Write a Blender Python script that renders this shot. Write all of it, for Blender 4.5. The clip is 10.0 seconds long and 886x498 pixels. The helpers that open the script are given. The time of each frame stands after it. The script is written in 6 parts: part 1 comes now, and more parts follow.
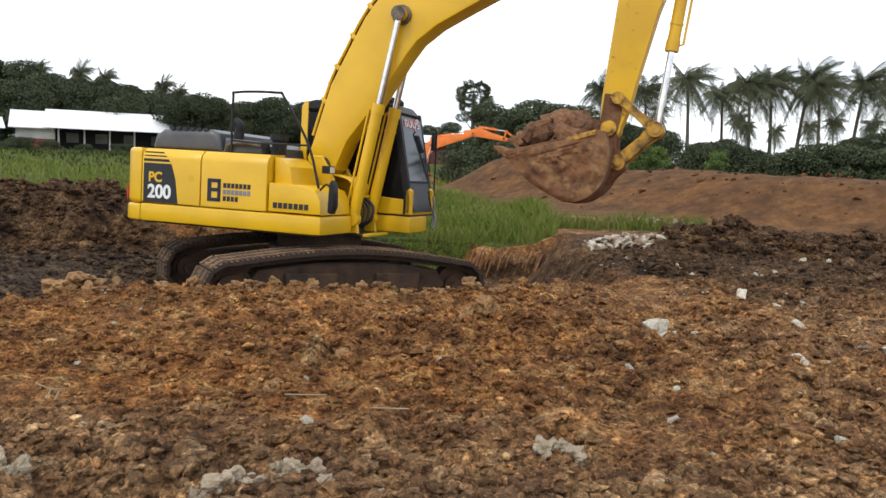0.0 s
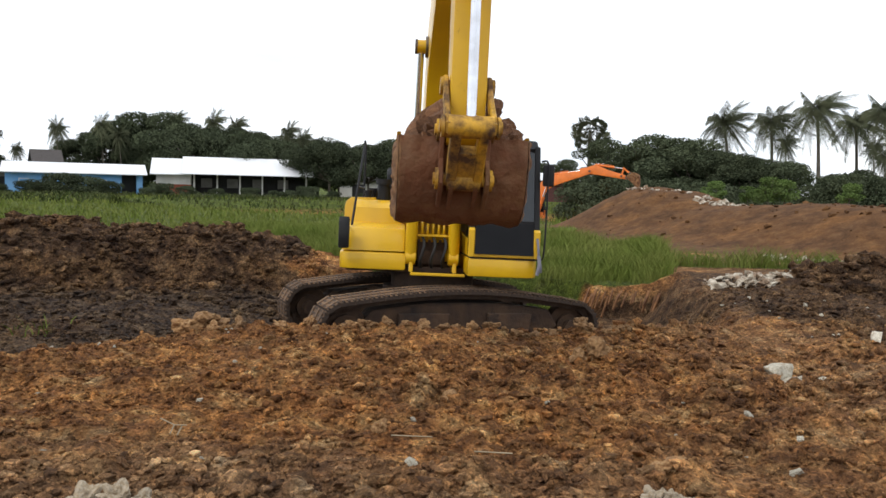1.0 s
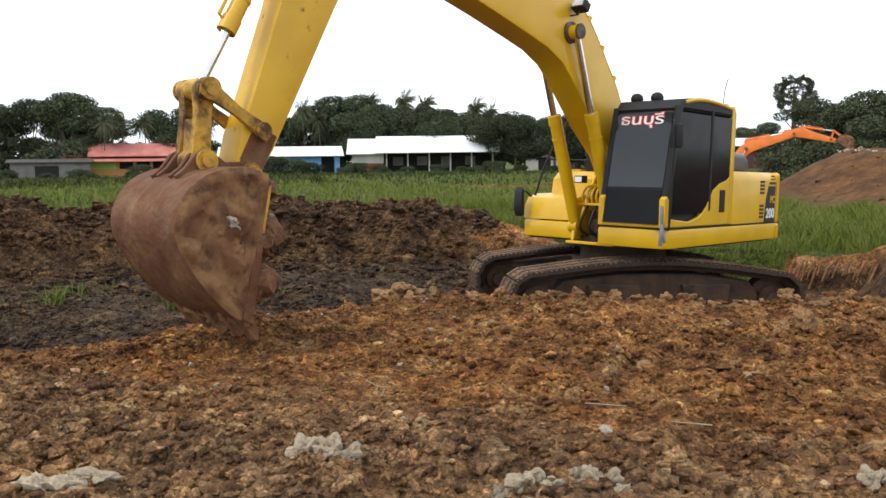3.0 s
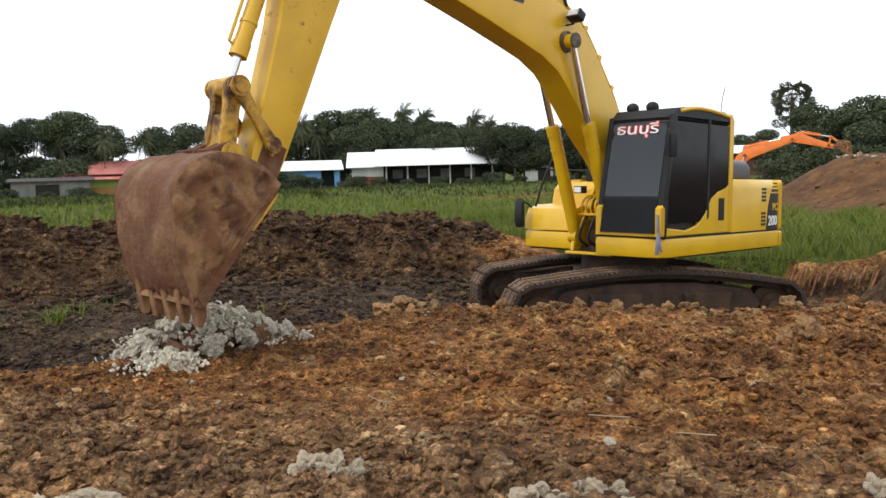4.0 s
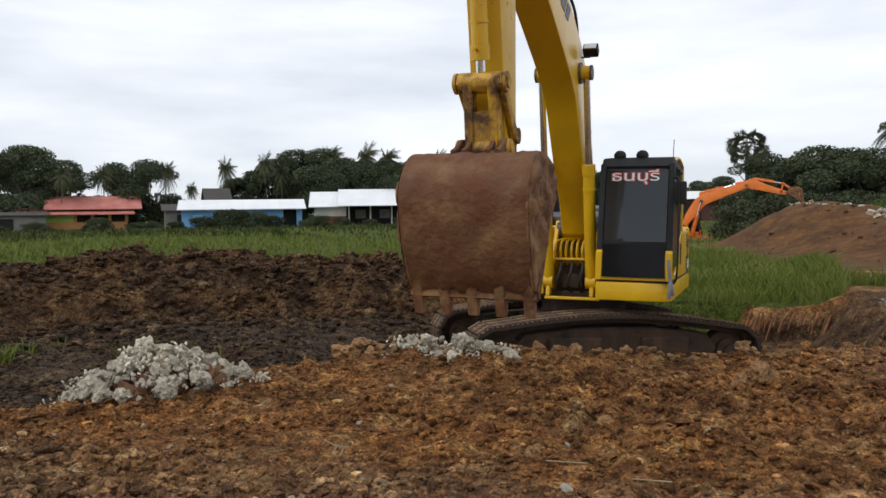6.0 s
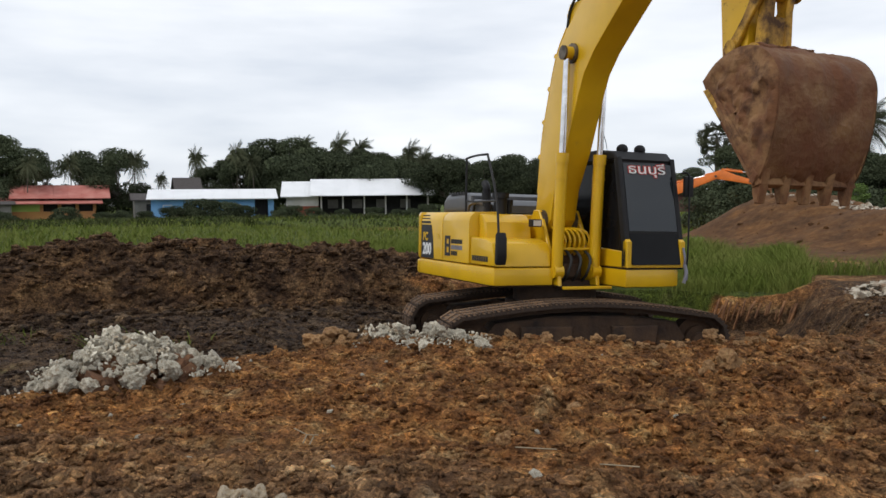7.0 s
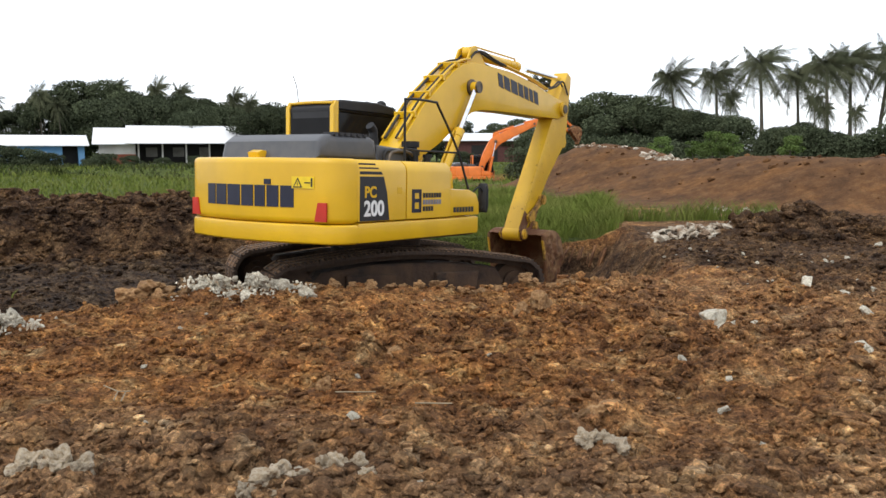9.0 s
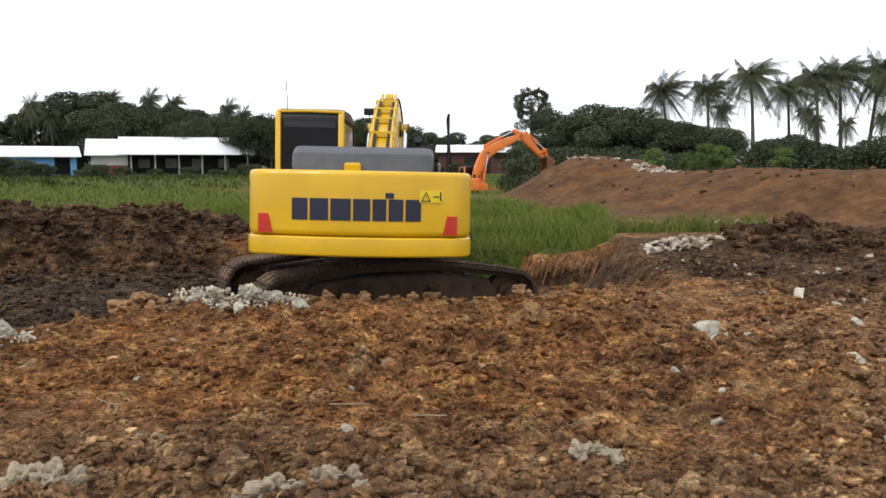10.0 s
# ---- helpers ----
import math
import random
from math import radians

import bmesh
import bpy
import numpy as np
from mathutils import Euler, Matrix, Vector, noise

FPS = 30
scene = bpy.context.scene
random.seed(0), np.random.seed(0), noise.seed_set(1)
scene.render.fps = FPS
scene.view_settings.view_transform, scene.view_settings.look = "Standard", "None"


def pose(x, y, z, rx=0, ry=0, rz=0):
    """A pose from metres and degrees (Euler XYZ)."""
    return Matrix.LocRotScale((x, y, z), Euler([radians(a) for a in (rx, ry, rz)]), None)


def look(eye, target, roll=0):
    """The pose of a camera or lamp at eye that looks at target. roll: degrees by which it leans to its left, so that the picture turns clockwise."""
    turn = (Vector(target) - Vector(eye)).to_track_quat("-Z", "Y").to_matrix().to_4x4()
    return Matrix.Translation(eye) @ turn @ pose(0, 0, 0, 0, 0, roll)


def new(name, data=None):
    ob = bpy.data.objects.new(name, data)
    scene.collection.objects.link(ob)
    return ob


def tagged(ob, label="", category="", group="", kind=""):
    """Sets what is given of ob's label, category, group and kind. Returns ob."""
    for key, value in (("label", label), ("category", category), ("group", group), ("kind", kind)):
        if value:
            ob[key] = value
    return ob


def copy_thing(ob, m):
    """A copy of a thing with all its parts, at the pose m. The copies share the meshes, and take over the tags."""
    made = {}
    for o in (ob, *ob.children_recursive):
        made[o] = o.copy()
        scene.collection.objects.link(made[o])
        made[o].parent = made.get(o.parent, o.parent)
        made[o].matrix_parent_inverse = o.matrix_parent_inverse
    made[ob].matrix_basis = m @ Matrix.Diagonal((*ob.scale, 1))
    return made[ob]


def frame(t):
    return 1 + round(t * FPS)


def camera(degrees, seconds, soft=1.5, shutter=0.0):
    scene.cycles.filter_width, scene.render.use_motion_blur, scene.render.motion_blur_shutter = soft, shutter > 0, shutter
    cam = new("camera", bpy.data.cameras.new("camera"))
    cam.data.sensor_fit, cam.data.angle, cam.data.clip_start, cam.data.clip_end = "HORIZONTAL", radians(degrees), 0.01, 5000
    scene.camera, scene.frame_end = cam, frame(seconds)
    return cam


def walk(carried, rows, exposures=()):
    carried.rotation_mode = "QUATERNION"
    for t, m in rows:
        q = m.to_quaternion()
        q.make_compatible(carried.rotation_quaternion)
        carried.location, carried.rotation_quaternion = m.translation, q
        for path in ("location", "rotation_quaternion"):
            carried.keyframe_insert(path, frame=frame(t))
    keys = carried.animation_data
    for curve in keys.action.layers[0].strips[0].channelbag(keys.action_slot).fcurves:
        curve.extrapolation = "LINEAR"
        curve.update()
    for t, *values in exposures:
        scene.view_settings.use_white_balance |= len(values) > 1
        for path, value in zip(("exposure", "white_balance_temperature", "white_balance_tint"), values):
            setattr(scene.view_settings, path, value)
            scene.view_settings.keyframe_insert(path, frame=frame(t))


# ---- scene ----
cam = camera(57.92, 10.0)
PATH = [
    (0, pose(-0.196, 0.087, 1.640, 83.20, -2.46, -0.00)),
    (0.5, pose(-0.174, 0.089, 1.653, 83.39, -2.37, 4.51)),
    (1, pose(-0.115, 0.074, 1.674, 85.64, -1.34, 8.28)),
    (1.5, pose(-0.088, 0.038, 1.672, 86.46, -0.61, 12.62)),
    (2, pose(-0.118, 0.026, 1.679, 85.61, -0.19, 16.22)),
    (2.5, pose(-0.130, 0.014, 1.647, 83.69, 0.50, 20.64)),
    (2.7, pose(-0.130, 0.014, 1.647, 83.57, 0.50, 21.54)),
    (3.8, pose(-0.125, 0.026, 1.658, 84.25, 1.24, 20.92)),
    (4, pose(-0.125, 0.026, 1.658, 84.53, 1.64, 21.45)),
    (4.5, pose(-0.124, 0.024, 1.653, 84.10, 1.38, 21.37)),
    (5, pose(-0.126, 0.026, 1.667, 85.45, 0.15, 22.19)),
    (5.5, pose(-0.109, 0.024, 1.682, 87.22, 0.62, 20.58)),
    (5.7, pose(-0.109, 0.024, 1.682, 87.38, 0.62, 19.63)),
    (6.8, pose(-0.092, 0.034, 1.660, 87.04, 0.89, 17.62)),
    (7, pose(-0.092, 0.034, 1.660, 86.67, 0.59, 16.87)),
    (7.5, pose(-0.051, 0.020, 1.661, 87.28, -0.32, 13.62)),
    (8, pose(-0.016, 0.029, 1.650, 85.97, -0.24, 9.00)),
    (8.5, pose(-0.031, 0.003, 1.645, 82.90, 0.67, 4.68)),
    (9, pose(0.006, 0.009, 1.645, 83.02, 0.17, 4.86)),
    (9.5, pose(0.004, 0.004, 1.652, 83.67, 0.16, 4.24)),
    (10, pose(0.000, -0.000, 1.650, 83.83, 0.10, 4.36)),
]
EXPOSURES = [(0, 0.04), (0.5, 0.42), (1.0, -0.08), (1.5, -0.42), (2.0, -0.28), (2.5, 0.1), (4.5, 0.06), (5.0, -0.15), (5.5, -0.46), (7.0, -0.55), (7.5, -0.62), (7.8, -0.62), (8.0, -0.54), (8.25, -0.15), (8.5, 0.08), (10, -0.04)]
walk(cam, PATH, EXPOSURES)

# ---- world and sun: bright overcast ----
world = bpy.data.worlds.new("overcast_sky")
scene.world = world
world.use_nodes = True
SUN_EL, SUN_ROT = 58, 215


def build_world():
    nt = world.node_tree
    nt.nodes.clear()
    out = nt.nodes.new("ShaderNodeOutputWorld")
    bg = nt.nodes.new("ShaderNodeBackground")
    sky = nt.nodes.new("ShaderNodeTexSky")
    sky.sky_type, sky.sun_disc = "NISHITA", False
    sky.sun_elevation, sky.sun_rotation = radians(SUN_EL), radians(SUN_ROT)
    co = nt.nodes.new("ShaderNodeTexCoord")
    mp = nt.nodes.new("ShaderNodeMapping")
    mp.inputs["Scale"].default_value = (1.0, 1.0, 5.0)
    n1 = nt.nodes.new("ShaderNodeTexNoise")
    n1.inputs["Scale"].default_value, n1.inputs["Detail"].default_value = 2.2, 7
    ramp = nt.nodes.new("ShaderNodeValToRGB")
    ramp.color_ramp.elements[0].position, ramp.color_ramp.elements[0].color = 0.36, (8.3, 8.9, 9.9, 1)
    ramp.color_ramp.elements[1].position, ramp.color_ramp.elements[1].color = 0.62, (11.9, 12.2, 12.7, 1)
    mix = nt.nodes.new("ShaderNodeMix")
    mix.data_type = "RGBA"
    mix.inputs["Factor"].default_value = 0.86
    ln = nt.links.new
    ln(co.outputs["Generated"], mp.inputs["Vector"])
    ln(mp.outputs["Vector"], n1.inputs["Vector"])
    ln(n1.outputs["Fac"], ramp.inputs["Fac"])
    ln(sky.outputs["Color"], mix.inputs["A"])
    ln(ramp.outputs["Color"], mix.inputs["B"])
    ln(mix.outputs["Result"], bg.inputs["Color"])
    bg.inputs["Strength"].default_value = 0.135
    ln(bg.outputs["Background"], out.inputs["Surface"])


build_world()
sun = new("sun", bpy.data.lights.new("sun", "SUN"))
sun.data.energy, sun.data.angle, sun.data.color = 1.45, radians(12), (1.0, 0.96, 0.9)
sun.matrix_world = look((-30, -25, 60), (0, 12, 0))


# ---- materials ----
def material(name, base, rough=0.6, metal=0.0, second=None, scale=4.0, dirt=None, dirt_amount=0.0, dirt_scale=1.5, bump=0.0, bump_scale=40.0, coat=0.0, spread=0.12, random_tint=0.0):
    """Base colour broken by fine grain (second colour) and by larger dirt patches, with a fine relief."""
    m = bpy.data.materials.new(name)
    m.use_nodes = True
    nt = m.node_tree
    bs = nt.nodes["Principled BSDF"]
    ln = nt.links.new
    co = nt.nodes.new("ShaderNodeTexCoord")
    bs.inputs["Metallic"].default_value = metal
    bs.inputs["Coat Weight"].default_value = coat
    g = nt.nodes.new("ShaderNodeTexNoise")
    g.inputs["Scale"].default_value, g.inputs["Detail"].default_value = scale, 6
    ln(co.outputs["Object"], g.inputs["Vector"])
    gr = nt.nodes.new("ShaderNodeMapRange")
    gr.inputs["From Min"].default_value, gr.inputs["From Max"].default_value = 0.5 - spread, 0.5 + spread
    ln(g.outputs["Fac"], gr.inputs["Value"])
    mx = nt.nodes.new("ShaderNodeMix")
    mx.data_type = "RGBA"
    mx.inputs["A"].default_value = (*base, 1)
    mx.inputs["B"].default_value = (*(second or [c * 0.8 for c in base]), 1)
    ln(gr.outputs["Result"], mx.inputs["Factor"])
    col = mx.outputs["Result"]
    rg = nt.nodes.new("ShaderNodeMapRange")
    rg.inputs["To Min"].default_value, rg.inputs["To Max"].default_value = max(rough - 0.08, 0), min(rough + 0.12, 1)
    ln(g.outputs["Fac"], rg.inputs["Value"])
    rout = rg.outputs["Result"]
    if dirt:
        d = nt.nodes.new("ShaderNodeTexNoise")
        d.inputs["Scale"].default_value, d.inputs["Detail"].default_value, d.inputs["Roughness"].default_value = dirt_scale, 9, 0.68
        ln(co.outputs["Object"], d.inputs["Vector"])
        dr = nt.nodes.new("ShaderNodeMapRange")
        dr.inputs["From Min"].default_value, dr.inputs["From Max"].default_value = 0.72 - dirt_amount * 0.5, 0.80 - dirt_amount * 0.3
        ln(d.outputs["Fac"], dr.inputs["Value"])
        mx2 = nt.nodes.new("ShaderNodeMix")
        mx2.data_type = "RGBA"
        mx2.inputs["B"].default_value = (*dirt, 1)
        ln(col, mx2.inputs["A"])
        ln(dr.outputs["Result"], mx2.inputs["Factor"])
        col = mx2.outputs["Result"]
        rm = nt.nodes.new("ShaderNodeMix")
        rm.inputs["B"].default_value = 0.92
        ln(dr.outputs["Result"], rm.inputs["Factor"])
        ln(rout, rm.inputs["A"])
        rout = rm.outputs["Result"]
    if random_tint:
        oi = nt.nodes.new("ShaderNodeObjectInfo")
        hv = nt.nodes.new("ShaderNodeHueSaturation")
        mr = nt.nodes.new("ShaderNodeMapRange")
        mr.inputs["To Min"].default_value, mr.inputs["To Max"].default_value = 1 - random_tint, 1 + random_tint
        ln(oi.outputs["Random"], mr.inputs["Value"])
        ln(mr.outputs["Result"], hv.inputs["Value"])
        ln(col, hv.inputs["Color"])
        col = hv.outputs["Color"]
    ln(col, bs.inputs["Base Color"])
    ln(rout, bs.inputs["Roughness"])
    if bump:
        b = nt.nodes.new("ShaderNodeTexNoise")
        b.inputs["Scale"].default_value, b.inputs["Detail"].default_value = bump_scale, 5
        ln(co.outputs["Object"], b.inputs["Vector"])
        bp = nt.nodes.new("ShaderNodeBump")
        bp.inputs["Strength"].default_value, bp.inputs["Distance"].default_value = bump, 0.02
        ln(b.outputs["Fac"], bp.inputs["Height"])
        ln(bp.outputs["Normal"], bs.inputs["Normal"])
    return m


CLAY = (0.20, 0.095, 0.042)
YELLOW = material("yellow_paint", (0.70, 0.415, 0.005), 0.36, second=(0.63, 0.37, 0.006), scale=2.0, dirt=(0.36, 0.22, 0.06), dirt_amount=0.10, dirt_scale=2.5, bump=0.03, bump_scale=15, coat=0.2)
YELLOW_ARM = material("worn_yellow_paint", (0.66, 0.385, 0.010), 0.42, second=(0.57, 0.33, 0.013), scale=2.0, dirt=(0.07, 0.038, 0.018), dirt_amount=0.22, dirt_scale=9, bump=0.05, bump_scale=20)
LINK_PAINT = material("greasy_worn_yellow_paint", (0.60, 0.33, 0.016), 0.5, second=(0.36, 0.19, 0.025), scale=4.0, dirt=(0.075, 0.038, 0.018), dirt_amount=0.55, dirt_scale=5, bump=0.2, bump_scale=25)
BUCKET_PAINT = material("muddy_bucket_steel", (0.200, 0.102, 0.038), 0.65, second=(0.105, 0.044, 0.016), scale=2.2, dirt=(0.125, 0.046, 0.018), dirt_amount=0.68, dirt_scale=3.2, bump=0.9, bump_scale=18, spread=0.12)
BUCKET_MUD = material("caked_clay", (0.15, 0.062, 0.024), 0.9, second=(0.25, 0.135, 0.058), scale=4.5, spread=0.09, dirt=(0.075, 0.032, 0.015), dirt_amount=0.5, dirt_scale=5, bump=1.0, bump_scale=12)
BLACK = material("black_paint", (0.012, 0.012, 0.014), 0.5, second=(0.018, 0.018, 0.018), scale=6, dirt=(0.10, 0.07, 0.045), dirt_amount=0.08, bump=0.03)
GREY_HOOD = material("charcoal_hood_paint", (0.060, 0.063, 0.070), 0.38, second=(0.08, 0.08, 0.084), scale=5, dirt=(0.12, 0.09, 0.06), dirt_amount=0.12)
DECAL = material("dark_blue_decal", (0.012, 0.014, 0.035), 0.4)
DECAL_BLACK = material("black_decal", (0.014, 0.014, 0.017), 0.45)
LABEL_YELLOW = material("bright_yellow_label", (0.86, 0.62, 0.02), 0.45)
DECAL_GREY = material("grey_decal", (0.20, 0.20, 0.24), 0.5)
WHITE = material("white_decal", (0.82, 0.82, 0.80), 0.5)
RED_DECAL = material("red_reflector", (0.55, 0.03, 0.015), 0.3)
CHROME = material("chrome_rod", (0.78, 0.78, 0.80), 0.16, 1.0)
STEEL = material("greasy_pin_steel", (0.16, 0.13, 0.10), 0.5, 0.6, second=(0.07, 0.055, 0.04), scale=9)
RUBBER = material("black_rubber_hose", (0.018, 0.018, 0.018), 0.65)
# Mud colours, darkened further to paint in the shade beneath the machine.
TRACK = material("muddy_shade_dark_track_steel", (0.034, 0.021, 0.014), 0.9, second=(0.062, 0.036, 0.020), scale=4, dirt=(0.012, 0.009, 0.008), dirt_amount=0.35, dirt_scale=6, bump=0.8, bump_scale=25)
TRACK_FRAME = material("muddy_shade_dark_frame", (0.042, 0.024, 0.015), 0.9, second=(0.08, 0.045, 0.024), scale=3, dirt=(0.020, 0.014, 0.011), dirt_amount=0.4, dirt_scale=4, bump=0.8, bump_scale=18)
TRACK_DIRT = material("clay_packed_on_the_shoes", (0.14, 0.080, 0.042), 0.95, second=(0.21, 0.125, 0.066), scale=9, dirt=(0.06, 0.036, 0.024), dirt_amount=0.45, dirt_scale=7, bump=1.0, bump_scale=30, random_tint=0.3)
LAMP = material("lamp_lens", (0.72, 0.74, 0.76), 0.12, 0.2)
ORANGE = material("orange_paint", (0.78, 0.20, 0.025), 0.42, second=(0.66, 0.17, 0.025), scale=2, dirt=(0.28, 0.12, 0.05), dirt_amount=0.15)
ROCK = material("pale_limestone", (0.68, 0.635, 0.52), 0.9, second=(0.46, 0.41, 0.31), scale=9, dirt=(0.30, 0.20, 0.11), dirt_amount=0.42, dirt_scale=6, bump=0.9, bump_scale=30, random_tint=0.18)
ROCK_STAINED = material("clay_stained_stone", (0.40, 0.30, 0.185), 0.9, second=(0.56, 0.48, 0.36), scale=7, dirt=(0.20, 0.10, 0.045), dirt_amount=0.35, dirt_scale=7, bump=0.9, bump_scale=30, random_tint=0.2)
RUBBLE = material("dusty_rubble", (0.52, 0.47, 0.38), 0.95, second=(0.32, 0.26, 0.19), scale=5, dirt=(0.19, 0.11, 0.06), dirt_amount=0.5, dirt_scale=2.5, bump=0.9, bump_scale=25)
CLOD_OCHRE = material("ochre_clay_clod", (0.36, 0.205, 0.085), 0.92, second=(0.22, 0.11, 0.042), scale=7, dirt=(0.50, 0.36, 0.19), dirt_amount=0.3, dirt_scale=5, bump=0.9, bump_scale=30, random_tint=0.25)
CLOD = material("brown_clay_clod", CLAY, 0.92, second=(0.13, 0.06, 0.03), scale=8, dirt=(0.30, 0.17, 0.06), dirt_amount=0.2, dirt_scale=4, bump=0.9, bump_scale=30, random_tint=0.25)


def glass_material():
    m = bpy.data.materials.new("tinted_glass")
    m.use_nodes = True
    bs = m.node_tree.nodes["Principled BSDF"]
    bs.inputs["Base Color"].default_value = (0.022, 0.028, 0.034, 1)
    bs.inputs["Roughness"].default_value = 0.05
    bs.inputs["Transmission Weight"].default_value = 0.25
    bs.inputs["IOR"].default_value = 1.5
    return m


GLASS = glass_material()
BLACK.node_tree.nodes["Principled BSDF"].inputs["Specular IOR Level"].default_value = 0.25
SIDE_GLASS = material("dark_side_glass", (0.010, 0.010, 0.011), 0.12)
SIDE_GLASS.node_tree.nodes["Principled BSDF"].inputs["Specular IOR Level"].default_value = 0.12


def soil_material(name="soil", loose=False):
    """Clay, dark mud, pale clay and turf, laid out by the ground's own zones (mud, turf, bank) and broken by noise."""
    m = bpy.data.materials.new(name)
    m.use_nodes = True
    nt = m.node_tree
    bs = nt.nodes["Principled BSDF"]
    ln = nt.links.new
    co = nt.nodes.new("ShaderNodeTexCoord")

    def noise_node(scale, detail=8, rough=0.6):
        n = nt.nodes.new("ShaderNodeTexNoise")
        n.inputs["Scale"].default_value, n.inputs["Detail"].default_value, n.inputs["Roughness"].default_value = scale, detail, rough
        ln(co.outputs["Object"], n.inputs["Vector"])
        return n.outputs["Fac"]

    def ramp(fac, stops):
        r = nt.nodes.new("ShaderNodeValToRGB")
        while len(r.color_ramp.elements) < len(stops):
            r.color_ramp.elements.new(0.5)
        for e, (p, c) in zip(r.color_ramp.elements, stops):
            e.position, e.color = p, (*c, 1)
        ln(fac, r.inputs["Fac"])
        return r.outputs["Color"]

    def blend(a, b, fac):
        x = nt.nodes.new("ShaderNodeMix")
        x.data_type = "RGBA"
        ln(a, x.inputs["A"])
        ln(b, x.inputs["B"])
        ln(fac, x.inputs["Factor"])
        return x.outputs["Result"]

    def zone(name):
        a = nt.nodes.new("ShaderNodeAttribute")
        a.attribute_name = name
        return a.outputs["Fac"]

    def sharpen(zone_fac, n_fac, gain=0.35):
        ad = nt.nodes.new("ShaderNodeMath")
        ad.operation = "MULTIPLY_ADD"
        ln(n_fac, ad.inputs[0])
        ad.inputs[1].default_value = gain * 2
        ln(zone_fac, ad.inputs[2])
        mr = nt.nodes.new("ShaderNodeMapRange")
        mr.inputs["From Min"].default_value, mr.inputs["From Max"].default_value = 0.35 + gain, 0.65 + gain
        ln(ad.outputs["Value"], mr.inputs["Value"])
        return mr.outputs["Result"]

    big, mid, fine = noise_node(0.55, 6), noise_node(3.2, 10, 0.66), noise_node(46, 8, 0.72)
    clay = ramp(mid, [(0.30, (0.150, 0.066, 0.027)), (0.43, (0.235, 0.105, 0.039)), (0.53, (0.315, 0.152, 0.055)), (0.60, (0.41, 0.225, 0.088)), (0.70, (0.55, 0.37, 0.18))])
    brown = ramp(mid, [(0.30, (0.150, 0.082, 0.044)), (0.43, (0.245, 0.138, 0.070)), (0.53, (0.330, 0.195, 0.098)), (0.60, (0.43, 0.275, 0.145)), (0.70, (0.58, 0.43, 0.27))])
    fore = blend(clay, brown, sharpen(zone("dull"), big, 0.3))
    mud = ramp(mid, [(0.30, (0.038, 0.022, 0.014)), (0.46, (0.088, 0.050, 0.027)), (0.58, (0.150, 0.090, 0.047)), (0.72, (0.25, 0.16, 0.09))])
    bank = ramp(mid, [(0.30, (0.060, 0.028, 0.011)), (0.50, (0.086, 0.042, 0.017)), (0.70, (0.125, 0.066, 0.029))])
    turf = ramp(mid, [(0.30, (0.050, 0.070, 0.014)), (0.55, (0.085, 0.115, 0.022)), (0.75, (0.14, 0.15, 0.045))])
    col = blend(fore, mud, sharpen(zone("mud"), big, 0.25))
    wetmud = ramp(mid, [(0.32, (0.026, 0.016, 0.011)), (0.46, (0.062, 0.038, 0.023)), (0.57, (0.115, 0.075, 0.044)), (0.70, (0.20, 0.14, 0.085))])
    col = blend(col, wetmud, sharpen(zone("wet"), big, 0.3))
    col = blend(col, bank, sharpen(zone("bank"), big, 0.2))
    col = blend(col, turf, sharpen(zone("turf"), mid, 0.3))
    grain = ramp(fine, [(0.32, (0.62, 0.60, 0.58)), (0.5, (1.10, 1.10, 1.10)), (0.66, (1.75, 1.72, 1.65))])
    mul = nt.nodes.new("ShaderNodeMix")
    mul.data_type, mul.blend_type = "RGBA", "MULTIPLY"
    mul.inputs["Factor"].default_value = 1.0
    ln(col, mul.inputs["A"])
    ln(grain, mul.inputs["B"])
    patches = ramp(noise_node(1.15, 4), [(0.36, (0.72, 0.72, 0.76)), (0.46, (0.96, 0.95, 0.96)), (0.54, (1.08, 1.06, 1.02)), (0.66, (1.42, 1.36, 1.20))])
    damp = nt.nodes.new("ShaderNodeMix")
    damp.data_type, damp.blend_type = "RGBA", "MULTIPLY"
    damp.inputs["Factor"].default_value = 1.0
    ln(mul.outputs["Result"], damp.inputs["A"])
    ln(patches, damp.inputs["B"])
    tinted = damp.outputs["Result"]

    def cells(scale):
        v = nt.nodes.new("ShaderNodeTexVoronoi")
        v.inputs["Scale"].default_value = scale
        warp = nt.nodes.new("ShaderNodeMix")
        warp.data_type, warp.blend_type = "RGBA", "ADD"
        warp.inputs["Factor"].default_value = 0.05
        wn = nt.nodes.new("ShaderNodeTexNoise")
        wn.inputs["Scale"].default_value = scale * 0.8
        ln(co.outputs["Object"], wn.inputs["Vector"])
        ln(co.outputs["Object"], warp.inputs["A"])
        ln(wn.outputs["Color"], warp.inputs["B"])
        ln(warp.outputs["Result"], v.inputs["Vector"])
        sep = nt.nodes.new("ShaderNodeSeparateColor")
        ln(v.outputs["Color"], sep.inputs["Color"])
        return v.outputs["Distance"], sep.outputs["Red"]

    open_soil = nt.nodes.new("ShaderNodeMath")
    open_soil.operation, open_soil.use_clamp = "MULTIPLY_ADD", True
    ln(zone("bank"), open_soil.inputs[0])
    open_soil.inputs[1].default_value, open_soil.inputs[2].default_value = -0.85, 1.0
    coarse, coarse_id = cells(13)
    small, small_id = cells(34)
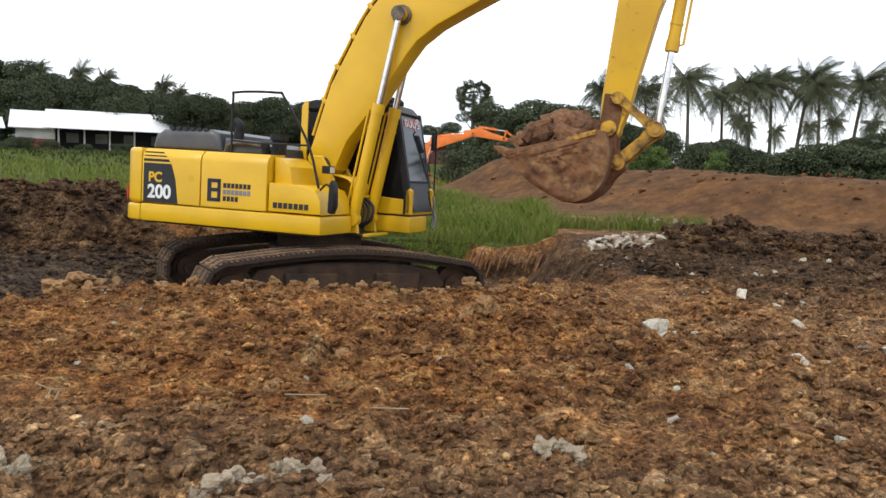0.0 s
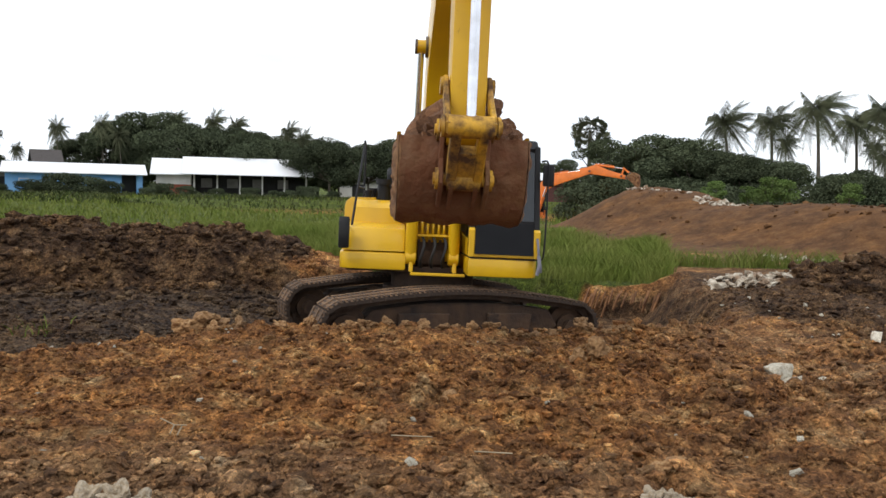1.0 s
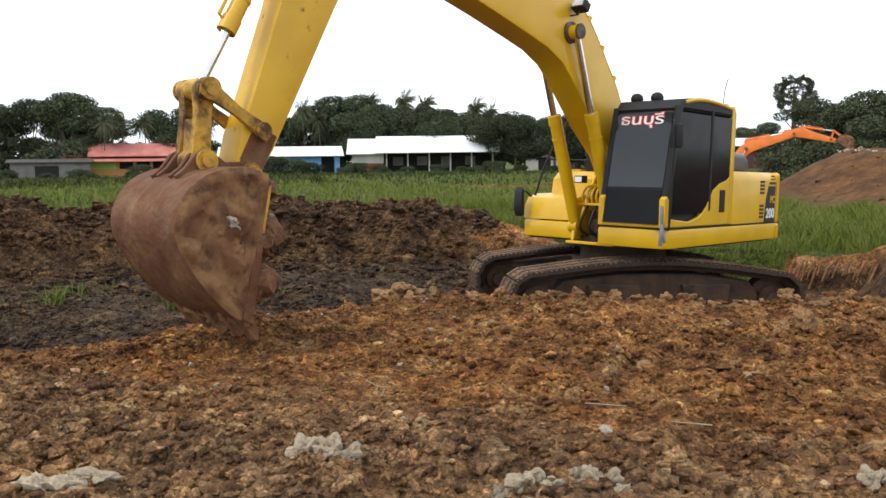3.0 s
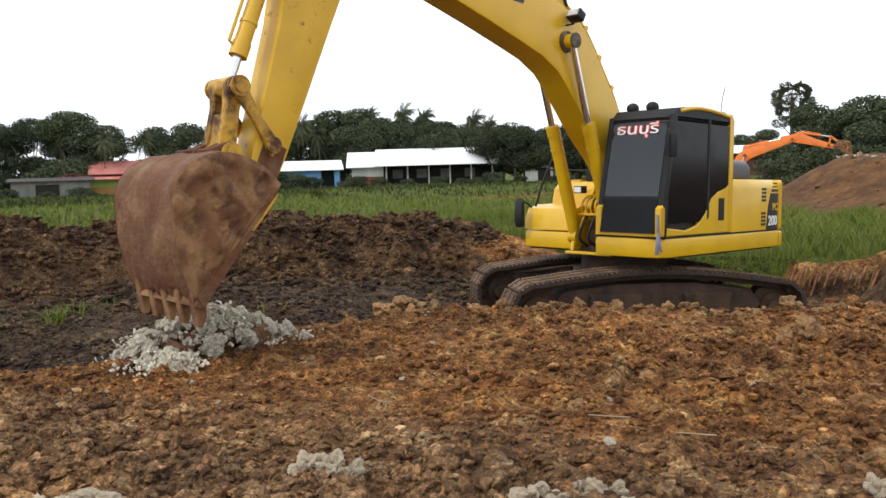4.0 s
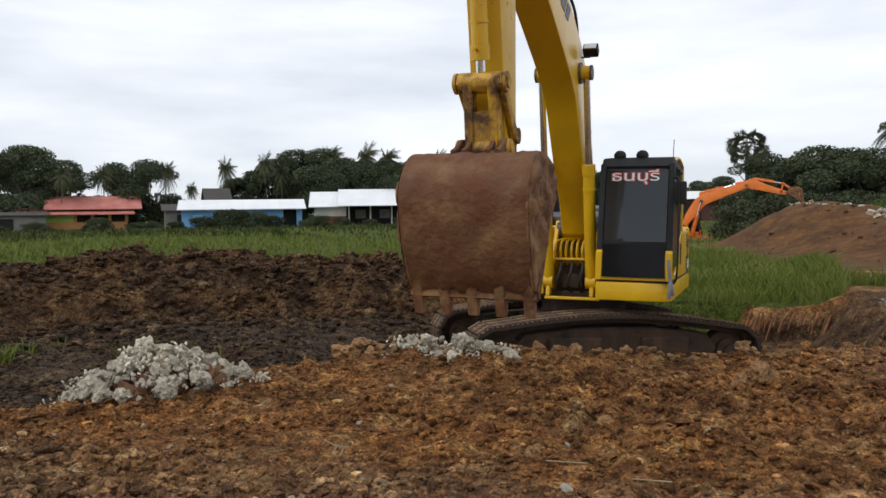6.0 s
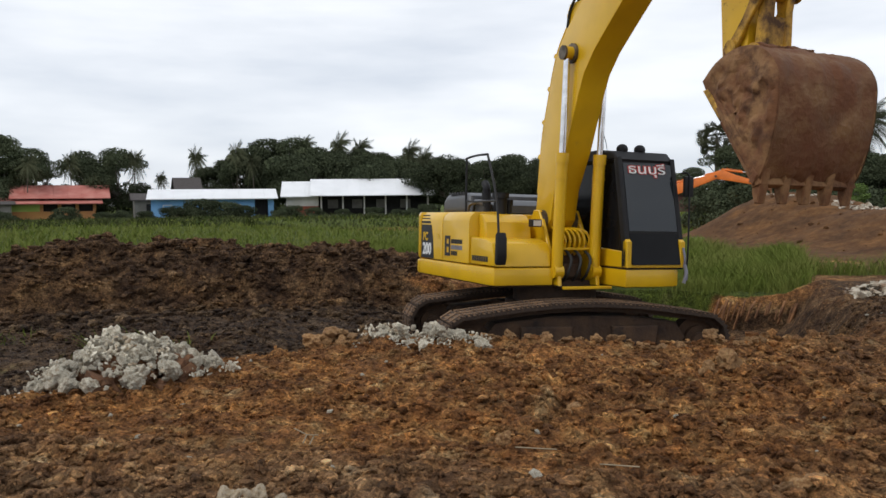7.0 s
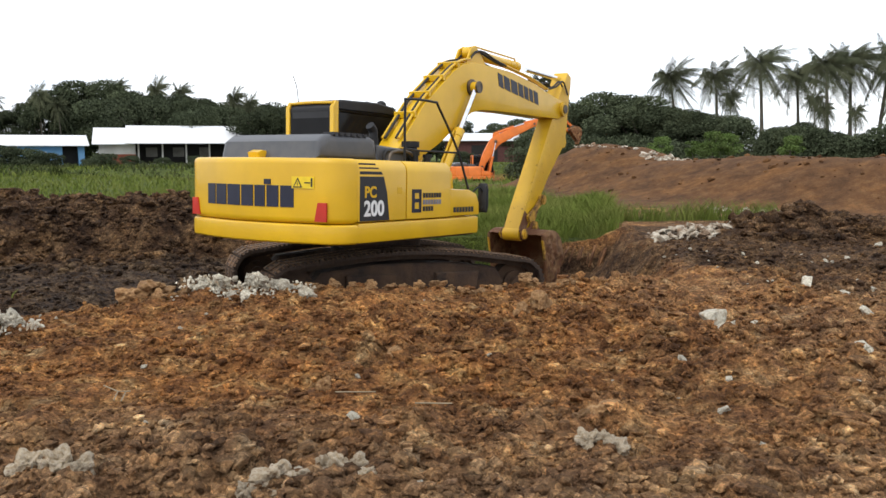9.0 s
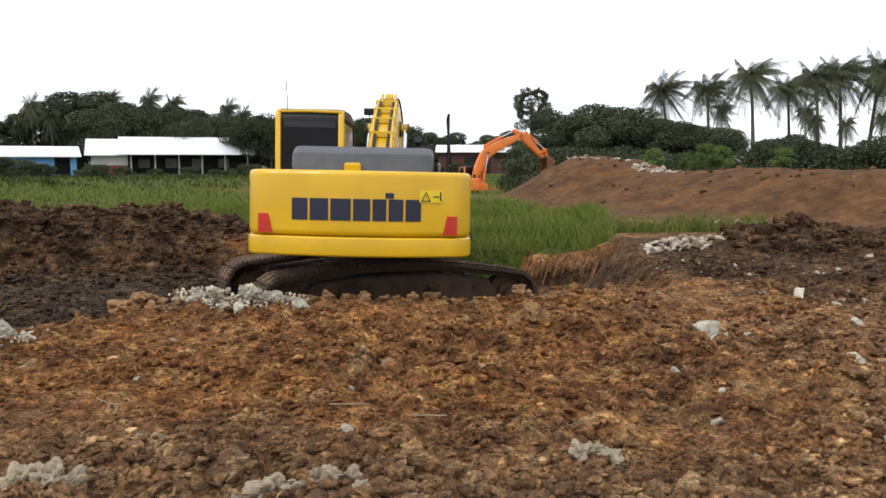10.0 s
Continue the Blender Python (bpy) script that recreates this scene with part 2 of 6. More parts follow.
    for which, stops in ((coarse_id, [(0.0, (0.70, 0.69, 0.69)), (0.55, (1.0, 1.0, 1.0)), (1.0, (1.32, 1.28, 1.20))]),
                         (small_id, [(0.0, (0.62, 0.61, 0.60)), (0.6, (1.02, 1.02, 1.02)), (1.0, (1.55, 1.52, 1.45))])):
        vary = nt.nodes.new("ShaderNodeMix")
        vary.data_type, vary.blend_type = "RGBA", "MULTIPLY"
        ln(open_soil.outputs["Value"], vary.inputs["Factor"])
        ln(tinted, vary.inputs["A"])
        ln(ramp(which, stops), vary.inputs["B"])
        tinted = vary.outputs["Result"]
    if loose:
        geo = nt.nodes.new("ShaderNodeNewGeometry")
        pick = ramp(geo.outputs["Random Per Island"], [(0.0, (0.62, 0.61, 0.60)), (0.5, (0.92, 0.91, 0.90)), (0.88, (1.15, 1.15, 1.15)), (1.0, (1.65, 1.75, 1.85))])
        tint = nt.nodes.new("ShaderNodeMix")
        tint.data_type, tint.blend_type = "RGBA", "MULTIPLY"
        tint.inputs["Factor"].default_value = 1.0
        ln(tinted, tint.inputs["A"])
        ln(pick, tint.inputs["B"])
        tinted = tint.outputs["Result"]
    ln(tinted, bs.inputs["Base Color"])
    wet = nt.nodes.new("ShaderNodeMapRange")
    wet.inputs["To Min"].default_value, wet.inputs["To Max"].default_value = 0.95, 0.82
    ln(zone("wet"), wet.inputs["Value"])
    ln(wet.outputs["Result"], bs.inputs["Roughness"])
    bs.inputs["Specular IOR Level"].default_value = 0.18
    bp = nt.nodes.new("ShaderNodeBump")
    bp.inputs["Distance"].default_value = 0.075
    ln(open_soil.outputs["Value"], bp.inputs["Strength"])
    relief = nt.nodes.new("ShaderNodeMath")
    relief.operation = "MULTIPLY_ADD"
    ln(coarse, relief.inputs[0])
    relief.inputs[1].default_value = -0.9
    ln(fine, relief.inputs[2])
    relief2 = nt.nodes.new("ShaderNodeMath")
    relief2.operation = "MULTIPLY_ADD"
    ln(small, relief2.inputs[0])
    relief2.inputs[1].default_value = -0.6
    ln(relief.outputs["Value"], relief2.inputs[2])
    ln(relief2.outputs["Value"], bp.inputs["Height"])
    ln(bp.outputs["Normal"], bs.inputs["Normal"])
    return m


SOIL = soil_material()
LOOSE_SOIL = soil_material("loose_soil", True)
GRASS = material("green_grass_blades", (0.105, 0.142, 0.024), 0.8, second=(0.160, 0.176, 0.045), scale=0.6)
GRASS_DRY = material("mixed_field_growth", (0.040, 0.058, 0.016), 0.75, second=(0.07, 0.075, 0.03), scale=0.3)
# Far trees: leaf green lifted and greyed, distance haze put into the colour.
LEAF = material("hazed_dark_tree_foliage", (0.050, 0.063, 0.036), 0.85, second=(0.078, 0.092, 0.050), scale=0.4, spread=0.2, random_tint=0.3)
LEAF_LIGHT = material("light_shrub_foliage", (0.085, 0.130, 0.034), 0.8, second=(0.11, 0.155, 0.05), scale=0.6, random_tint=0.2)
# Palm green, also lightened to paint in the haze of distance.
PALM_LEAF = material("hazed_palm_frond_green", (0.056, 0.066, 0.036), 0.7, second=(0.098, 0.104, 0.058), scale=0.7, random_tint=0.25)
for leafy in (GRASS, GRASS_DRY, LEAF, LEAF_LIGHT, PALM_LEAF):
    leafy.node_tree.nodes["Principled BSDF"].inputs["Specular IOR Level"].default_value = 0.08
BARK = material("grey_bark", (0.15, 0.13, 0.10), 0.9, second=(0.09, 0.075, 0.06), scale=4, bump=0.6)
ROOF_WHITE = material("white_sheet_roof", (0.80, 0.81, 0.82), 0.4, second=(0.74, 0.75, 0.76), scale=0.4)
ROOF_RED = material("faded_red_roof", (0.42, 0.13, 0.10), 0.7, second=(0.50, 0.20, 0.16), scale=0.6)
ROOF_DARK = material("dark_shingle_roof", (0.07, 0.06, 0.055), 0.8)
WALL_BLUE = material("blue_painted_wall", (0.11, 0.30, 0.60), 0.7, second=(0.18, 0.38, 0.64), scale=0.5)
WALL_WHITE = material("white_painted_wall", (0.62, 0.60, 0.56), 0.8, second=(0.52, 0.50, 0.46), scale=0.7)
WALL_BRICK = material("red_brick_dado", (0.30, 0.075, 0.04), 0.85, second=(0.22, 0.06, 0.035), scale=2)
WALL_GREEN = material("lime_painted_wall", (0.33, 0.45, 0.09), 0.8, second=(0.40, 0.50, 0.14), scale=0.6)
WALL_OCHRE = material("orange_painted_wall", (0.52, 0.26, 0.08), 0.8, second=(0.45, 0.20, 0.08), scale=0.6)
WALL_GREY = material("grey_block_wall", (0.22, 0.21, 0.19), 0.9, second=(0.16, 0.15, 0.135), scale=1.0)
WALL_MAROON = material("maroon_shed_wall", (0.10, 0.035, 0.03), 0.8)
# Near-black colour painting the shade inside doorways, openings and the veranda.
ROOM_SHADE = material("painted_room_shade", (0.02, 0.019, 0.018), 0.9)


# ---- mesh helpers ----
def finish(name, bm, mat, parent=None, label="", smooth=True, angle=35):
    me = bpy.data.meshes.new(name)
    bmesh.ops.recalc_face_normals(bm, faces=bm.faces)
    bm.to_mesh(me)
    bm.free()
    if smooth:
        me.polygons.foreach_set("use_smooth", [True] * len(me.polygons))
        me.set_sharp_from_angle(angle=radians(angle))
    me.materials.append(mat)
    ob = new(name, me)
    if parent:
        ob.parent = parent
    if label:
        ob["label"] = label
    return ob


def part(name, bm, mat, parent, label=""):
    return finish(name, bm, mat, parent, label)


def raw_mesh(name, verts, faces, mat, parent=None, smooth=False):
    """A mesh straight from arrays: verts (n, 3), faces (m, k)."""
    verts, faces = np.asarray(verts, dtype=np.float32), np.asarray(faces, dtype=np.int32)
    me = bpy.data.meshes.new(name)
    k = faces.shape[1]
    me.vertices.add(len(verts))
    me.vertices.foreach_set("co", verts.ravel())
    me.loops.add(faces.size)
    me.loops.foreach_set("vertex_index", faces.ravel())
    me.polygons.add(len(faces))
    me.polygons.foreach_set("loop_start", np.arange(0, faces.size, k, dtype=np.int32))
    me.polygons.foreach_set("use_smooth", np.full(len(faces), smooth))
    me.update(calc_edges=True)
    me.materials.append(mat)
    ob = new(name, me)
    if parent:
        ob.parent = parent
    return ob


def box(bm, x0, x1, y0, y1, z0, z1, bev=0.0, seg=2):
    vs = [bm.verts.new((x, y, z)) for x in (x0, x1) for y in (y0, y1) for z in (z0, z1)]
    fs = [bm.faces.new([vs[i] for i in q]) for q in ((0, 1, 3, 2), (4, 6, 7, 5), (0, 4, 5, 1), (2, 3, 7, 6), (0, 2, 6, 4), (1, 5, 7, 3))]
    if bev:
        es = list({e for f in fs for e in f.edges})
        bmesh.ops.bevel(bm, geom=es, offset=bev, segments=seg, affect="EDGES", profile=0.6)
    return bm


def prism(bm, pts, y0, y1, bev=0.0, seg=2, axis="y"):
    """An (x, z) outline pulled from y0 to y1 (axis 'z': an (x, y) outline pulled in height)."""
    def p3(p, h):
        return (p[0], h, p[1]) if axis == "y" else (p[0], p[1], h)
    a = [bm.verts.new(p3(p, y0)) for p in pts]
    b = [bm.verts.new(p3(p, y1)) for p in pts]
    fs = [bm.faces.new(a), bm.faces.new(b[::-1])]
    n = len(pts)
    for i in range(n):
        fs.append(bm.faces.new((a[i], b[i], b[(i + 1) % n], a[(i + 1) % n])))
    if bev:
        bmesh.ops.recalc_face_normals(bm, faces=fs)
        es = list({e for f in fs[:2] for e in f.edges})
        bmesh.ops.bevel(bm, geom=es, offset=bev, segments=seg, affect="EDGES", profile=0.6)
    return bm


def rod(bm, p, q, r, seg=14, r2=None):
    p, q = Vector(p), Vector(q)
    d = q - p
    m = Matrix.Translation((p + q) / 2) @ d.to_track_quat("Z", "Y").to_matrix().to_4x4()
    bmesh.ops.create_cone(bm, cap_ends=True, segments=seg, radius1=r, radius2=r if r2 is None else r2, depth=d.length, matrix=m)
    return bm


def tube(bm, pts, r, seg=7):
    """A bent bar or hose along the points."""
    pts = [Vector(p) for p in pts]
    rings = []
    for i, p in enumerate(pts):
        d = (pts[min(i + 1, len(pts) - 1)] - pts[max(i - 1, 0)]).normalized()
        s = d.cross(Vector((0.3, 0.9, 0.2))).normalized()
        u = s.cross(d)
        rings.append([bm.verts.new(p + r * (math.cos(a) * s + math.sin(a) * u)) for a in [2 * math.pi * k / seg for k in range(seg)]])
    for a, b in zip(rings, rings[1:]):
        for k in range(seg):
            bm.faces.new((a[k], a[(k + 1) % seg], b[(k + 1) % seg], b[k]))
    bm.faces.new(rings[0][::-1])
    bm.faces.new(rings[-1])
    return bm


def arc_points(pts, n=8):
    """A smooth line through the points (Catmull-Rom)."""
    p = [Vector(q) for q in pts]
    p = [2 * p[0] - p[1]] + p + [2 * p[-1] - p[-2]]
    out = []
    for i in range(1, len(p) - 2):
        for k in range(n):
            t = k / n
            out.append(0.5 * (2 * p[i] + (p[i + 1] - p[i - 1]) * t + (2 * p[i - 1] - 5 * p[i] + 4 * p[i + 1] - p[i + 2]) * t * t + (3 * p[i] - p[i - 1] - 3 * p[i + 1] + p[i + 2]) * t ** 3))
    return out + [p[-2]]


def B():
    return bmesh.new()


# ---- ground ----
def hash01(ix, iy, seed):
    h = (ix.astype(np.int64) * 374761393 + iy.astype(np.int64) * 668265263 + seed * 1442695041) & 0x7FFFFFFF
    h = ((h ^ (h >> 13)) * 1274126177) & 0x7FFFFFFF
    return ((h ^ (h >> 16)) & 0xFFFF) / 65535.0


def value_noise(x, y, scale, seed):
    x, y = x * scale, y * scale
    ix, iy = np.floor(x), np.floor(y)
    u, v = x - ix, y - iy
    u, v = u * u * (3 - 2 * u), v * v * (3 - 2 * v)
    a, b = hash01(ix, iy, seed), hash01(ix + 1, iy, seed)
    c, d = hash01(ix, iy + 1, seed), hash01(ix + 1, iy + 1, seed)
    return a + (b - a) * u + (c - a) * v + (a - b - c + d) * u * v


def fbm(x, y, scale, seed, octaves=4):
    s, amp, tot = 0, 1.0, 0
    for k in range(octaves):
        s, tot, amp = s + amp * value_noise(x, y, scale * 2.03 ** k, seed + k), tot + amp, amp * 0.5
    return s / tot - 0.5


def lumps(x, y, cell, seed, fill=0.6):
    """Rounded lumps scattered one to a cell, in units of the cell."""
    x, y = x / cell, y / cell
    ix, iy = np.floor(x), np.floor(y)
    h = np.zeros_like(x)
    for dx in (-1, 0, 1):
        for dy in (-1, 0, 1):
            cx, cy = ix + dx, iy + dy
            r = hash01(cx, cy, seed + 2)
            r = np.where(r < fill, 0.22 + 0.38 * r / fill, 0.0)
            px, py = cx + 0.2 + 0.6 * hash01(cx, cy, seed), cy + 0.2 + 0.6 * hash01(cx, cy, seed + 1)
            sq = 0.7 + 0.6 * hash01(cx, cy, seed + 3)
            q = r * r - ((x - px) * sq) ** 2 - ((y - py) / sq) ** 2
            h = np.maximum(h, np.sqrt(np.maximum(q, 0)))
    return h


def smooth01(v):
    v = np.clip(v, 0, 1)
    return v * v * (3 - 2 * v)


def line_distance(x, y, pts):
    """Distance to a bent line, and how far along it (0 to 1)."""
    best, along = np.full_like(x, 1e9), np.zeros_like(x)
    n = len(pts) - 1
    for i, ((ax, ay), (bx, by)) in enumerate(zip(pts, pts[1:])):
        t = np.clip(((x - ax) * (bx - ax) + (y - ay) * (by - ay)) / ((bx - ax) ** 2 + (by - ay) ** 2), 0, 1)
        d = np.hypot(x - ax - t * (bx - ax), y - ay - t * (by - ay))
        along = np.where(d < best, (i + t) / n, along)
        best = np.minimum(best, d)
    return best, along


EDGE_X = (-18, -9, -7.4, -6.3, -5.8, -4.9, -4.1, -3.4, -2, 0, 1.0, 1.8, 2.8, 4)
EDGE_Y = (0.5, 1.6, 3.2, 4.9, 6.0, 7.5, 8.7, 9.2, 9.5, 9.85, 10.3, 10.9, 11.5, 12.5)
EMBANKMENT = [(4.0, 36.5), (6.8, 31.5), (10.5, 26.5), (15.5, 21.5), (24, 17), (40, 12)]


def terrain(x, y):
    """Height and the zones mud, turf, bank and dull of the ground at x, y."""
    rho, az = np.hypot(x, y), np.degrees(np.arctan2(-x, y))
    wob = fbm(x, y, 0.9, 3) * 0.7
    ye = np.interp(x, EDGE_X, EDGE_Y) + wob * 0.8
    back = np.where(x < -4.8, np.sqrt(np.maximum(16.2 ** 2 - np.minimum(x, 0) ** 2, 1)), np.interp(x, (-4.8, -3.4, -0.4, 0.6), (15.47, 17.3, 17.3, 16.9))) + fbm(x, y, 1.3, 9) * 0.35
    into = smooth01((y - ye) / (0.75 + 0.9 * smooth01((-x - 3.8) / 1.5)))
    out = smooth01((y - back) / 0.30)
    east = 1 - smooth01((x - 1.8 - wob) / 0.8)
    pit = into * (1 - out) * east
    h = -(0.66 - 0.30 * smooth01((-x - 4.2) / 3)) * pit
    # the field behind the pit lies lower, and the machine has dug a deep trench behind itself
    dip = smooth01((x + 5) / 1.6) * (1 - smooth01((x - 1.5) / 1.2)) * smooth01((y - 13.5) / 2.5) * (1 - smooth01((y - 19) / 11))
    trench = smooth01((x + 4.1) / 0.7) * (1 - smooth01((x + 0.3) / 1.2)) * smooth01((y - 14.6) / 0.7) * (1 - out)
    h = h - 0.26 * dip - 1.5 * trench
    # spoil ridge round the pit's far side
    rh = np.interp(az, (14, 17.5, 20, 23, 27, 32, 37, 42, 46, 50, 60, 80), (0, 0.12, 0.42, 0.66, 0.68, 0.78, 0.85, 0.95, 0.92, 1.0, 0.9, 0.5))
    ridge = rh * np.exp(-((rho - 17.8) / 1.25) ** 2) * (1 + 0.9 * fbm(x, y, 0.55, 21) + 0.5 * fbm(x, y, 1.7, 22)) + 0.12 * fbm(x, y, 2.2, 5) * np.exp(-((rho - 17.5) / 2.0) ** 2) * (az > 18)
    h = h + ridge
    # low heap of dark soil beside the cut
    d1, a1 = line_distance(x, y, [(4.6, 15.6), (6.6, 15.2), (9.0, 15.4), (12, 15.0)])
    heap = 0.38 * np.exp(-(d1 / 0.85) ** 2) * (1 + 1.1 * fbm(x, y, 1.1, 33))
    h = h + heap
    # long embankment with a cone at its far end
    d2, a2 = line_distance(x, y, EMBANKMENT)
    top = np.interp(a2, (0, 0.06, 0.16, 0.26, 0.5, 1), (1.86, 1.80, 1.20, 1.36, 1.45, 1.35))
    bank_h = top * (1 - smooth01((d2 - 0.5) / 4.5)) * (1 + 0.16 * fbm(x, y, 0.45, 41) + 0.09 * fbm(x, y, 1.6, 42, 4))
    h = h + bank_h
    # dug pond where the far digger stands
    pond = smooth01((1.25 - np.hypot((x + 6) / 26, (y - 68) / 20)) / 0.45)
    h = h - 1.75 * pond * (1 - np.clip(bank_h, 0, 1))
    # clods
    near = np.clip(1.5 - rho / 24, 0.0, 1)
    bare = np.clip(1 - smooth01((y - 17.2) / 0.5) * (az < 18), 0, 1)
    bare = np.where(rho > 20, bare * (d2 < 5), bare)
    rough = 0.15 * fbm(x, y, 0.55, 11, 3) + 0.11 * fbm(x, y, 1.9, 12, 4)
    wx, wy = x + fbm(x, y, 6, 18, 2) * 0.12, y + fbm(x, y, 6, 19, 2) * 0.12
    clod = 0.45 * lumps(wx, wy, 0.46, 50, 0.24) * 0.46 + 0.52 * lumps(wx, wy, 0.21, 60, 0.60) * 0.21 + 0.62 * lumps(wx, wy, 0.11, 70, 0.75) * 0.11
    patch = 0.30 + 0.70 * smooth01((fbm(x, y, 0.8, 15) + 0.12) / 0.22)
    big = smooth01((ridge + heap) * 3)
    clod = clod * (patch + 1.0 * big) + 0.13 * fbm(x, y, 5.0, 16, 3) * bare
    h = h + (rough * (0.5 + 0.5 * bare) + (clod - 0.03) * bare) * near * (1 - 0.35 * pit * (1 - big))
    # zones
    mud = np.clip(pit * smooth01((-x - 2.6) / 1.6) * 1.1 + smooth01(ridge * 4) * 0.80 + smooth01(heap * 4) * 0.8, 0, 1) + 0.42 * pit * (x > -4) + 0.35 * smooth01((x - 0.2) / 1.2) * smooth01((y - 10.5) / 1.5) * (y < 18) + 0.50 * smooth01((x - 1.5) / 2) * smooth01((y - 6.5) / 4) * (y < 24)
    field = smooth01((y - 17.1) / 0.25) * (az < 20) + smooth01((rho - 19.2) / 0.8) * (az >= 20)
    turf = np.clip(field, 0, 1) * (1 - smooth01(bank_h * 3.5)) * (1 - smooth01(ridge * 5)) * (1 - smooth01(heap * 6))
    turf = turf * (1 - 0.92 * smooth01((x - 1.75 - 0.10 * (y - 17.2)) / 0.9) * (1 - 0.8 * np.exp(-((y - 19.6 - wob) / 0.55) ** 2)) * (y < 42))
    turf = np.maximum(turf, 0.36 * smooth01((az - 42) / 5) * smooth01((rho - 10.2) / 1.2) * (1 - smooth01((rho - 13.5) / 1.5)))
    turf = turf * (1 - 0.8 * pond)
    apron = 1 - smooth01((d2 - 6.6 - 3.0 * fbm(x, y, 0.35, 43)) / 1.2)
    turf = turf * (1 - 0.8 * apron * (1 - smooth01((fbm(x, y, 0.5, 46) - 0.08) / 0.1)))
    bankz = np.maximum(smooth01(bank_h * 4), 0.95 * apron)
    dull = np.clip(0.44 + 0.42 * smooth01((5.6 - y) / 3.6) + 0.12 * smooth01((x - 1.5) / 3) - 0.85 * smooth01((-x + 1.5) / 3) * smooth01((y - 4.5) / 2), 0, 1)
    wet = pit * smooth01((-x - 3.2) / 1.4) * (1 - smooth01(ridge * 7)) * (0.55 + 0.75 * smooth01((fbm(x, y, 0.5, 61) + 0.15) / 0.3))
    return h, mud, turf, bankz, dull, wet


def height(x, y):
    return float(terrain(np.array([x], float), np.array([y], float))[0][0])


def graded(lo, hi, fine, far_lo, far_hi, growth=1.09):
    mid = list(np.arange(lo, hi, fine))
    up, s = [mid[-1]], fine
    while up[-1] < far_hi:
        s *= growth
        up.append(up[-1] + s)
    dn, s = [mid[0]], fine
    while dn[-1] > far_lo:
        s *= growth
        dn.append(dn[-1] - s)
    return np.array(dn[:0:-1] + mid + up[1:])


def build_ground():
    xs = graded(-8.6, 7.6, 0.040, -2600, 2600, 1.075)
    ys = [2.3]
    while ys[-1] < 3200:
        ys.append(ys[-1] + (0.0072 * ys[-1] if ys[-1] < 22 else 0.0072 * 22 * (ys[-1] / 22) ** 1.45))
    ys = np.array([-2600, -600, -150, -40, -12, -4, -1, 0.5, 1.2, 1.7, 2.0, 2.2] + ys)
    X, Y = np.meshgrid(xs, ys)
    x, y = X.ravel(), Y.ravel()
    h, mud, turf, bankz, dull, wet = terrain(x, y)
    nx, ny = len(xs), len(ys)
    i = (np.arange(ny - 1)[:, None] * nx + np.arange(nx - 1)[None, :]).ravel()
    ob = raw_mesh("ground", np.stack([x, y, h], 1), np.stack([i, i + 1, i + nx + 1, i + nx], 1), SOIL, smooth=True)
    for name, val in (("mud", mud), ("turf", turf), ("bank", bankz), ("dull", dull), ("wet", wet)):
        at = ob.data.attributes.new(name, "FLOAT", "POINT")
        at.data.foreach_set("value", val.astype(np.float32))
    return tagged(ob, "churned orange-brown clay ground with a dug pit and grass field", "ground", kind="structure")


ground = build_ground()

# ---- the yellow excavator ----
BASE = Matrix.Translation((-2.008, 11.992, -0.647)) @ pose(0, 0, 0, -1.75) @ pose(0, 0, 0, 0, 1.09)
TRACK_TURN = 29.8
FOOT = (0.106, 2.014)
BOOM_Y = -0.064
BOOM_L, ARM_L = 5.669, 2.939
CYL_FOOT, CYL_PIN = (0.70, 1.30), (2.252, 0.918)
ARMCYL_FOOT, ARM_HORN = (2.62, 1.47), (-0.72, -0.06)
BKCYL_FOOT = (0.42, 0.60)
ARM_LINK = (2.544, 0.05)
LINK_LEN, ROD_LEN = 0.621, 0.62
BUCKET_LINK = (0.424, 0.148)
SWING = [(0, -18.8), (0.5, -46.4), (1, -77.5), (1.5, -97.0), (2, -105.6), (2.5, -110.4), (3.2, -113.8), (3.8, -114.8), (4, -114.7), (4.5, -113.3), (5, -109.5), (5.5, -102.9), (6.1, -89), (6.8, -62.0), (7, -51.3), (7.2, -37.6), (7.5, -19.5), (8, 9.6), (8.5, 35.6), (9, 60.7), (9.5, 82.0), (10, 95.0)]
BOOM_A = [(0, 39.9), (0.5, 40.9), (1, 39.9), (1.5, 35.2), (2, 28.6), (2.5, 27.6), (2.7, 27.5), (3.8, 26.9), (4, 28.6), (4.5, 29.7), (5, 32.2), (5.5, 32.7), (6.2, 40.0), (6.8, 47.8), (7, 49.6), (7.2, 50.8), (7.5, 50.0), (8, 41.9), (8.5, 26.1), (9, 13.5), (9.5, 5.3), (10, 1.0)]
ARM_A = [(0, -95.3), (0.5, -93.9), (1, -84.5), (1.5, -74.5), (2, -64.4), (2.5, -63.3), (2.7, -63.4), (3.8, -66.1), (4, -68.0), (4.5, -79.7), (5, -89.4), (5.5, -99.8), (6.2, -92), (6.8, -87.0), (7, -86.2), (7.2, -86.0), (7.5, -85.6), (8, -92), (8.5, -108.7), (9, -122.0), (9.5, -126), (10, -127)]
BUCKET_A = [(0, -91.2), (0.5, -104.3), (1, -104.5), (1.5, -88), (2, -78.5), (2.5, -48.5), (2.7, -33.4), (3.2, 6), (3.8, 26.5), (4, 21.5), (4.5, 15.6), (5, 6.4), (5.5, 8.5), (6.8, 17.5), (7, 19.5), (7.5, 29), (8, 11.6), (8.5, 4.4), (9, -2), (9.5, -4), (10, -5.2)]


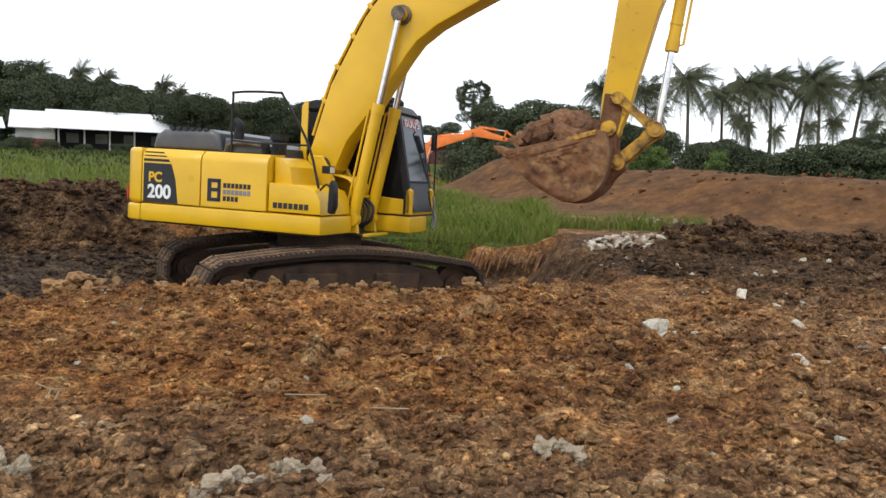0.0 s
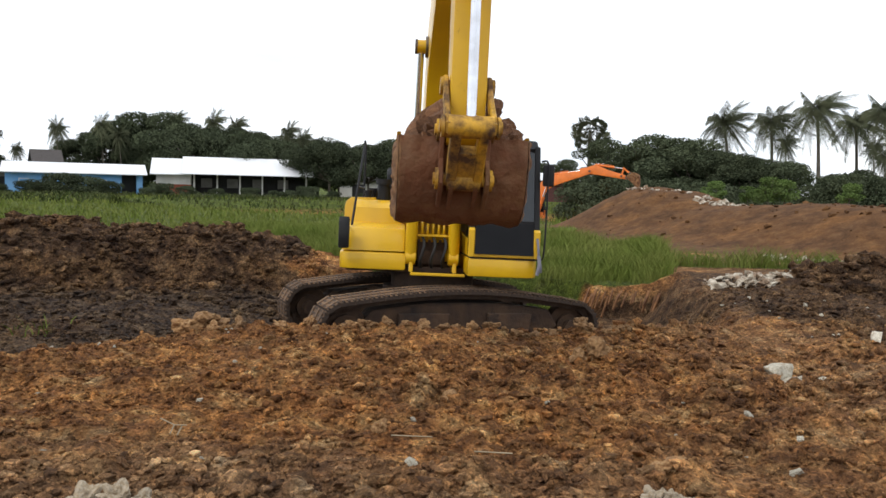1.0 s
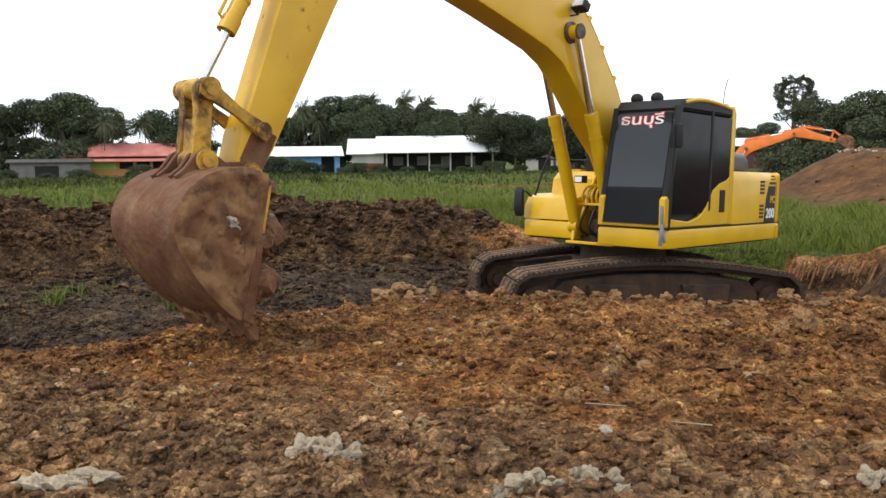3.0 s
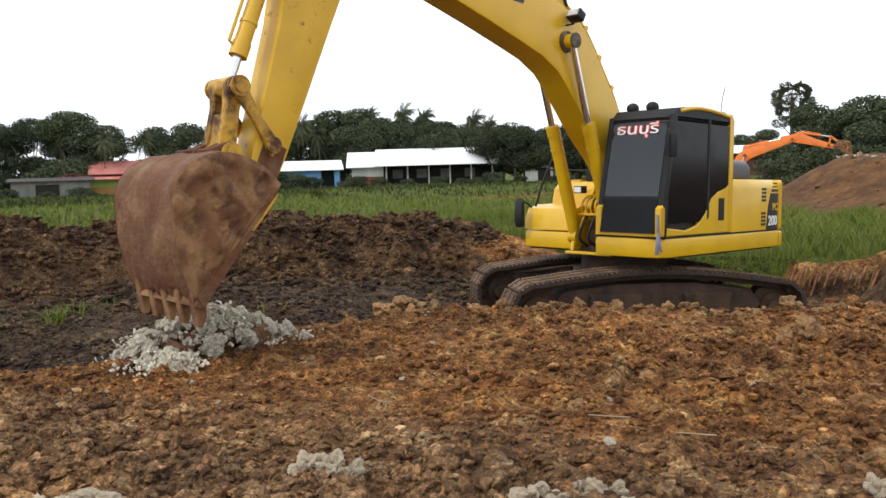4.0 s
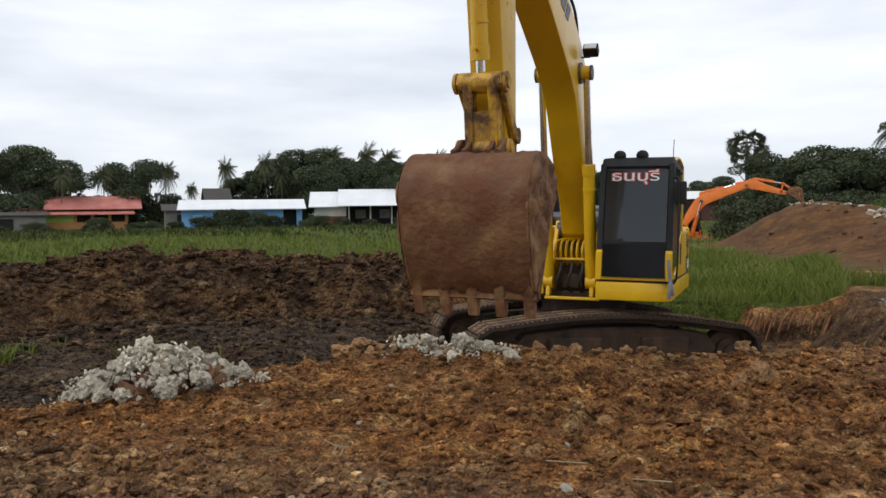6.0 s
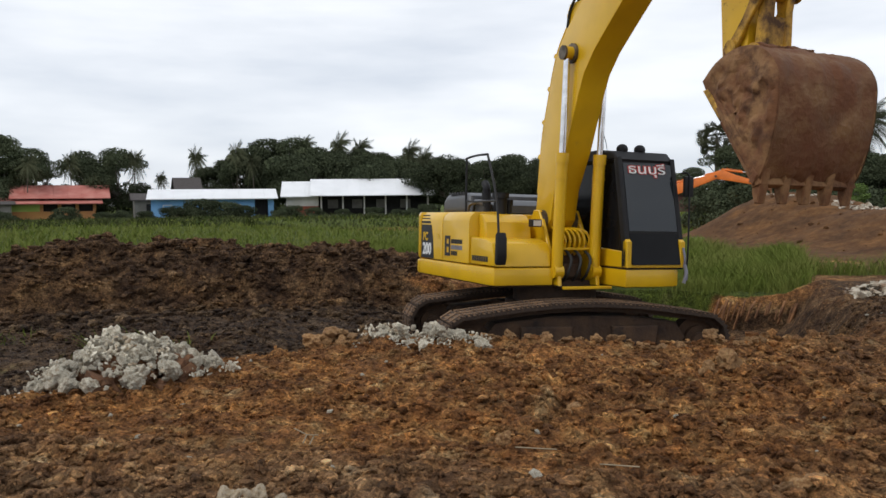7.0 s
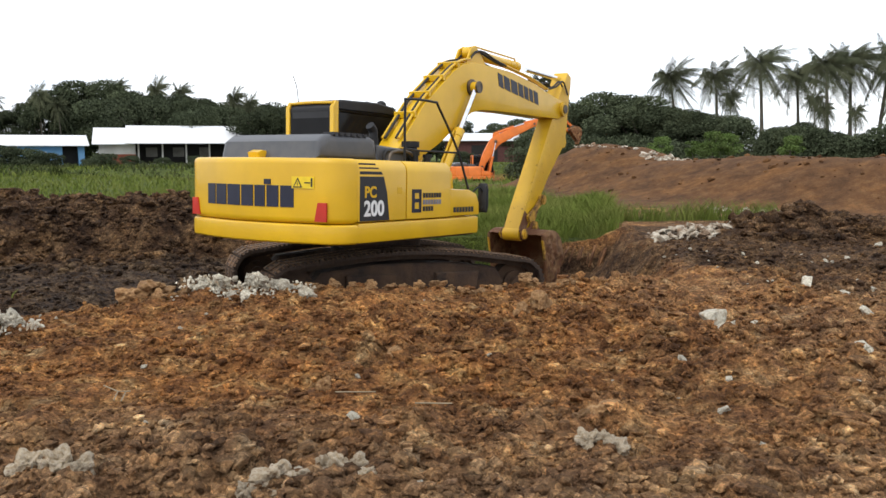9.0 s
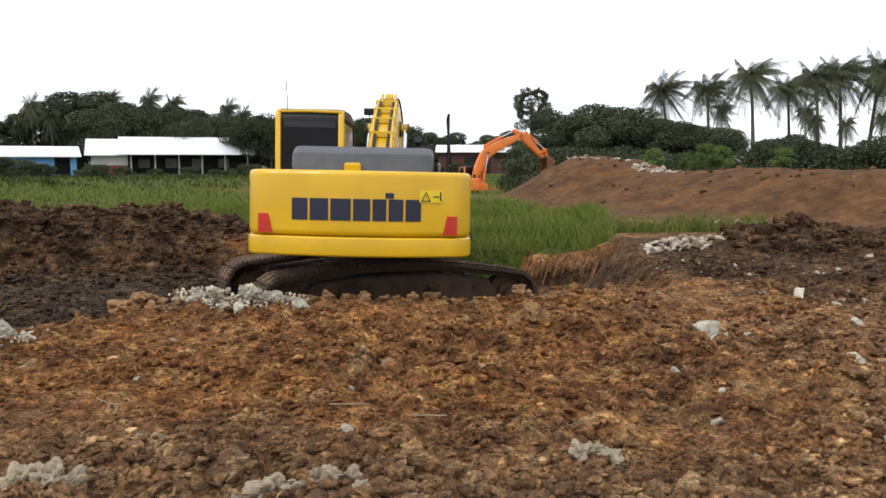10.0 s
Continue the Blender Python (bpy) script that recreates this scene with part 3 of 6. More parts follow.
def eased(keys, t):
    """A smooth value between keys, with no overshoot."""
    n = len(keys)
    i = max(k for k in range(n - 1) if keys[k][0] <= t + 1e-9)
    def slope(k):
        if k == 0 or k == n - 1:
            j = min(k, n - 2)
            return (keys[j + 1][1] - keys[j][1]) / (keys[j + 1][0] - keys[j][0])
        h0, h1 = keys[k][0] - keys[k - 1][0], keys[k + 1][0] - keys[k][0]
        a, b = (keys[k][1] - keys[k - 1][1]) / h0, (keys[k + 1][1] - keys[k][1]) / h1
        if a * b <= 0:
            return 0.0
        w1, w2 = 2 * h1 + h0, h1 + 2 * h0
        return (w1 + w2) / (w1 / a + w2 / b)
    (t0, a), (t1, b) = keys[i], keys[i + 1]
    h, s = t1 - t0, (t - t0) / (t1 - t0)
    m0, m1 = slope(i) * h, slope(i + 1) * h
    return a * (1 + 2 * s) * (1 - s) ** 2 + m0 * s * (1 - s) ** 2 + b * s * s * (3 - 2 * s) + m1 * s * s * (s - 1)


def turned(o, deg, x, z):
    c, s = math.cos(radians(deg)), math.sin(radians(deg))
    return (o[0] + x * c - z * s, o[1] + x * s + z * c)


def in_plane(swing, o, deg, y=BOOM_Y):
    """The pose, in the machine's space, of a part in the boom's plane: its x axis points deg upwards."""
    return pose(0, 0, 0, 0, 0, swing) @ pose(o[0], y, o[1]) @ pose(0, 0, 0, 0, -deg)


def angle_of(p, q):
    return math.degrees(math.atan2(q[1] - p[1], q[0] - p[0]))


def circles(p, r, q, s, side):
    """Where the circle r round p meets s round q."""
    dx, dz = q[0] - p[0], q[1] - p[1]
    d = math.hypot(dx, dz)
    d = min(d, (r + s) * 0.9999)
    a = (r * r - s * s + d * d) / (2 * d)
    h = math.sqrt(max(r * r - a * a, 0)) * side
    ux, uz = dx / math.hypot(dx, dz), dz / math.hypot(dx, dz)
    return (p[0] + a * ux - h * uz, p[1] + a * uz + h * ux)


def joints(sw, b, a, k):
    """The pose of every moving part of the machine, in its own space."""
    tip = turned(FOOT, b, BOOM_L, 0)
    pin = turned(tip, a, ARM_L, 0)
    link = turned(tip, a, *ARM_LINK)
    q = turned(pin, k, *BUCKET_LINK)
    knee = circles(link, LINK_LEN, q, ROD_LEN, 1)
    cp = turned(FOOT, b, *CYL_PIN)
    ac, ah = turned(FOOT, b, *ARMCYL_FOOT), turned(tip, a, *ARM_HORN)
    bc = turned(tip, a, *BKCYL_FOOT)
    p = {"house": pose(0, 0, 0, 0, 0, sw), "boom": in_plane(sw, FOOT, b), "arm": in_plane(sw, tip, a), "bucket": in_plane(sw, pin, k),
         "link": in_plane(sw, link, angle_of(link, knee)), "bucket_rod": in_plane(sw, knee, angle_of(knee, q)),
         "boom_tube": in_plane(sw, CYL_FOOT, angle_of(CYL_FOOT, cp)), "boom_piston": in_plane(sw, cp, angle_of(CYL_FOOT, cp)),
         "arm_tube": in_plane(sw, ac, angle_of(ac, ah)), "arm_piston": in_plane(sw, ah, angle_of(ac, ah)),
         "bucket_tube": in_plane(sw, bc, angle_of(bc, knee)), "bucket_piston": in_plane(sw, knee, angle_of(bc, knee))}
    return p


def at_time(t):
    return joints(eased(SWING, t), eased(BOOM_A, t), eased(ARM_A, t), eased(BUCKET_A, t))


def lettering(text, size, mat, parent, m, name="lettering", depth=0.004, bold=0.03):
    cu = bpy.data.curves.new(name, "FONT")
    cu.body, cu.size, cu.extrude, cu.offset = text, size, depth, size * bold
    cu.align_x = "CENTER"
    tmp = new(name, cu)
    me = bpy.data.meshes.new_from_object(tmp)
    bpy.data.objects.remove(tmp)
    me.materials.clear()
    me.materials.append(mat)
    ob = new(name, me)
    ob.parent, ob.matrix_local = parent, m
    return ob


RIGHT_SIDE = pose(0, 0, 0, 90)
BOOM_OUT = [(-0.16, 0.05), (-0.10, 0.24), (0.10, 0.36), (0.82, 0.84), (1.37, 1.08), (1.80, 1.26), (2.10, 1.33), (2.40, 1.32), (2.95, 1.20), (3.70, 1.00), (4.55, 0.68), (5.35, 0.30), (5.72, 0.16), (5.80, 0.0), (5.74, -0.14), (5.50, -0.17), (4.65, 0.02), (3.60, 0.27), (3.00, 0.40), (2.55, 0.49), (2.20, 0.50), (1.95, 0.44), (1.15, 0.18), (0.55, 0.05), (0.15, -0.16), (-0.08, -0.15)]
ARM_OUT = [(-0.82, -0.16), (-0.84, 0.02), (-0.66, 0.12), (-0.20, 0.30), (0.22, 0.52), (0.55, 0.56), (0.95, 0.46), (1.40, 0.36), (2.30, 0.24), (2.66, 0.20), (2.95, 0.13), (3.06, 0.0), (2.98, -0.12), (2.60, -0.16), (1.20, -0.17), (0.30, -0.19), (-0.05, -0.22), (-0.40, -0.18)]


def bucket_outline():
    """Side of the bucket: mouth from its pin to the teeth, curved back."""
    pts = [(0.08, -0.12), (0.22, -0.58), (0.42, -1.24)]
    back = [(0.42, -1.24), (0.58, -1.12), (0.78, -0.86), (0.92, -0.58), (0.975, -0.38), (0.92, -0.17), (0.76, 0.0), (0.54, 0.08), (0.28, 0.08), (0.06, 0.0)]
    return pts, [(p.x, p.z) for p in arc_points([(a, 0, b) for a, b in back], 4)]


def build_bucket(parent, paint, mud, half=0.60):
    mouth, back = bucket_outline()
    bm = B()
    t = 0.03
    n = len(back)
    cen = (0.52, -0.42)
    cols = 26
    for sgn, grow in ((1, 1.0), (-1, 0.95)):
        grid = []
        for x, z in back:
            row = []
            for c in range(cols + 1):
                y = -half + 0.01 + (2 * half - 0.02) * c / cols
                g = grow
                if sgn > 0 and 0 < c < cols:
                    g += 0.045 * noise.noise(Vector((x * 4, y * 6, z * 2.0))) + 0.045 * noise.noise(Vector((x * 12, y * 15, z * 7)))
                row.append(bm.verts.new((cen[0] + (x - cen[0]) * g, y, cen[1] + (z - cen[1]) * g)))
            grid.append(row)
        for i in range(n - 1):
            for c in range(cols):
                q = (grid[i][c], grid[i + 1][c], grid[i + 1][c + 1], grid[i][c + 1])
                bm.faces.new(q if sgn > 0 else q[::-1])
        if sgn > 0:
            keep = grid
        else:
            for k in (0, n - 1):
                for c in range(cols):
                    bm.faces.new((keep[k][c], keep[k][c + 1], grid[k][c + 1], grid[k][c]))
    shell = finish("bucket", bm, paint, parent, "mud-caked steel digging bucket")
    sub = []
    side = back + [mouth[0], mouth[1]]
    for y in (-half, half - t):
        bm = B()
        prism(bm, side, y, y + t, 0.008, 1)
        sub.append(part("side_plate", bm, mud, shell))
    for s in (-1, 1):
        for name, pts, mat in (("side_lip", [(0.05, -0.10), (0.12, -0.12), (0.245, -0.48), (0.18, -0.50)], LINK_PAINT if paint is BUCKET_PAINT else paint),
                               ("side_cutter", [(0.18, -0.51), (0.25, -0.49), (0.49, -1.18), (0.40, -1.25)], paint)):
            bm = B()
            prism(bm, pts, s * (half + 0.002) - 0.02, s * (half + 0.002) + 0.02, 0.006, 1)
            sub.append(part(name, bm, mat, shell))
    bm = B()
    box(bm, 0.37, 0.47, -half, half, -1.26, -1.18, 0.01)
    sub.append(part("cutting_edge", bm, mud, shell))
    for i in range(5):
        y = -half + 0.07 + i * (2 * half - 0.14) / 4
        bm = B()
        prism(bm, [(0.54, -1.14), (0.38, -1.18), (0.33, -1.30), (0.33, -1.40), (0.37, -1.41), (0.44, -1.30)], y - 0.05, y + 0.05, 0.01, 1)
        sub.append(part("tooth", bm, mud, shell))
    for y in (-0.235, -0.135, 0.09, 0.19):
        bm = B()
        prism(bm, [(-0.10, 0.02), (-0.06, -0.11), (0.06, -0.12), (0.30, 0.02), (0.60, 0.04), (0.70, 0.02), (0.72, 0.06), (0.62, 0.12), (0.52, 0.22), (0.44, 0.25), (0.35, 0.22), (0.24, 0.12), (0.0, 0.10)], y, y + 0.045, 0.008, 1)
        sub.append(part("bucket_ear", bm, paint, shell))
    for (x, z) in ((0, 0), BUCKET_LINK):
        bm = B()
        rod(bm, (x, -0.26, z), (x, 0.26, z), 0.060)
        for e in (-1, 1):
            rod(bm, (x, e * 0.235, z), (x, e * 0.262, z), 0.100, 18)
            rod(bm, (x, e * 0.262, z), (x, e * 0.280, z), 0.055, 14)
        sub.append(part("pin", bm, LINK_PAINT if paint is BUCKET_PAINT else STEEL, shell))
    bm = B()
    edge = back + [mouth[0], mouth[1]]
    for sg in (-1, 1):
        rings = []
        for k in range(25):
            r = 1.0 - k / 24 * 0.97
            ring = []
            for x, z in edge:
                px, pz = cen[0] - 0.10 + (x - cen[0] + 0.10) * r, cen[1] - 0.12 + (z - cen[1] + 0.12) * r
                d = 0.5 + noise.noise(Vector((px * 3.5, sg * 3.0, pz * 3.5))) * 1.3 + 0.7 * noise.noise(Vector((px * 9, sg, pz * 9))) + 0.5 * noise.noise(Vector((px * 22, sg, pz * 22)))
                ring.append(bm.verts.new((px, sg * (half + 0.004 + 0.050 * max(d, 0) * min(k / 2.5, 1)), pz)))
            rings.append(ring)
        for k in range(24):
            for e in range(len(edge)):
                f = (e + 1) % len(edge)
                q = (rings[k][e], rings[k][f], rings[k + 1][f], rings[k + 1][e])
                bm.faces.new(q)
    bmesh.ops.recalc_face_normals(bm, faces=bm.faces[:])
    mudpart = part("caked_mud", bm, mud, shell, "lumps of wet clay stuck to the steel")
    mudpart["kind"] = "stuff"
    return shell


def build_boom(parent, paint, detail=True):
    bm = B()
    prism(bm, BOOM_OUT, -0.21, 0.21, 0.025, 2)
    boom = finish("boom", bm, paint, parent, "cranked box-section boom", angle=28)
    bm = B()
    rod(bm, (CYL_PIN[0], -0.36, CYL_PIN[1]), (CYL_PIN[0], 0.36, CYL_PIN[1]), 0.075)
    for s in (-1, 1):
        rod(bm, (CYL_PIN[0], s * 0.21, CYL_PIN[1]), (CYL_PIN[0], s * 0.245, CYL_PIN[1]), 0.14)
        rod(bm, (CYL_PIN[0], s * 0.355, CYL_PIN[1]), (CYL_PIN[0], s * 0.385, CYL_PIN[1]), 0.10)
    part("cylinder_pin", bm, STEEL, boom)
    bm = B()
    for y in (-0.14, 0.10):
        prism(bm, [(2.25, 1.28), (2.50, 1.55), (2.66, 1.58), (2.76, 1.46), (2.95, 1.18)], y, y + 0.04, 0.008, 1)
    part("cylinder_bracket", bm, paint, boom)
    bm = B()
    rod(bm, (BOOM_L, -0.29, 0), (BOOM_L, 0.29, 0), 0.09)
    part("end_pin", bm, STEEL, boom)
    for s in (-1, 1):
        bm = B()
        rod(bm, (0, s * 0.21, 0), (0, s * 0.30, 0), 0.16)
        part("foot_boss", bm, STEEL, boom)
    if not detail:
        return boom
    def top(x):
        return float(np.interp(x, [p[0] for p in BOOM_OUT[:13]], [p[1] for p in BOOM_OUT[:13]]))
    for y in (-0.16, -0.11, 0.10, 0.15):
        bm = B()
        xs = [0.15, 0.5, 0.9, 1.3, 1.7, 2.05, 2.4]
        tube(bm, arc_points([(x, y, top(x) + 0.065) for x in xs], 4), 0.021, 8)
        part("hydraulic_pipe", bm, paint if abs(y) > 0.12 else RUBBER, boom)
        bm = B()
        lift = 0.12 + abs(y) * 0.35
        tube(bm, arc_points([(2.4, y, top(2.4) + 0.065), (2.6, y, top(2.5) + lift), (2.85, y * 1.1, top(2.8) + lift + 0.03), (3.15, y * 1.25, top(3.15) + 0.13), (3.5, y * 1.3, top(3.5) + 0.08)], 5), 0.020, 7)
        part("hose", bm, RUBBER, boom)
        bm = B()
        tube(bm, arc_points([(3.5, y * 1.3, top(3.5) + 0.08), (4.4, y * 1.3, top(4.4) + 0.07), (5.1, y * 1.3, top(5.1) + 0.07)], 6), 0.018, 7)
        part("hydraulic_pipe", bm, paint, boom)
        bm = B()
        tube(bm, arc_points([(5.1, y * 1.3, top(5.1) + 0.07), (5.4, y * 1.5, top(5.4) + 0.22), (5.75, y * 1.4, 0.55), (6.0, y * 1.2, 0.25)], 5), 0.018, 7)
        part("hose", bm, RUBBER, boom)
    for x in (0.6, 1.05, 1.5, 1.95):
        bm = B()
        box(bm, x - 0.03, x + 0.03, -0.20, 0.20, top(x) + 0.0, top(x) + 0.10, 0.008, 1)
        part("pipe_clamp", bm, paint, boom)
    # two work lamps
    for s in (1,):
        bm = B()
        box(bm, 2.30, 2.44, s * 0.24, s * 0.44, 1.16, 1.28, 0.012)
        lamp = part("work_lamp", bm, BLACK, boom)
        bm = B()
        box(bm, 2.435, 2.452, s * 0.26, s * 0.42, 1.175, 1.265)
        part("lens", bm, LAMP, lamp)
        bm = B()
        tube(bm, [(2.36, s * 0.22, 1.10), (2.36, s * 0.34, 1.10), (2.36, s * 0.34, 1.18)], 0.012)
        part("lamp_bracket", bm, BLACK, boom)
    # maker's mark as plain blocks, both sides
    for s in (-1, 1):
        x = 3.18
        for w in (0.20, 0.24, 0.27, 0.21, 0.19, 0.18, 0.20):
            bm = B()
            z0 = 0.99 - (x - 3.05) * 0.385
            prism(bm, [(x, z0 - 0.12), (x + w - 0.04, z0 - 0.12 - w * 0.385), (x + w - 0.04, z0 + 0.12 - w * 0.385), (x, z0 + 0.12)], s * 0.211, s * 0.216)
            part("mark_block", bm, DECAL, boom)
            x += w
    return boom


def build_arm(parent, paint, detail=True):
    bm = B()
    prism(bm, ARM_OUT, -0.165, 0.165, 0.022, 2)
    arm = finish("arm", bm, paint, parent, "tapered box-section dipper arm", angle=28)
    for x, w, r in ((0, 0.27, 0.15), (ARM_L, 0.175, 0.14)):
        bm = B()
        rod(bm, (x, -w, 0), (x, w, 0), r)
        part("pivot_boss", bm, paint, arm)
    bm = B()
    rod(bm, (*ARM_LINK[:1], -0.24, ARM_LINK[1]), (*ARM_LINK[:1], 0.24, ARM_LINK[1]), 0.062)
    for s in (-1, 1):
        rod(bm, (ARM_LINK[0], s * 0.225, ARM_LINK[1]), (ARM_LINK[0], s * 0.25, ARM_LINK[1]), 0.080)
    part("link_pin", bm, LINK_PAINT if detail else STEEL, arm)
    bm = B()
    for y in (-0.14, 0.10):
        prism(bm, [(0.18, 0.45), (0.36, 0.68), (0.48, 0.68), (0.60, 0.52)], y, y + 0.04, 0.008, 1)
    part("cylinder_bracket", bm, paint, arm)
    if detail:
        for s in (-1, 1):
            for x, z in ((2.72, -0.02), (2.82, -0.07)):
                bm = B()
                rod(bm, (x, s * 0.163, z), (x, s * 0.174, z), 0.028, 10)
                part("grease_plug", bm, STEEL, arm)
            bm = B()
            box(bm, 2.50, 2.95, s * 0.165 - 0.012, s * 0.165 + 0.012, -0.13, 0.12, 0.006, 1)
            part("wear_plate", bm, BUCKET_PAINT, arm)
        bm = B()
        tube(bm, arc_points([(-0.5, 0.19, 0.10), (0.1, 0.21, 0.35), (0.5, 0.12, 0.78), (0.9, 0.10, 0.80), (1.1, 0.12, 0.76)], 5), 0.018)
        part("hose", bm, RUBBER, arm)
    return arm


def cylinder_pair(parent, stem, length, r_tube, r_rod, paint, ys, rod_len):
    tubes, pistons = [], []
    for y in ys:
        bm = B()
        rod(bm, (0.0, y, 0), (length, y, 0), r_tube, 20)
        rod(bm, (length - 0.14, y, 0), (length, y, 0), r_tube * 1.13, 20)
        rod(bm, (length - 0.36, y, 0), (length - 0.33, y, 0), r_tube * 1.10, 20)
        rod(bm, (0, y - 0.07, 0), (0, y + 0.07, 0), r_tube * 1.25, 16)
        tube(bm, [(0.15, y, r_tube + 0.05), (length * 0.5, y, r_tube + 0.05), (length - 0.1, y, r_tube + 0.05), (length - 0.08, y, r_tube * 0.8)], 0.017)
        tb = finish(stem + "_cylinder", bm, paint, parent)
        bm = B()
        rod(bm, (-rod_len, y, 0), (0, y, 0), r_rod, 18)
        pi = finish(stem + "_piston", bm, CHROME, parent, "polished chrome rod")
        bm = B()
        rod(bm, (0, y - 0.065, 0), (0, y + 0.065, 0), r_tube * 1.12, 16)
        part("rod_eye", bm, paint, pi)
        tubes.append(tb)
        pistons.append(pi)
    return tubes, pistons


def track_path(n, half=1.663, r=0.358, sag=-0.149):
    """Points and headings round the belt, evenly spaced."""
    per = 4 * half + 2 * math.pi * r
    out = []
    for i in range(n):
        s = per * i / n
        if s < 2 * half:
            out.append((-half + s, 2 * r - sag * math.sin(math.pi * s / (2 * half)), math.degrees(math.atan(-sag * math.pi / (2 * half) * math.cos(math.pi * s / (2 * half))))))
        elif s < 2 * half + math.pi * r:
            a = (s - 2 * half) / r
            out.append((half + r * math.sin(a), r + r * math.cos(a), -math.degrees(a)))
        elif s < 4 * half + math.pi * r:
            out.append((half - (s - 2 * half - math.pi * r), 0, 180))
        else:
            a = (s - 4 * half - math.pi * r) / r
            out.append((-half - r * math.sin(a), r - r * math.cos(a), 180 - math.degrees(a)))
    return out


def build_track(parent, side, paint, frame_paint, lod=False):
    """One crawler: shoes, frame, idler, sprocket, rollers. side: +1 left, -1 right."""
    y = side * 1.126
    tr = pose(0, 0, 0, 0, 0, TRACK_TURN)
    bm = B()
    prism(bm, [(-1.30, 0.20), (-1.50, 0.42), (-1.30, 0.64), (-0.5, 0.73), (0.5, 0.73), (1.30, 0.64), (1.45, 0.42), (1.25, 0.20)], y - 0.20, y + 0.20, 0.03, 1)
    fr = finish("track_frame", bm, frame_paint, parent, "mud-covered crawler frame")
    fr.matrix_local = tr
    for x0, x1 in ((-0.95, -0.30), (0.35, 0.95)):
        bm = B()
        prism(bm, [(x0, 0.26), (x1, 0.26), (x1 + 0.05, 0.60), (x0 - 0.03, 0.60)], y + side * 0.20, y + side * 0.26, 0.015, 1)
        part("guard_plate", bm, frame_paint, fr)
    for x, r in ((-1.66, 0.31), (1.66, 0.31)):
        bm = B()
        rod(bm, (x, y - 0.10, 0.385), (x, y + 0.10, 0.385), r, 28)
        rod(bm, (x, y - 0.16, 0.385), (x, y + 0.16, 0.385), r * 0.62, 24)
        rod(bm, (x, y - 0.24, 0.385), (x, y + 0.24, 0.385), r * 0.34, 20)
        part("idler" if x < 0 else "sprocket", bm, frame_paint, fr)
    for i in range(7):
        bm = B()
        x = -1.2 + i * 0.4
        rod(bm, (x, y - 0.16, 0.16), (x, y + 0.16, 0.16), 0.11, 14)
        part("roller", bm, frame_paint, fr)
    bm = B()
    box(bm, -0.098, 0.098, -0.335, 0.335, -0.030, 0.016)
    for x in (-0.07, 0.0, 0.07):
        box(bm, x - 0.012, x + 0.012, -0.335, 0.335, 0.016, 0.038)
    box(bm, -0.10, 0.10, -0.20, 0.20, -0.10, -0.030)
    clean = len(bm.faces)
    for k in range(9):
        box(bm, -0.092, 0.092, -0.315 + 0.07 * k, -0.315 + 0.07 * (k + 1), 0.014, 0.024 + 0.020 * ((k * 5) % 7) / 6)
    bm.faces.ensure_lookup_table()
    for f in bm.faces[clean:]:
        f.material_index = 1
    shoe_mesh = None
    n = 20 if lod else 45
    for i, (x, z, a) in enumerate(track_path(n)):
        if shoe_mesh is None:
            sh = finish("track_shoe", bm, paint, fr, angle=20)
            shoe_mesh = sh.data
            shoe_mesh.materials.append(TRACK_DIRT)
        else:
            sh = new("track_shoe", shoe_mesh)
            sh.parent = fr
        sh.matrix_local = pose(x, y, z + 0.03, 0, -a + random.uniform(-2, 2), 0)
        if lod:
            sh.scale = (2.2, 1, 1)
    return fr


def rounded_tail(x_side=-2.14, x_tail=-2.70, half=1.37, corner=0.34, grow=0.0):
    """Plan of the counterweight, bowed at the back with round corners."""
    pts = [(x_side, -half - grow)]
    for k in range(7):
        a = math.pi / 2 * k / 6
        pts.append((x_tail + 0.18 + corner - (corner + grow) * math.sin(a), -half + corner - (corner + grow) * math.cos(a)))
    for k in range(1, 8):
        y = -half + corner + (2 * half - 2 * corner) * k / 8
        pts.append((x_tail - grow + 0.18 * (abs(y) / (half - corner)) ** 2, y))
    for k in range(7):
        a = math.pi / 2 * (1 - k / 6)
        pts.append((x_tail + 0.18 + corner - (corner + grow) * math.sin(a), half - corner + (corner + grow) * math.cos(a)))
    pts.append((x_side, half + grow))
    return pts


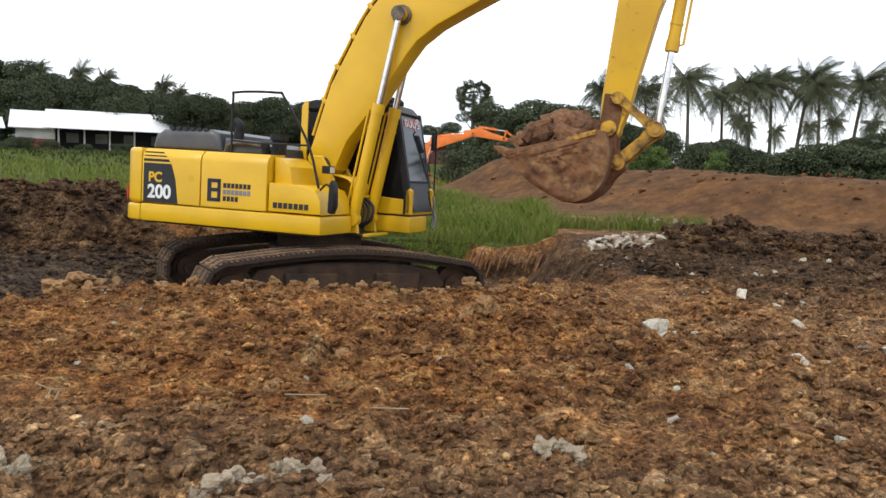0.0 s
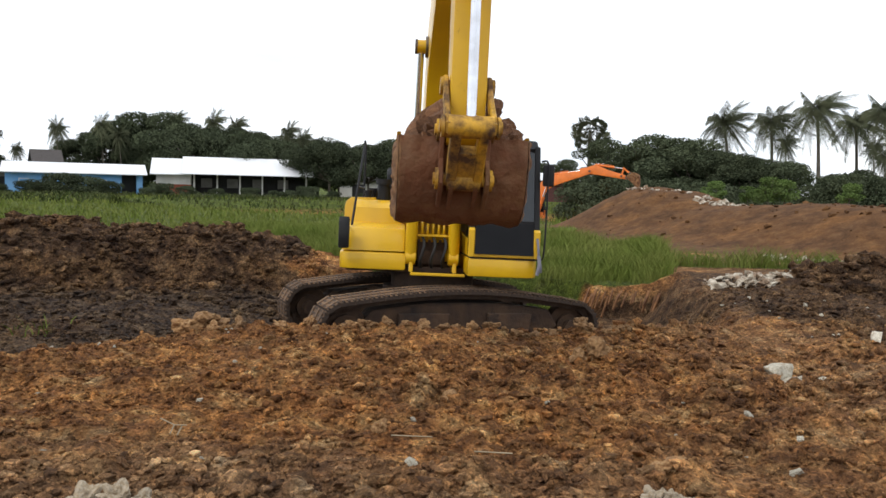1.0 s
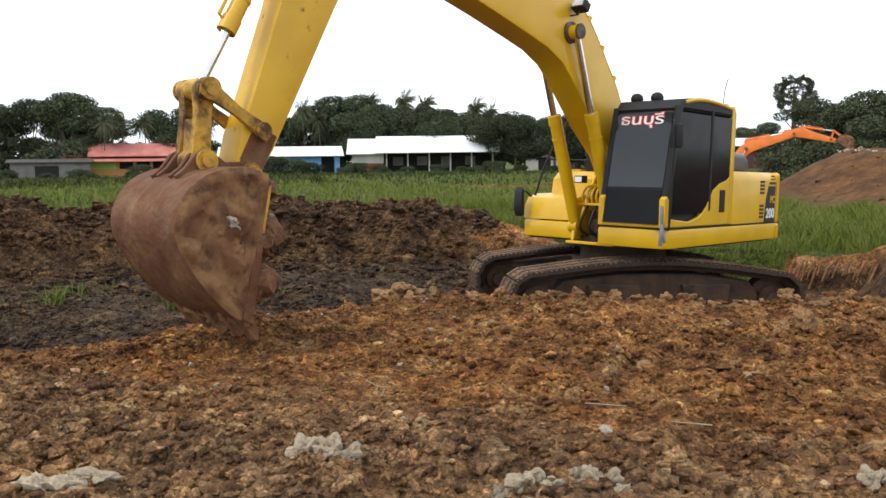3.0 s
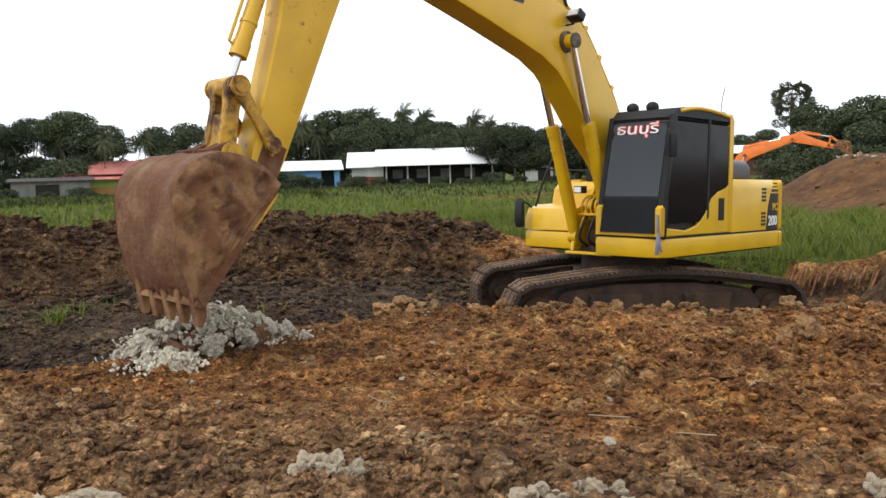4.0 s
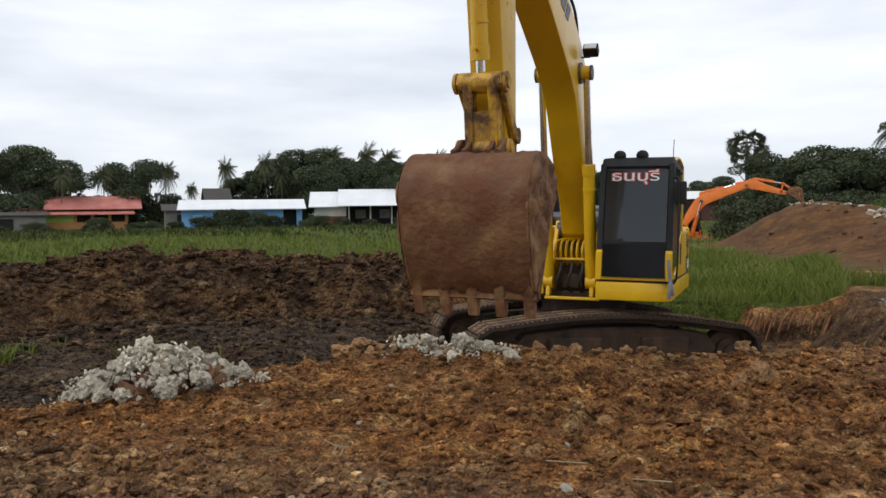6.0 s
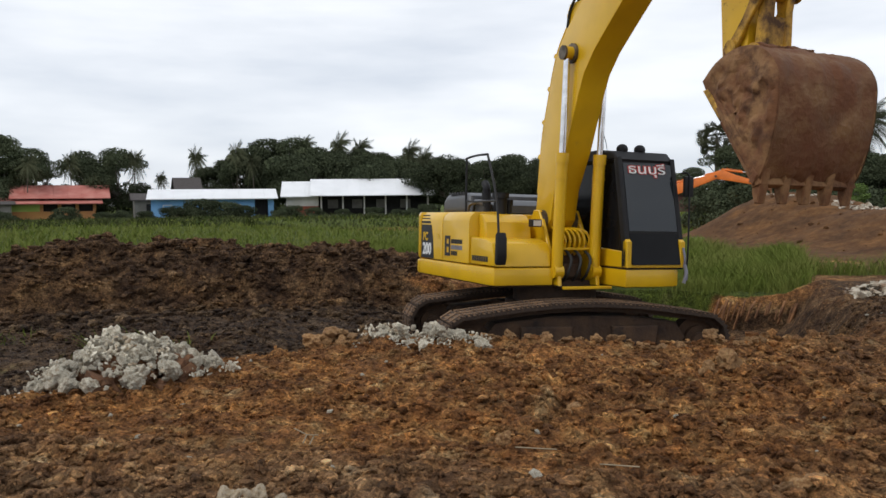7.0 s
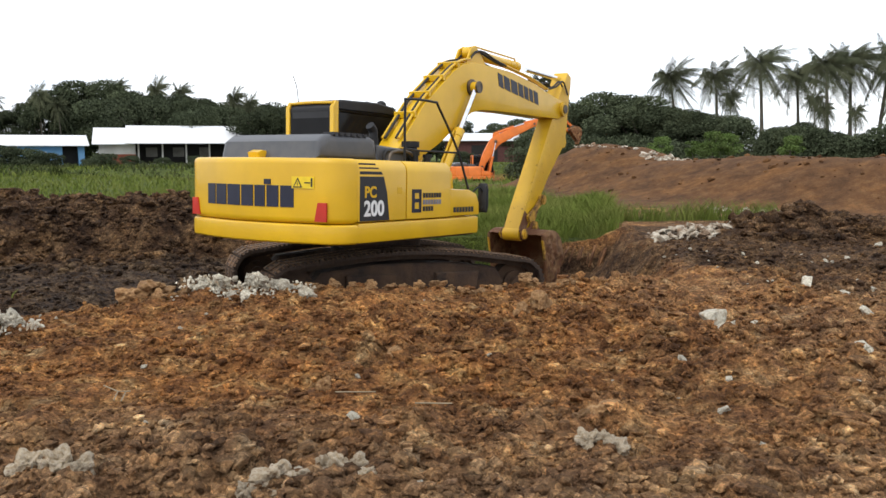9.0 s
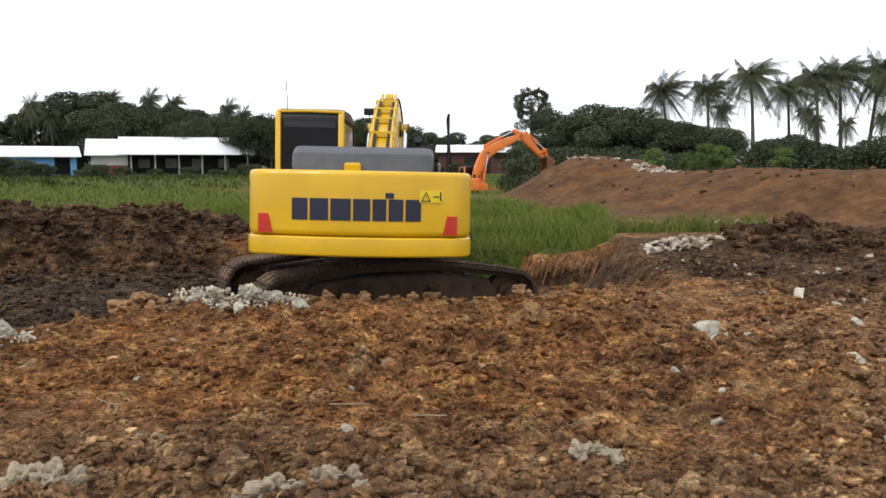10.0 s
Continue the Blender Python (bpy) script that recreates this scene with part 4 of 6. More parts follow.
def build_house(parent, paint, detail=True):
    bm = B()
    box(bm, -2.1, 0.62, -1.28, 1.28, 1.08, 1.16)
    box(bm, 0.62, 1.15, 0.44, 1.30, 1.10, 1.16)
    rod(bm, (0, 0, 0.80), (0, 0, 1.10), 0.62, 32)
    rod(bm, (0, 0, 0.72), (0, 0, 0.84), 0.74, 32)
    house = finish("house", bm, TRACK_FRAME, parent, "slewing upper body with cab and engine covers")
    bm = B()
    prism(bm, rounded_tail(), 1.345, 2.13, 0.075, 4, axis="z")
    cw = part("counterweight", bm, paint, house, "smooth yellow cast counterweight")
    bm = B()
    prism(bm, rounded_tail(grow=0.012), 1.10, 1.338, 0.045, 3, axis="z")
    part("counterweight_lip", bm, paint, house)
    bm = B()
    box(bm, -2.13, -0.12, -1.22, 1.20, 1.2, 2.10, 0.03)
    box(bm, -0.6, 1.0, 0.44, 1.30, 1.16, 1.40)
    part("engine_bay", bm, paint, house)
    # right-hand doors and skirts
    for x0, x1 in ((-2.130, -1.168), (-1.148, -0.122)):
        bm = B()
        prism(bm, [(-1.365, 1.372), (-1.365, 1.98), (-1.345, 2.06), (-1.27, 2.125), (-0.9, 2.135), (-0.9, 1.372)], x0, x1, 0.012, 2)
        for v in bm.verts:
            v.co = Vector((v.co.y, v.co.x, v.co.z))
        part("engine_door", bm, paint, house)
    bm = B()
    prism(bm, [(-2.132, -1.375), (0.58, -1.375), (0.68, -1.33), (0.71, -1.22), (0.71, -0.44), (-2.132, -0.44)], 1.105, 1.352, 0.03, 2, axis="z")
    part("skirt", bm, paint, house)
    bm = B()
    prism(bm, [(-0.10, 1.372), (-0.10, 1.76), (0.42, 1.745), (0.60, 1.69), (0.68, 1.55), (0.69, 1.372)], -1.35, -0.45, 0.035, 2)
    part("tool_box", bm, paint, house)
    bm = B()
    prism(bm, [(-0.10, 1.74), (-0.10, 2.10), (0.02, 2.08), (0.14, 1.98), (0.18, 1.74)], -1.22, -0.50, 0.03, 2)
    part("tank_cover", bm, paint, house)
    # left-hand body
    bm = B()
    prism(bm, [(1.365, 1.372), (1.365, 1.98), (1.345, 2.06), (1.27, 2.125), (0.9, 2.135), (0.9, 1.372)], -2.132, -0.60, 0.012, 2)
    for v in bm.verts:
        v.co = Vector((v.co.y, v.co.x, v.co.z))
    part("engine_door", bm, paint, house)
    bm = B()
    prism(bm, [(-2.132, 1.375), (1.06, 1.375), (1.20, 1.32), (1.25, 1.20), (1.27, 0.95), (1.27, 0.40), (-2.132, 0.40)], 1.105, 1.352, 0.03, 2, axis="z")
    part("skirt", bm, paint, house)
    bm = B()
    box(bm, -2.12, 1.24, 0.42, 1.368, 1.352, 1.374)
    part("skirt_seam", bm, BLACK, house)
    # engine hood
    bm = B()
    prism(bm, [(-2.36, 2.12), (-2.30, 2.34), (-2.16, 2.43), (-1.36, 2.45), (-1.22, 2.40), (-1.16, 2.12)], -0.90, 0.84, 0.10, 4)
    hood = part("engine_hood", bm, GREY_HOOD, house, "charcoal engine hood")
    if detail:
        for i in range(6):
            bm = B()
            x = -2.05 + i * 0.115
            box(bm, x, x + 0.075, -0.90, -0.72, 2.425, 2.462)
            part("hood_slot", bm, DECAL_BLACK, hood)
    bm = B()
    prism(bm, [(-1.155, 2.12), (-1.14, 2.34), (-0.62, 2.31), (-0.50, 2.24), (-0.47, 2.12)], -0.86, 0.30, 0.05, 3)
    part("engine_deck", bm, GREY_HOOD, house)
    if detail:
        for x, y, h in ((-0.42, -0.95, 0.16), (-0.34, -0.62, 0.20), (-0.22, -1.02, 0.12)):
            bm = B()
            rod(bm, (x, y, 2.09), (x, y, 2.12 + h * 0.6), 0.05, 12)
            rod(bm, (x, y, 2.12 + h * 0.6), (x, y, 2.12 + h), 0.065, 12)
            part("filler_cap", bm, BLACK, house)
        for k in range(3):
            bm = B()
            y = -0.98 + 0.09 * k
            tube(bm, arc_points([(-1.05, y, 2.12), (-0.98, y, 2.24 + 0.02 * k), (-0.70, y, 2.27), (-0.46, y + 0.04, 2.22), (-0.40, y + 0.05, 2.12)], 5), 0.022, 8)
            part("engine_hose", bm, RUBBER if k else STEEL, house)
    bm = B()
    rod(bm, (-1.02, -0.68, 2.10), (-1.02, -0.68, 2.44), 0.075)
    tube(bm, arc_points([(-1.02, -0.68, 2.42), (-1.02, -0.68, 2.53), (-1.09, -0.68, 2.60)], 4), 0.062, 12)
    part("exhaust_pipe", bm, BLACK, house)
    bm = B()
    rod(bm, (-0.30, -0.78, 2.08), (-0.30, -0.78, 2.34), 0.10)
    rod(bm, (-0.30, -0.78, 2.34), (-0.30, -0.78, 2.42), 0.13)
    part("air_intake", bm, BLACK, house)
    # ---- cab ----
    side = [(-0.58, 1.40), (-0.60, 2.92), (-0.52, 3.02), (0.45, 3.05), (0.86, 3.0), (0.96, 2.92), (1.22, 1.62), (1.24, 1.40)]
    # A solid black block stands for the unlit inside of the cab.
    bm = B()
    prism(bm, side, 0.47, 1.29, 0.04, 2)
    part("cab_core", bm, DECAL_BLACK, house, "solid black block painting the cab's inner shade behind tinted windows")
    bm = B()
    prism(bm, [(-0.60, 2.90), (-0.54, 3.01), (-0.40, 3.045), (0.45, 3.065), (0.86, 3.02), (0.99, 2.90), (0.97, 2.86), (-0.60, 2.86)], 0.40, 1.36, 0.05, 3)
    part("cab_roof", bm, BLACK, house)
    bm = B()
    tube(bm, arc_points([(-0.50, 1.355, 2.98), (0.0, 1.36, 3.03), (0.45, 1.36, 3.035), (0.82, 1.34, 2.98)], 4), 0.028)
    tube(bm, [(-0.58, 0.44, 2.99), (-0.58, 0.90, 3.0), (-0.58, 1.32, 2.99)], 0.022)
    part("roof_trim", bm, paint, house)
    for y0, y1 in ((0.395, 0.475), (1.295, 1.375)):
        bm = B()
        prism(bm, [(-0.615, 1.38), (-0.62, 2.93), (-0.56, 3.02), (-0.50, 3.02), (-0.50, 1.38)], y0, y1, 0.02, 2)
        part("rear_post", bm, paint, house)
        bm = B()
        prism(bm, [(1.27, 1.38), (1.27, 1.62), (0.995, 2.93), (0.90, 2.93), (1.15, 1.62), (1.15, 1.38)], y0, y1, 0.02, 2)
        part("front_post", bm, BLACK, house)
        bm = B()
        prism(bm, [(1.285, 1.38), (1.285, 1.74), (1.23, 1.78), (1.18, 1.74), (1.18, 1.38)], y0 - 0.004 if y0 > 1 else y0, y1 + 0.004, 0.012, 1)
        part("post_foot", bm, paint, house)
    bm = B()
    prism(bm, [(0.10, 1.55), (0.10, 2.93), (0.04, 2.93), (0.04, 1.60)], 1.30, 1.372, 0.01, 1)
    part("door_post", bm, BLACK, house)
    # panes
    def front_x(z):
        return 1.262 - (z - 1.62) * 0.205
    for z0, z1 in ((1.42, 1.855), (1.885, 2.84)):
        bm = B()
        prism(bm, [(front_x(z0), z0), (front_x(z1), z1), (front_x(z1) - 0.012, z1), (front_x(z0) - 0.012, z0)], 0.482, 1.290)
        part("windscreen_pane", bm, GLASS if z0 > 1.6 else SIDE_GLASS, house, "dark tinted windscreen glass")
    bm = B()
    box(bm, 1.185, 1.215, 0.475, 1.295, 1.852, 1.888)
    part("windscreen_bar", bm, BLACK, house)
    for x0, x1 in ((-0.50, 0.035), (0.105, 0.94)):
        bm = B()
        prism(bm, [(x0, 1.55), (x0, 2.85), (min(x1, 0.97), 2.85), (x1 + (0.20 if x1 > 0.5 else 0), 1.55)], 1.352, 1.360)
        part("side_pane", bm, SIDE_GLASS, house)
    bm = B()
    prism(bm, [(-0.50, 1.45), (-0.50, 2.85), (0.93, 2.85), (1.16, 1.75), (1.16, 1.45)], 0.412, 0.420)
    part("side_pane", bm, SIDE_GLASS, house)
    bm = B()
    box(bm, -0.598, -0.588, 0.48, 1.29, 2.15, 2.86)
    part("rear_pane", bm, SIDE_GLASS, house)
    bm = B()
    prism(bm, [(1.25, 1.376), (1.25, 1.50), (0.62, 1.44), (0.34, 1.50), (0.14, 1.66), (-0.02, 1.86), (-0.20, 1.95), (-0.42, 2.0), (-0.60, 2.12), (-0.60, 1.376)], 1.30, 1.366, 0.012, 1)
    part("door_skirt", bm, paint, house)
    bm = B()
    prism(bm, [(1.24, 1.376), (1.24, 1.60), (-0.58, 1.72), (-0.58, 1.376)], 0.402, 0.47, 0.012, 1)
    part("cab_base", bm, paint, house)
    bm = B()
    box(bm, 1.20, 1.278, 0.47, 1.30, 1.376, 1.425, 0.01, 1)
    part("cab_sill", bm, paint, house)
    bm = B()
    box(bm, -0.38, -0.22, 1.36, 1.374, 1.55, 1.86, 0.006, 1)
    part("air_grille", bm, BLACK, house)
    if not detail:
        return house
    # sun-strip lettering on the windscreen
    for bold, mat, off in ((0.055, RED_DECAL, 0.004), (0.006, WHITE, 0.010)):
        lettering("ธนบุรี", 0.265, mat, house, pose(front_x(2.70) + off, 0.865, 2.70, 78.4, 0, 90) @ Matrix.Diagonal((1.08, 0.72, 1, 1)), "sun_strip_lettering", 0.002, bold)
    # roof lamps
    for y in (0.62, 0.92):
        bm = B()
        bmesh.ops.create_uvsphere(bm, u_segments=14, v_segments=8, radius=0.085, matrix=pose(0.78, y, 3.06))
        for v in bm.verts:
            v.co.z = 3.04 + max(v.co.z - 3.04, -0.02) * 0.9
        rl = part("roof_lamp", bm, BLACK, house)
    bm = B()
    tube(bm, arc_points([(-0.50, 1.22, 3.02), (-0.54, 1.22, 3.25), (-0.62, 1.22, 3.42)], 4), 0.006, 5)
    part("antenna", bm, BLACK, house)
    # handrails and mirrors
    bm = B()
    tube(bm, arc_points([(-0.86, -1.10, 2.10), (-0.86, -1.10, 2.86), (-0.80, -1.10, 2.96), (-0.18, -1.10, 2.97), (-0.06, -1.10, 2.90), (0.36, -1.16, 2.30), (0.58, -1.22, 1.72)], 5), 0.018)
    tube(bm, [(-0.86, -1.10, 2.30), (-0.5, -1.10, 2.28), (0.36, -1.16, 2.28)], 0.014)
    part("handrail", bm, BLACK, house)
    bm = B()
    tube(bm, arc_points([(0.62, -1.26, 1.70), (0.74, -1.30, 1.78), (0.84, -1.32, 1.66), (0.80, -1.32, 1.46)], 5), 0.014)
    part("mirror_bracket", bm, BLACK, house)
    bm = B()
    prism(bm, [(0.80, 1.42), (0.85, 1.40), (0.89, 1.50), (0.88, 1.76), (0.84, 1.84), (0.81, 1.80)], -1.39, -1.24, 0.02, 2)
    part("mirror", bm, BLACK, house)
    bm = B()
    tube(bm, arc_points([(1.16, 1.37, 2.72), (1.24, 1.44, 2.70), (1.25, 1.45, 2.4), (1.26, 1.44, 1.5), (1.24, 1.40, 1.35)], 4), 0.013)
    part("grab_rail", bm, BLACK, house)
    bm = B()
    box(bm, 1.18, 1.24, 1.38, 1.54, 2.38, 2.68, 0.03)
    part("mirror", bm, BLACK, house)
    bm = B()
    tube(bm, arc_points([(1.29, 1.335, 1.66), (1.315, 1.35, 1.52), (1.30, 1.36, 1.40)], 4), 0.018)
    tube(bm, arc_points([(1.30, 1.36, 1.42), (1.33, 1.37, 1.30), (1.31, 1.345, 1.16)], 4), 0.026)
    tube(bm, arc_points([(1.30, 1.36, 1.42), (1.31, 1.39, 1.28), (1.29, 1.40, 1.20)], 4), 0.020)
    part("rag", bm, DECAL_GREY, house, "grey rag tied to the cab corner")
    # boom well: brackets, valve block, hoses, lamp
    for y in (-0.36, 0.26):
        bm = B()
        prism(bm, [(-0.25, 1.1), (0.80, 1.1), (0.76, 1.34), (0.58, 1.44), (0.32, 1.95), (0.18, 2.17), (0.02, 2.17), (-0.12, 1.95)], y - 0.03, y + 0.03, 0.012, 1)
        part("boom_bracket", bm, paint, house)
    bm = B()
    box(bm, 0.30, 0.52, -0.26, 0.14, 1.12, 1.55, 0.02)
    box(bm, 0.52, 0.60, -0.20, 0.10, 1.2, 1.4, 0.02)
    part("valve_block", bm, TRACK_FRAME, house)
    for i in range(7):
        bm = B()
        y = -0.29 + i * 0.078
        tube(bm, arc_points([(0.46, y, 1.50), (0.60, y, 1.60), (0.66, y, 1.74), (0.56, y, 1.86), (0.36, y * 0.8, 1.90), (0.12, y * 0.6, 1.92)], 5), 0.019)
        part("bent_pipe", bm, paint, house)
        if i % 2:
            bm = B()
            tube(bm, arc_points([(0.62, y, 1.62), (0.78, y + 0.03, 1.48), (0.78, y - 0.02, 1.28), (0.62, y, 1.16)], 5), 0.021)
            part("hose", bm, RUBBER, house)
    bm = B()
    box(bm, 0.62, 0.70, -0.33, 0.22, 1.60, 1.635, 0.008, 1)
    part("pipe_clamp", bm, paint, house)
    bm = B()
    box(bm, 0.86, 0.94, -0.37, 0.40, 1.06, 1.10, 0.008, 1)
    part("deck_edge", bm, paint, house)
    bm = B()
    box(bm, 0.05, 0.92, -0.33, 0.23, 1.06, 1.085, 0.006, 1)
    part("well_floor", bm, TRACK_FRAME, house)
    # louvres: front box, and behind the door
    for x, z0, n in ((-1.62, 1.80, 4), (-1.62, 1.44, 4)):
        for k in range(n):
            bm = B()
            box(bm, x - 0.07, x + 0.07, 1.362, 1.372, z0 + 0.055 * k, z0 + 0.055 * k + 0.034)
            part("louvre", bm, DECAL_BLACK, house)
    bm = B()
    box(bm, 0.30, 0.42, -0.62, -0.46, 1.92, 2.03, 0.012)
    fl = part("work_lamp", bm, BLACK, house)
    bm = B()
    box(bm, 0.418, 0.432, -0.60, -0.48, 1.935, 2.015)
    part("lens", bm, LAMP, fl)
    # rear lifting cap and camera hood
    bm = B()
    prism(bm, [(-2.46, 2.12), (-2.48, 2.20), (-2.40, 2.23), (-2.26, 2.22), (-2.22, 2.12)], -0.02, 0.18, 0.025, 2)
    part("rear_lamp_hood", bm, paint, house)
    # right-hand model plate
    for sgn, x_lo, x_hi in ((-1, -2.10, -1.52), (1, -2.10, -1.72)):
        y = sgn * 1.366
        bm = B()
        prism(bm, [(x_lo, 1.375), (x_lo, 1.92), (x_hi - 0.12, 1.92), (x_hi - 0.05, 1.72), (x_hi, 1.375)], y - 0.003, y + 0.003)
        part("model_plate", bm, DECAL_BLACK, house)
        for k in range(3):
            bm = B()
            z = 1.945 + k * 0.05
            prism(bm, [(x_lo, z), (x_lo, z + 0.036), (x_hi - 0.17 - 0.05 * k, z + 0.036), (x_hi - 0.14 - 0.05 * k, z)], y - 0.003 + 0.012 * k * (-sgn), y + 0.003 + 0.012 * k * (-sgn))
            part("plate_stripe", bm, DECAL_BLACK, house)
        turn = RIGHT_SIDE if sgn < 0 else pose(0, 0, 0, 90, 0, 180)
        cx = (x_lo + x_hi) / 2 - 0.02
        lettering("200", 0.26 if sgn < 0 else 0.2, WHITE, house, pose(cx, y + sgn * 0.004, 1.44) @ turn)
        lettering("PC", 0.19 if sgn < 0 else 0.15, paint, house, pose(cx - 0.07, y + sgn * 0.004, 1.665) @ turn)
    # dealer's mark and maker's marks as plain blocks
    def blocks(items, mat, y=-1.368):
        for x0, x1, z0, z1 in items:
            bm = B()
            box(bm, x0, x1, y - 0.003, y + 0.003, z0, z1)
            part("mark_block", bm, mat, house)
    blocks([(-1.04, -0.98, 1.45, 1.76), (-0.98, -0.84, 1.45, 1.50), (-0.98, -0.84, 1.585, 1.635), (-0.98, -0.84, 1.71, 1.76), (-0.88, -0.83, 1.45, 1.76)], DECAL)
    for z, w, mat in ((1.645, 0.44, DECAL_BLACK), (1.555, 0.44, DECAL_GREY), (1.465, 0.28, DECAL_BLACK)):
        n = round(w / 0.066)
        blocks([(-0.79 + i * 0.063, -0.79 + i * 0.063 + 0.047, z, z + 0.065) for i in range(n)], mat)
    blocks([(-0.02 + i * 0.078, -0.02 + i * 0.078 + 0.060, 1.425, 1.50) for i in range(7)], DECAL_BLACK, -1.352)
    for x0, z0 in ((-1.36, 1.70),):
        bm = B()
        box(bm, x0, x0 + 0.10, -1.3665, -1.362, z0, z0 + 0.09, 0.004, 1)
        part("door_latch", bm, paint, house)
    # rear marks, reflectors and warning label
    def rear_x(y):
        return -2.703 + 0.18 * (abs(y) / 1.03) ** 2
    y = 0.78
    for w in (0.22, 0.25, 0.27, 0.23, 0.19, 0.20, 0.21):
        bm = B()
        xa, xb = rear_x(y), rear_x(y - w + 0.028)
        prism(bm, [(xa - 0.004, y), (xa + 0.01, y), (xb + 0.01, y - w + 0.028), (xb - 0.004, y - w + 0.028)], 1.535, 1.795, axis="z")
        part("mark_block", bm, DECAL, house)
        y -= w
    for s in (-1, 1):
        bm = B()
        ya, yb = s * 1.20, s * 1.03
        pts = [(ya, 1.375), (yb, 1.375), (yb + s * 0.05, 1.60), (ya, 1.60)]
        vs = []
        for off in (0.004, -0.02):
            vs.append([bm.verts.new((-2.53 + 0.35 * max(abs(p) - 1.03, 0) ** 2 * 1.6 - off, p, z)) for p, z in pts])
        bm.faces.new(vs[0])
        bm.faces.new(vs[1][::-1])
        for i in range(4):
            bm.faces.new((vs[0][i], vs[0][(i + 1) % 4], vs[1][(i + 1) % 4], vs[1][i]))
        part("reflector", bm, RED_DECAL, house)
    bm = B()
    xa, xb = rear_x(0.34), rear_x(0.44)
    prism(bm, [(xa - 0.004, -0.34), (xa + 0.01, -0.34), (xb + 0.01, -0.44), (xb - 0.004, -0.44)], 1.805, 1.87, axis="z")
    part("mark_block", bm, DECAL, house)

    def on_rear(pts, off, mat, name):
        bm = B()
        vs = [[bm.verts.new((rear_x(y) - o, y, z)) for y, z in pts] for o in (off, off - 0.006)]
        n = len(pts)
        bm.faces.new(vs[0])
        bm.faces.new(vs[1][::-1])
        for i in range(n):
            bm.faces.new((vs[0][i], vs[1][i], vs[1][(i + 1) % n], vs[0][(i + 1) % n]))
        bmesh.ops.recalc_face_normals(bm, faces=bm.faces[:])
        part(name, bm, mat, house)
    on_rear([(-0.74, 1.765), (-0.90, 1.765), (-1.02, 1.765), (-1.02, 1.905), (-0.90, 1.905), (-0.74, 1.905)], 0.008, LABEL_YELLOW, "warning_label")
    on_rear([(-0.76, 1.775), (-0.88, 1.775), (-0.82, 1.895)], 0.011, DECAL_BLACK, "warning_triangle")
    on_rear([(-0.782, 1.788), (-0.858, 1.788), (-0.82, 1.866)], 0.014, LABEL_YELLOW, "warning_triangle_field")
    on_rear([(-0.816, 1.80), (-0.824, 1.80), (-0.824, 1.845), (-0.816, 1.845)], 0.017, DECAL_BLACK, "warning_mark")
    on_rear([(-0.985, 1.785), (-1.005, 1.785), (-1.005, 1.89), (-0.985, 1.89)], 0.012, DECAL_BLACK, "pictogram_bar")
    on_rear([(-0.905, 1.825), (-0.975, 1.825), (-0.975, 1.84), (-0.905, 1.84)], 0.012, DECAL_BLACK, "pictogram_bar")
    return house


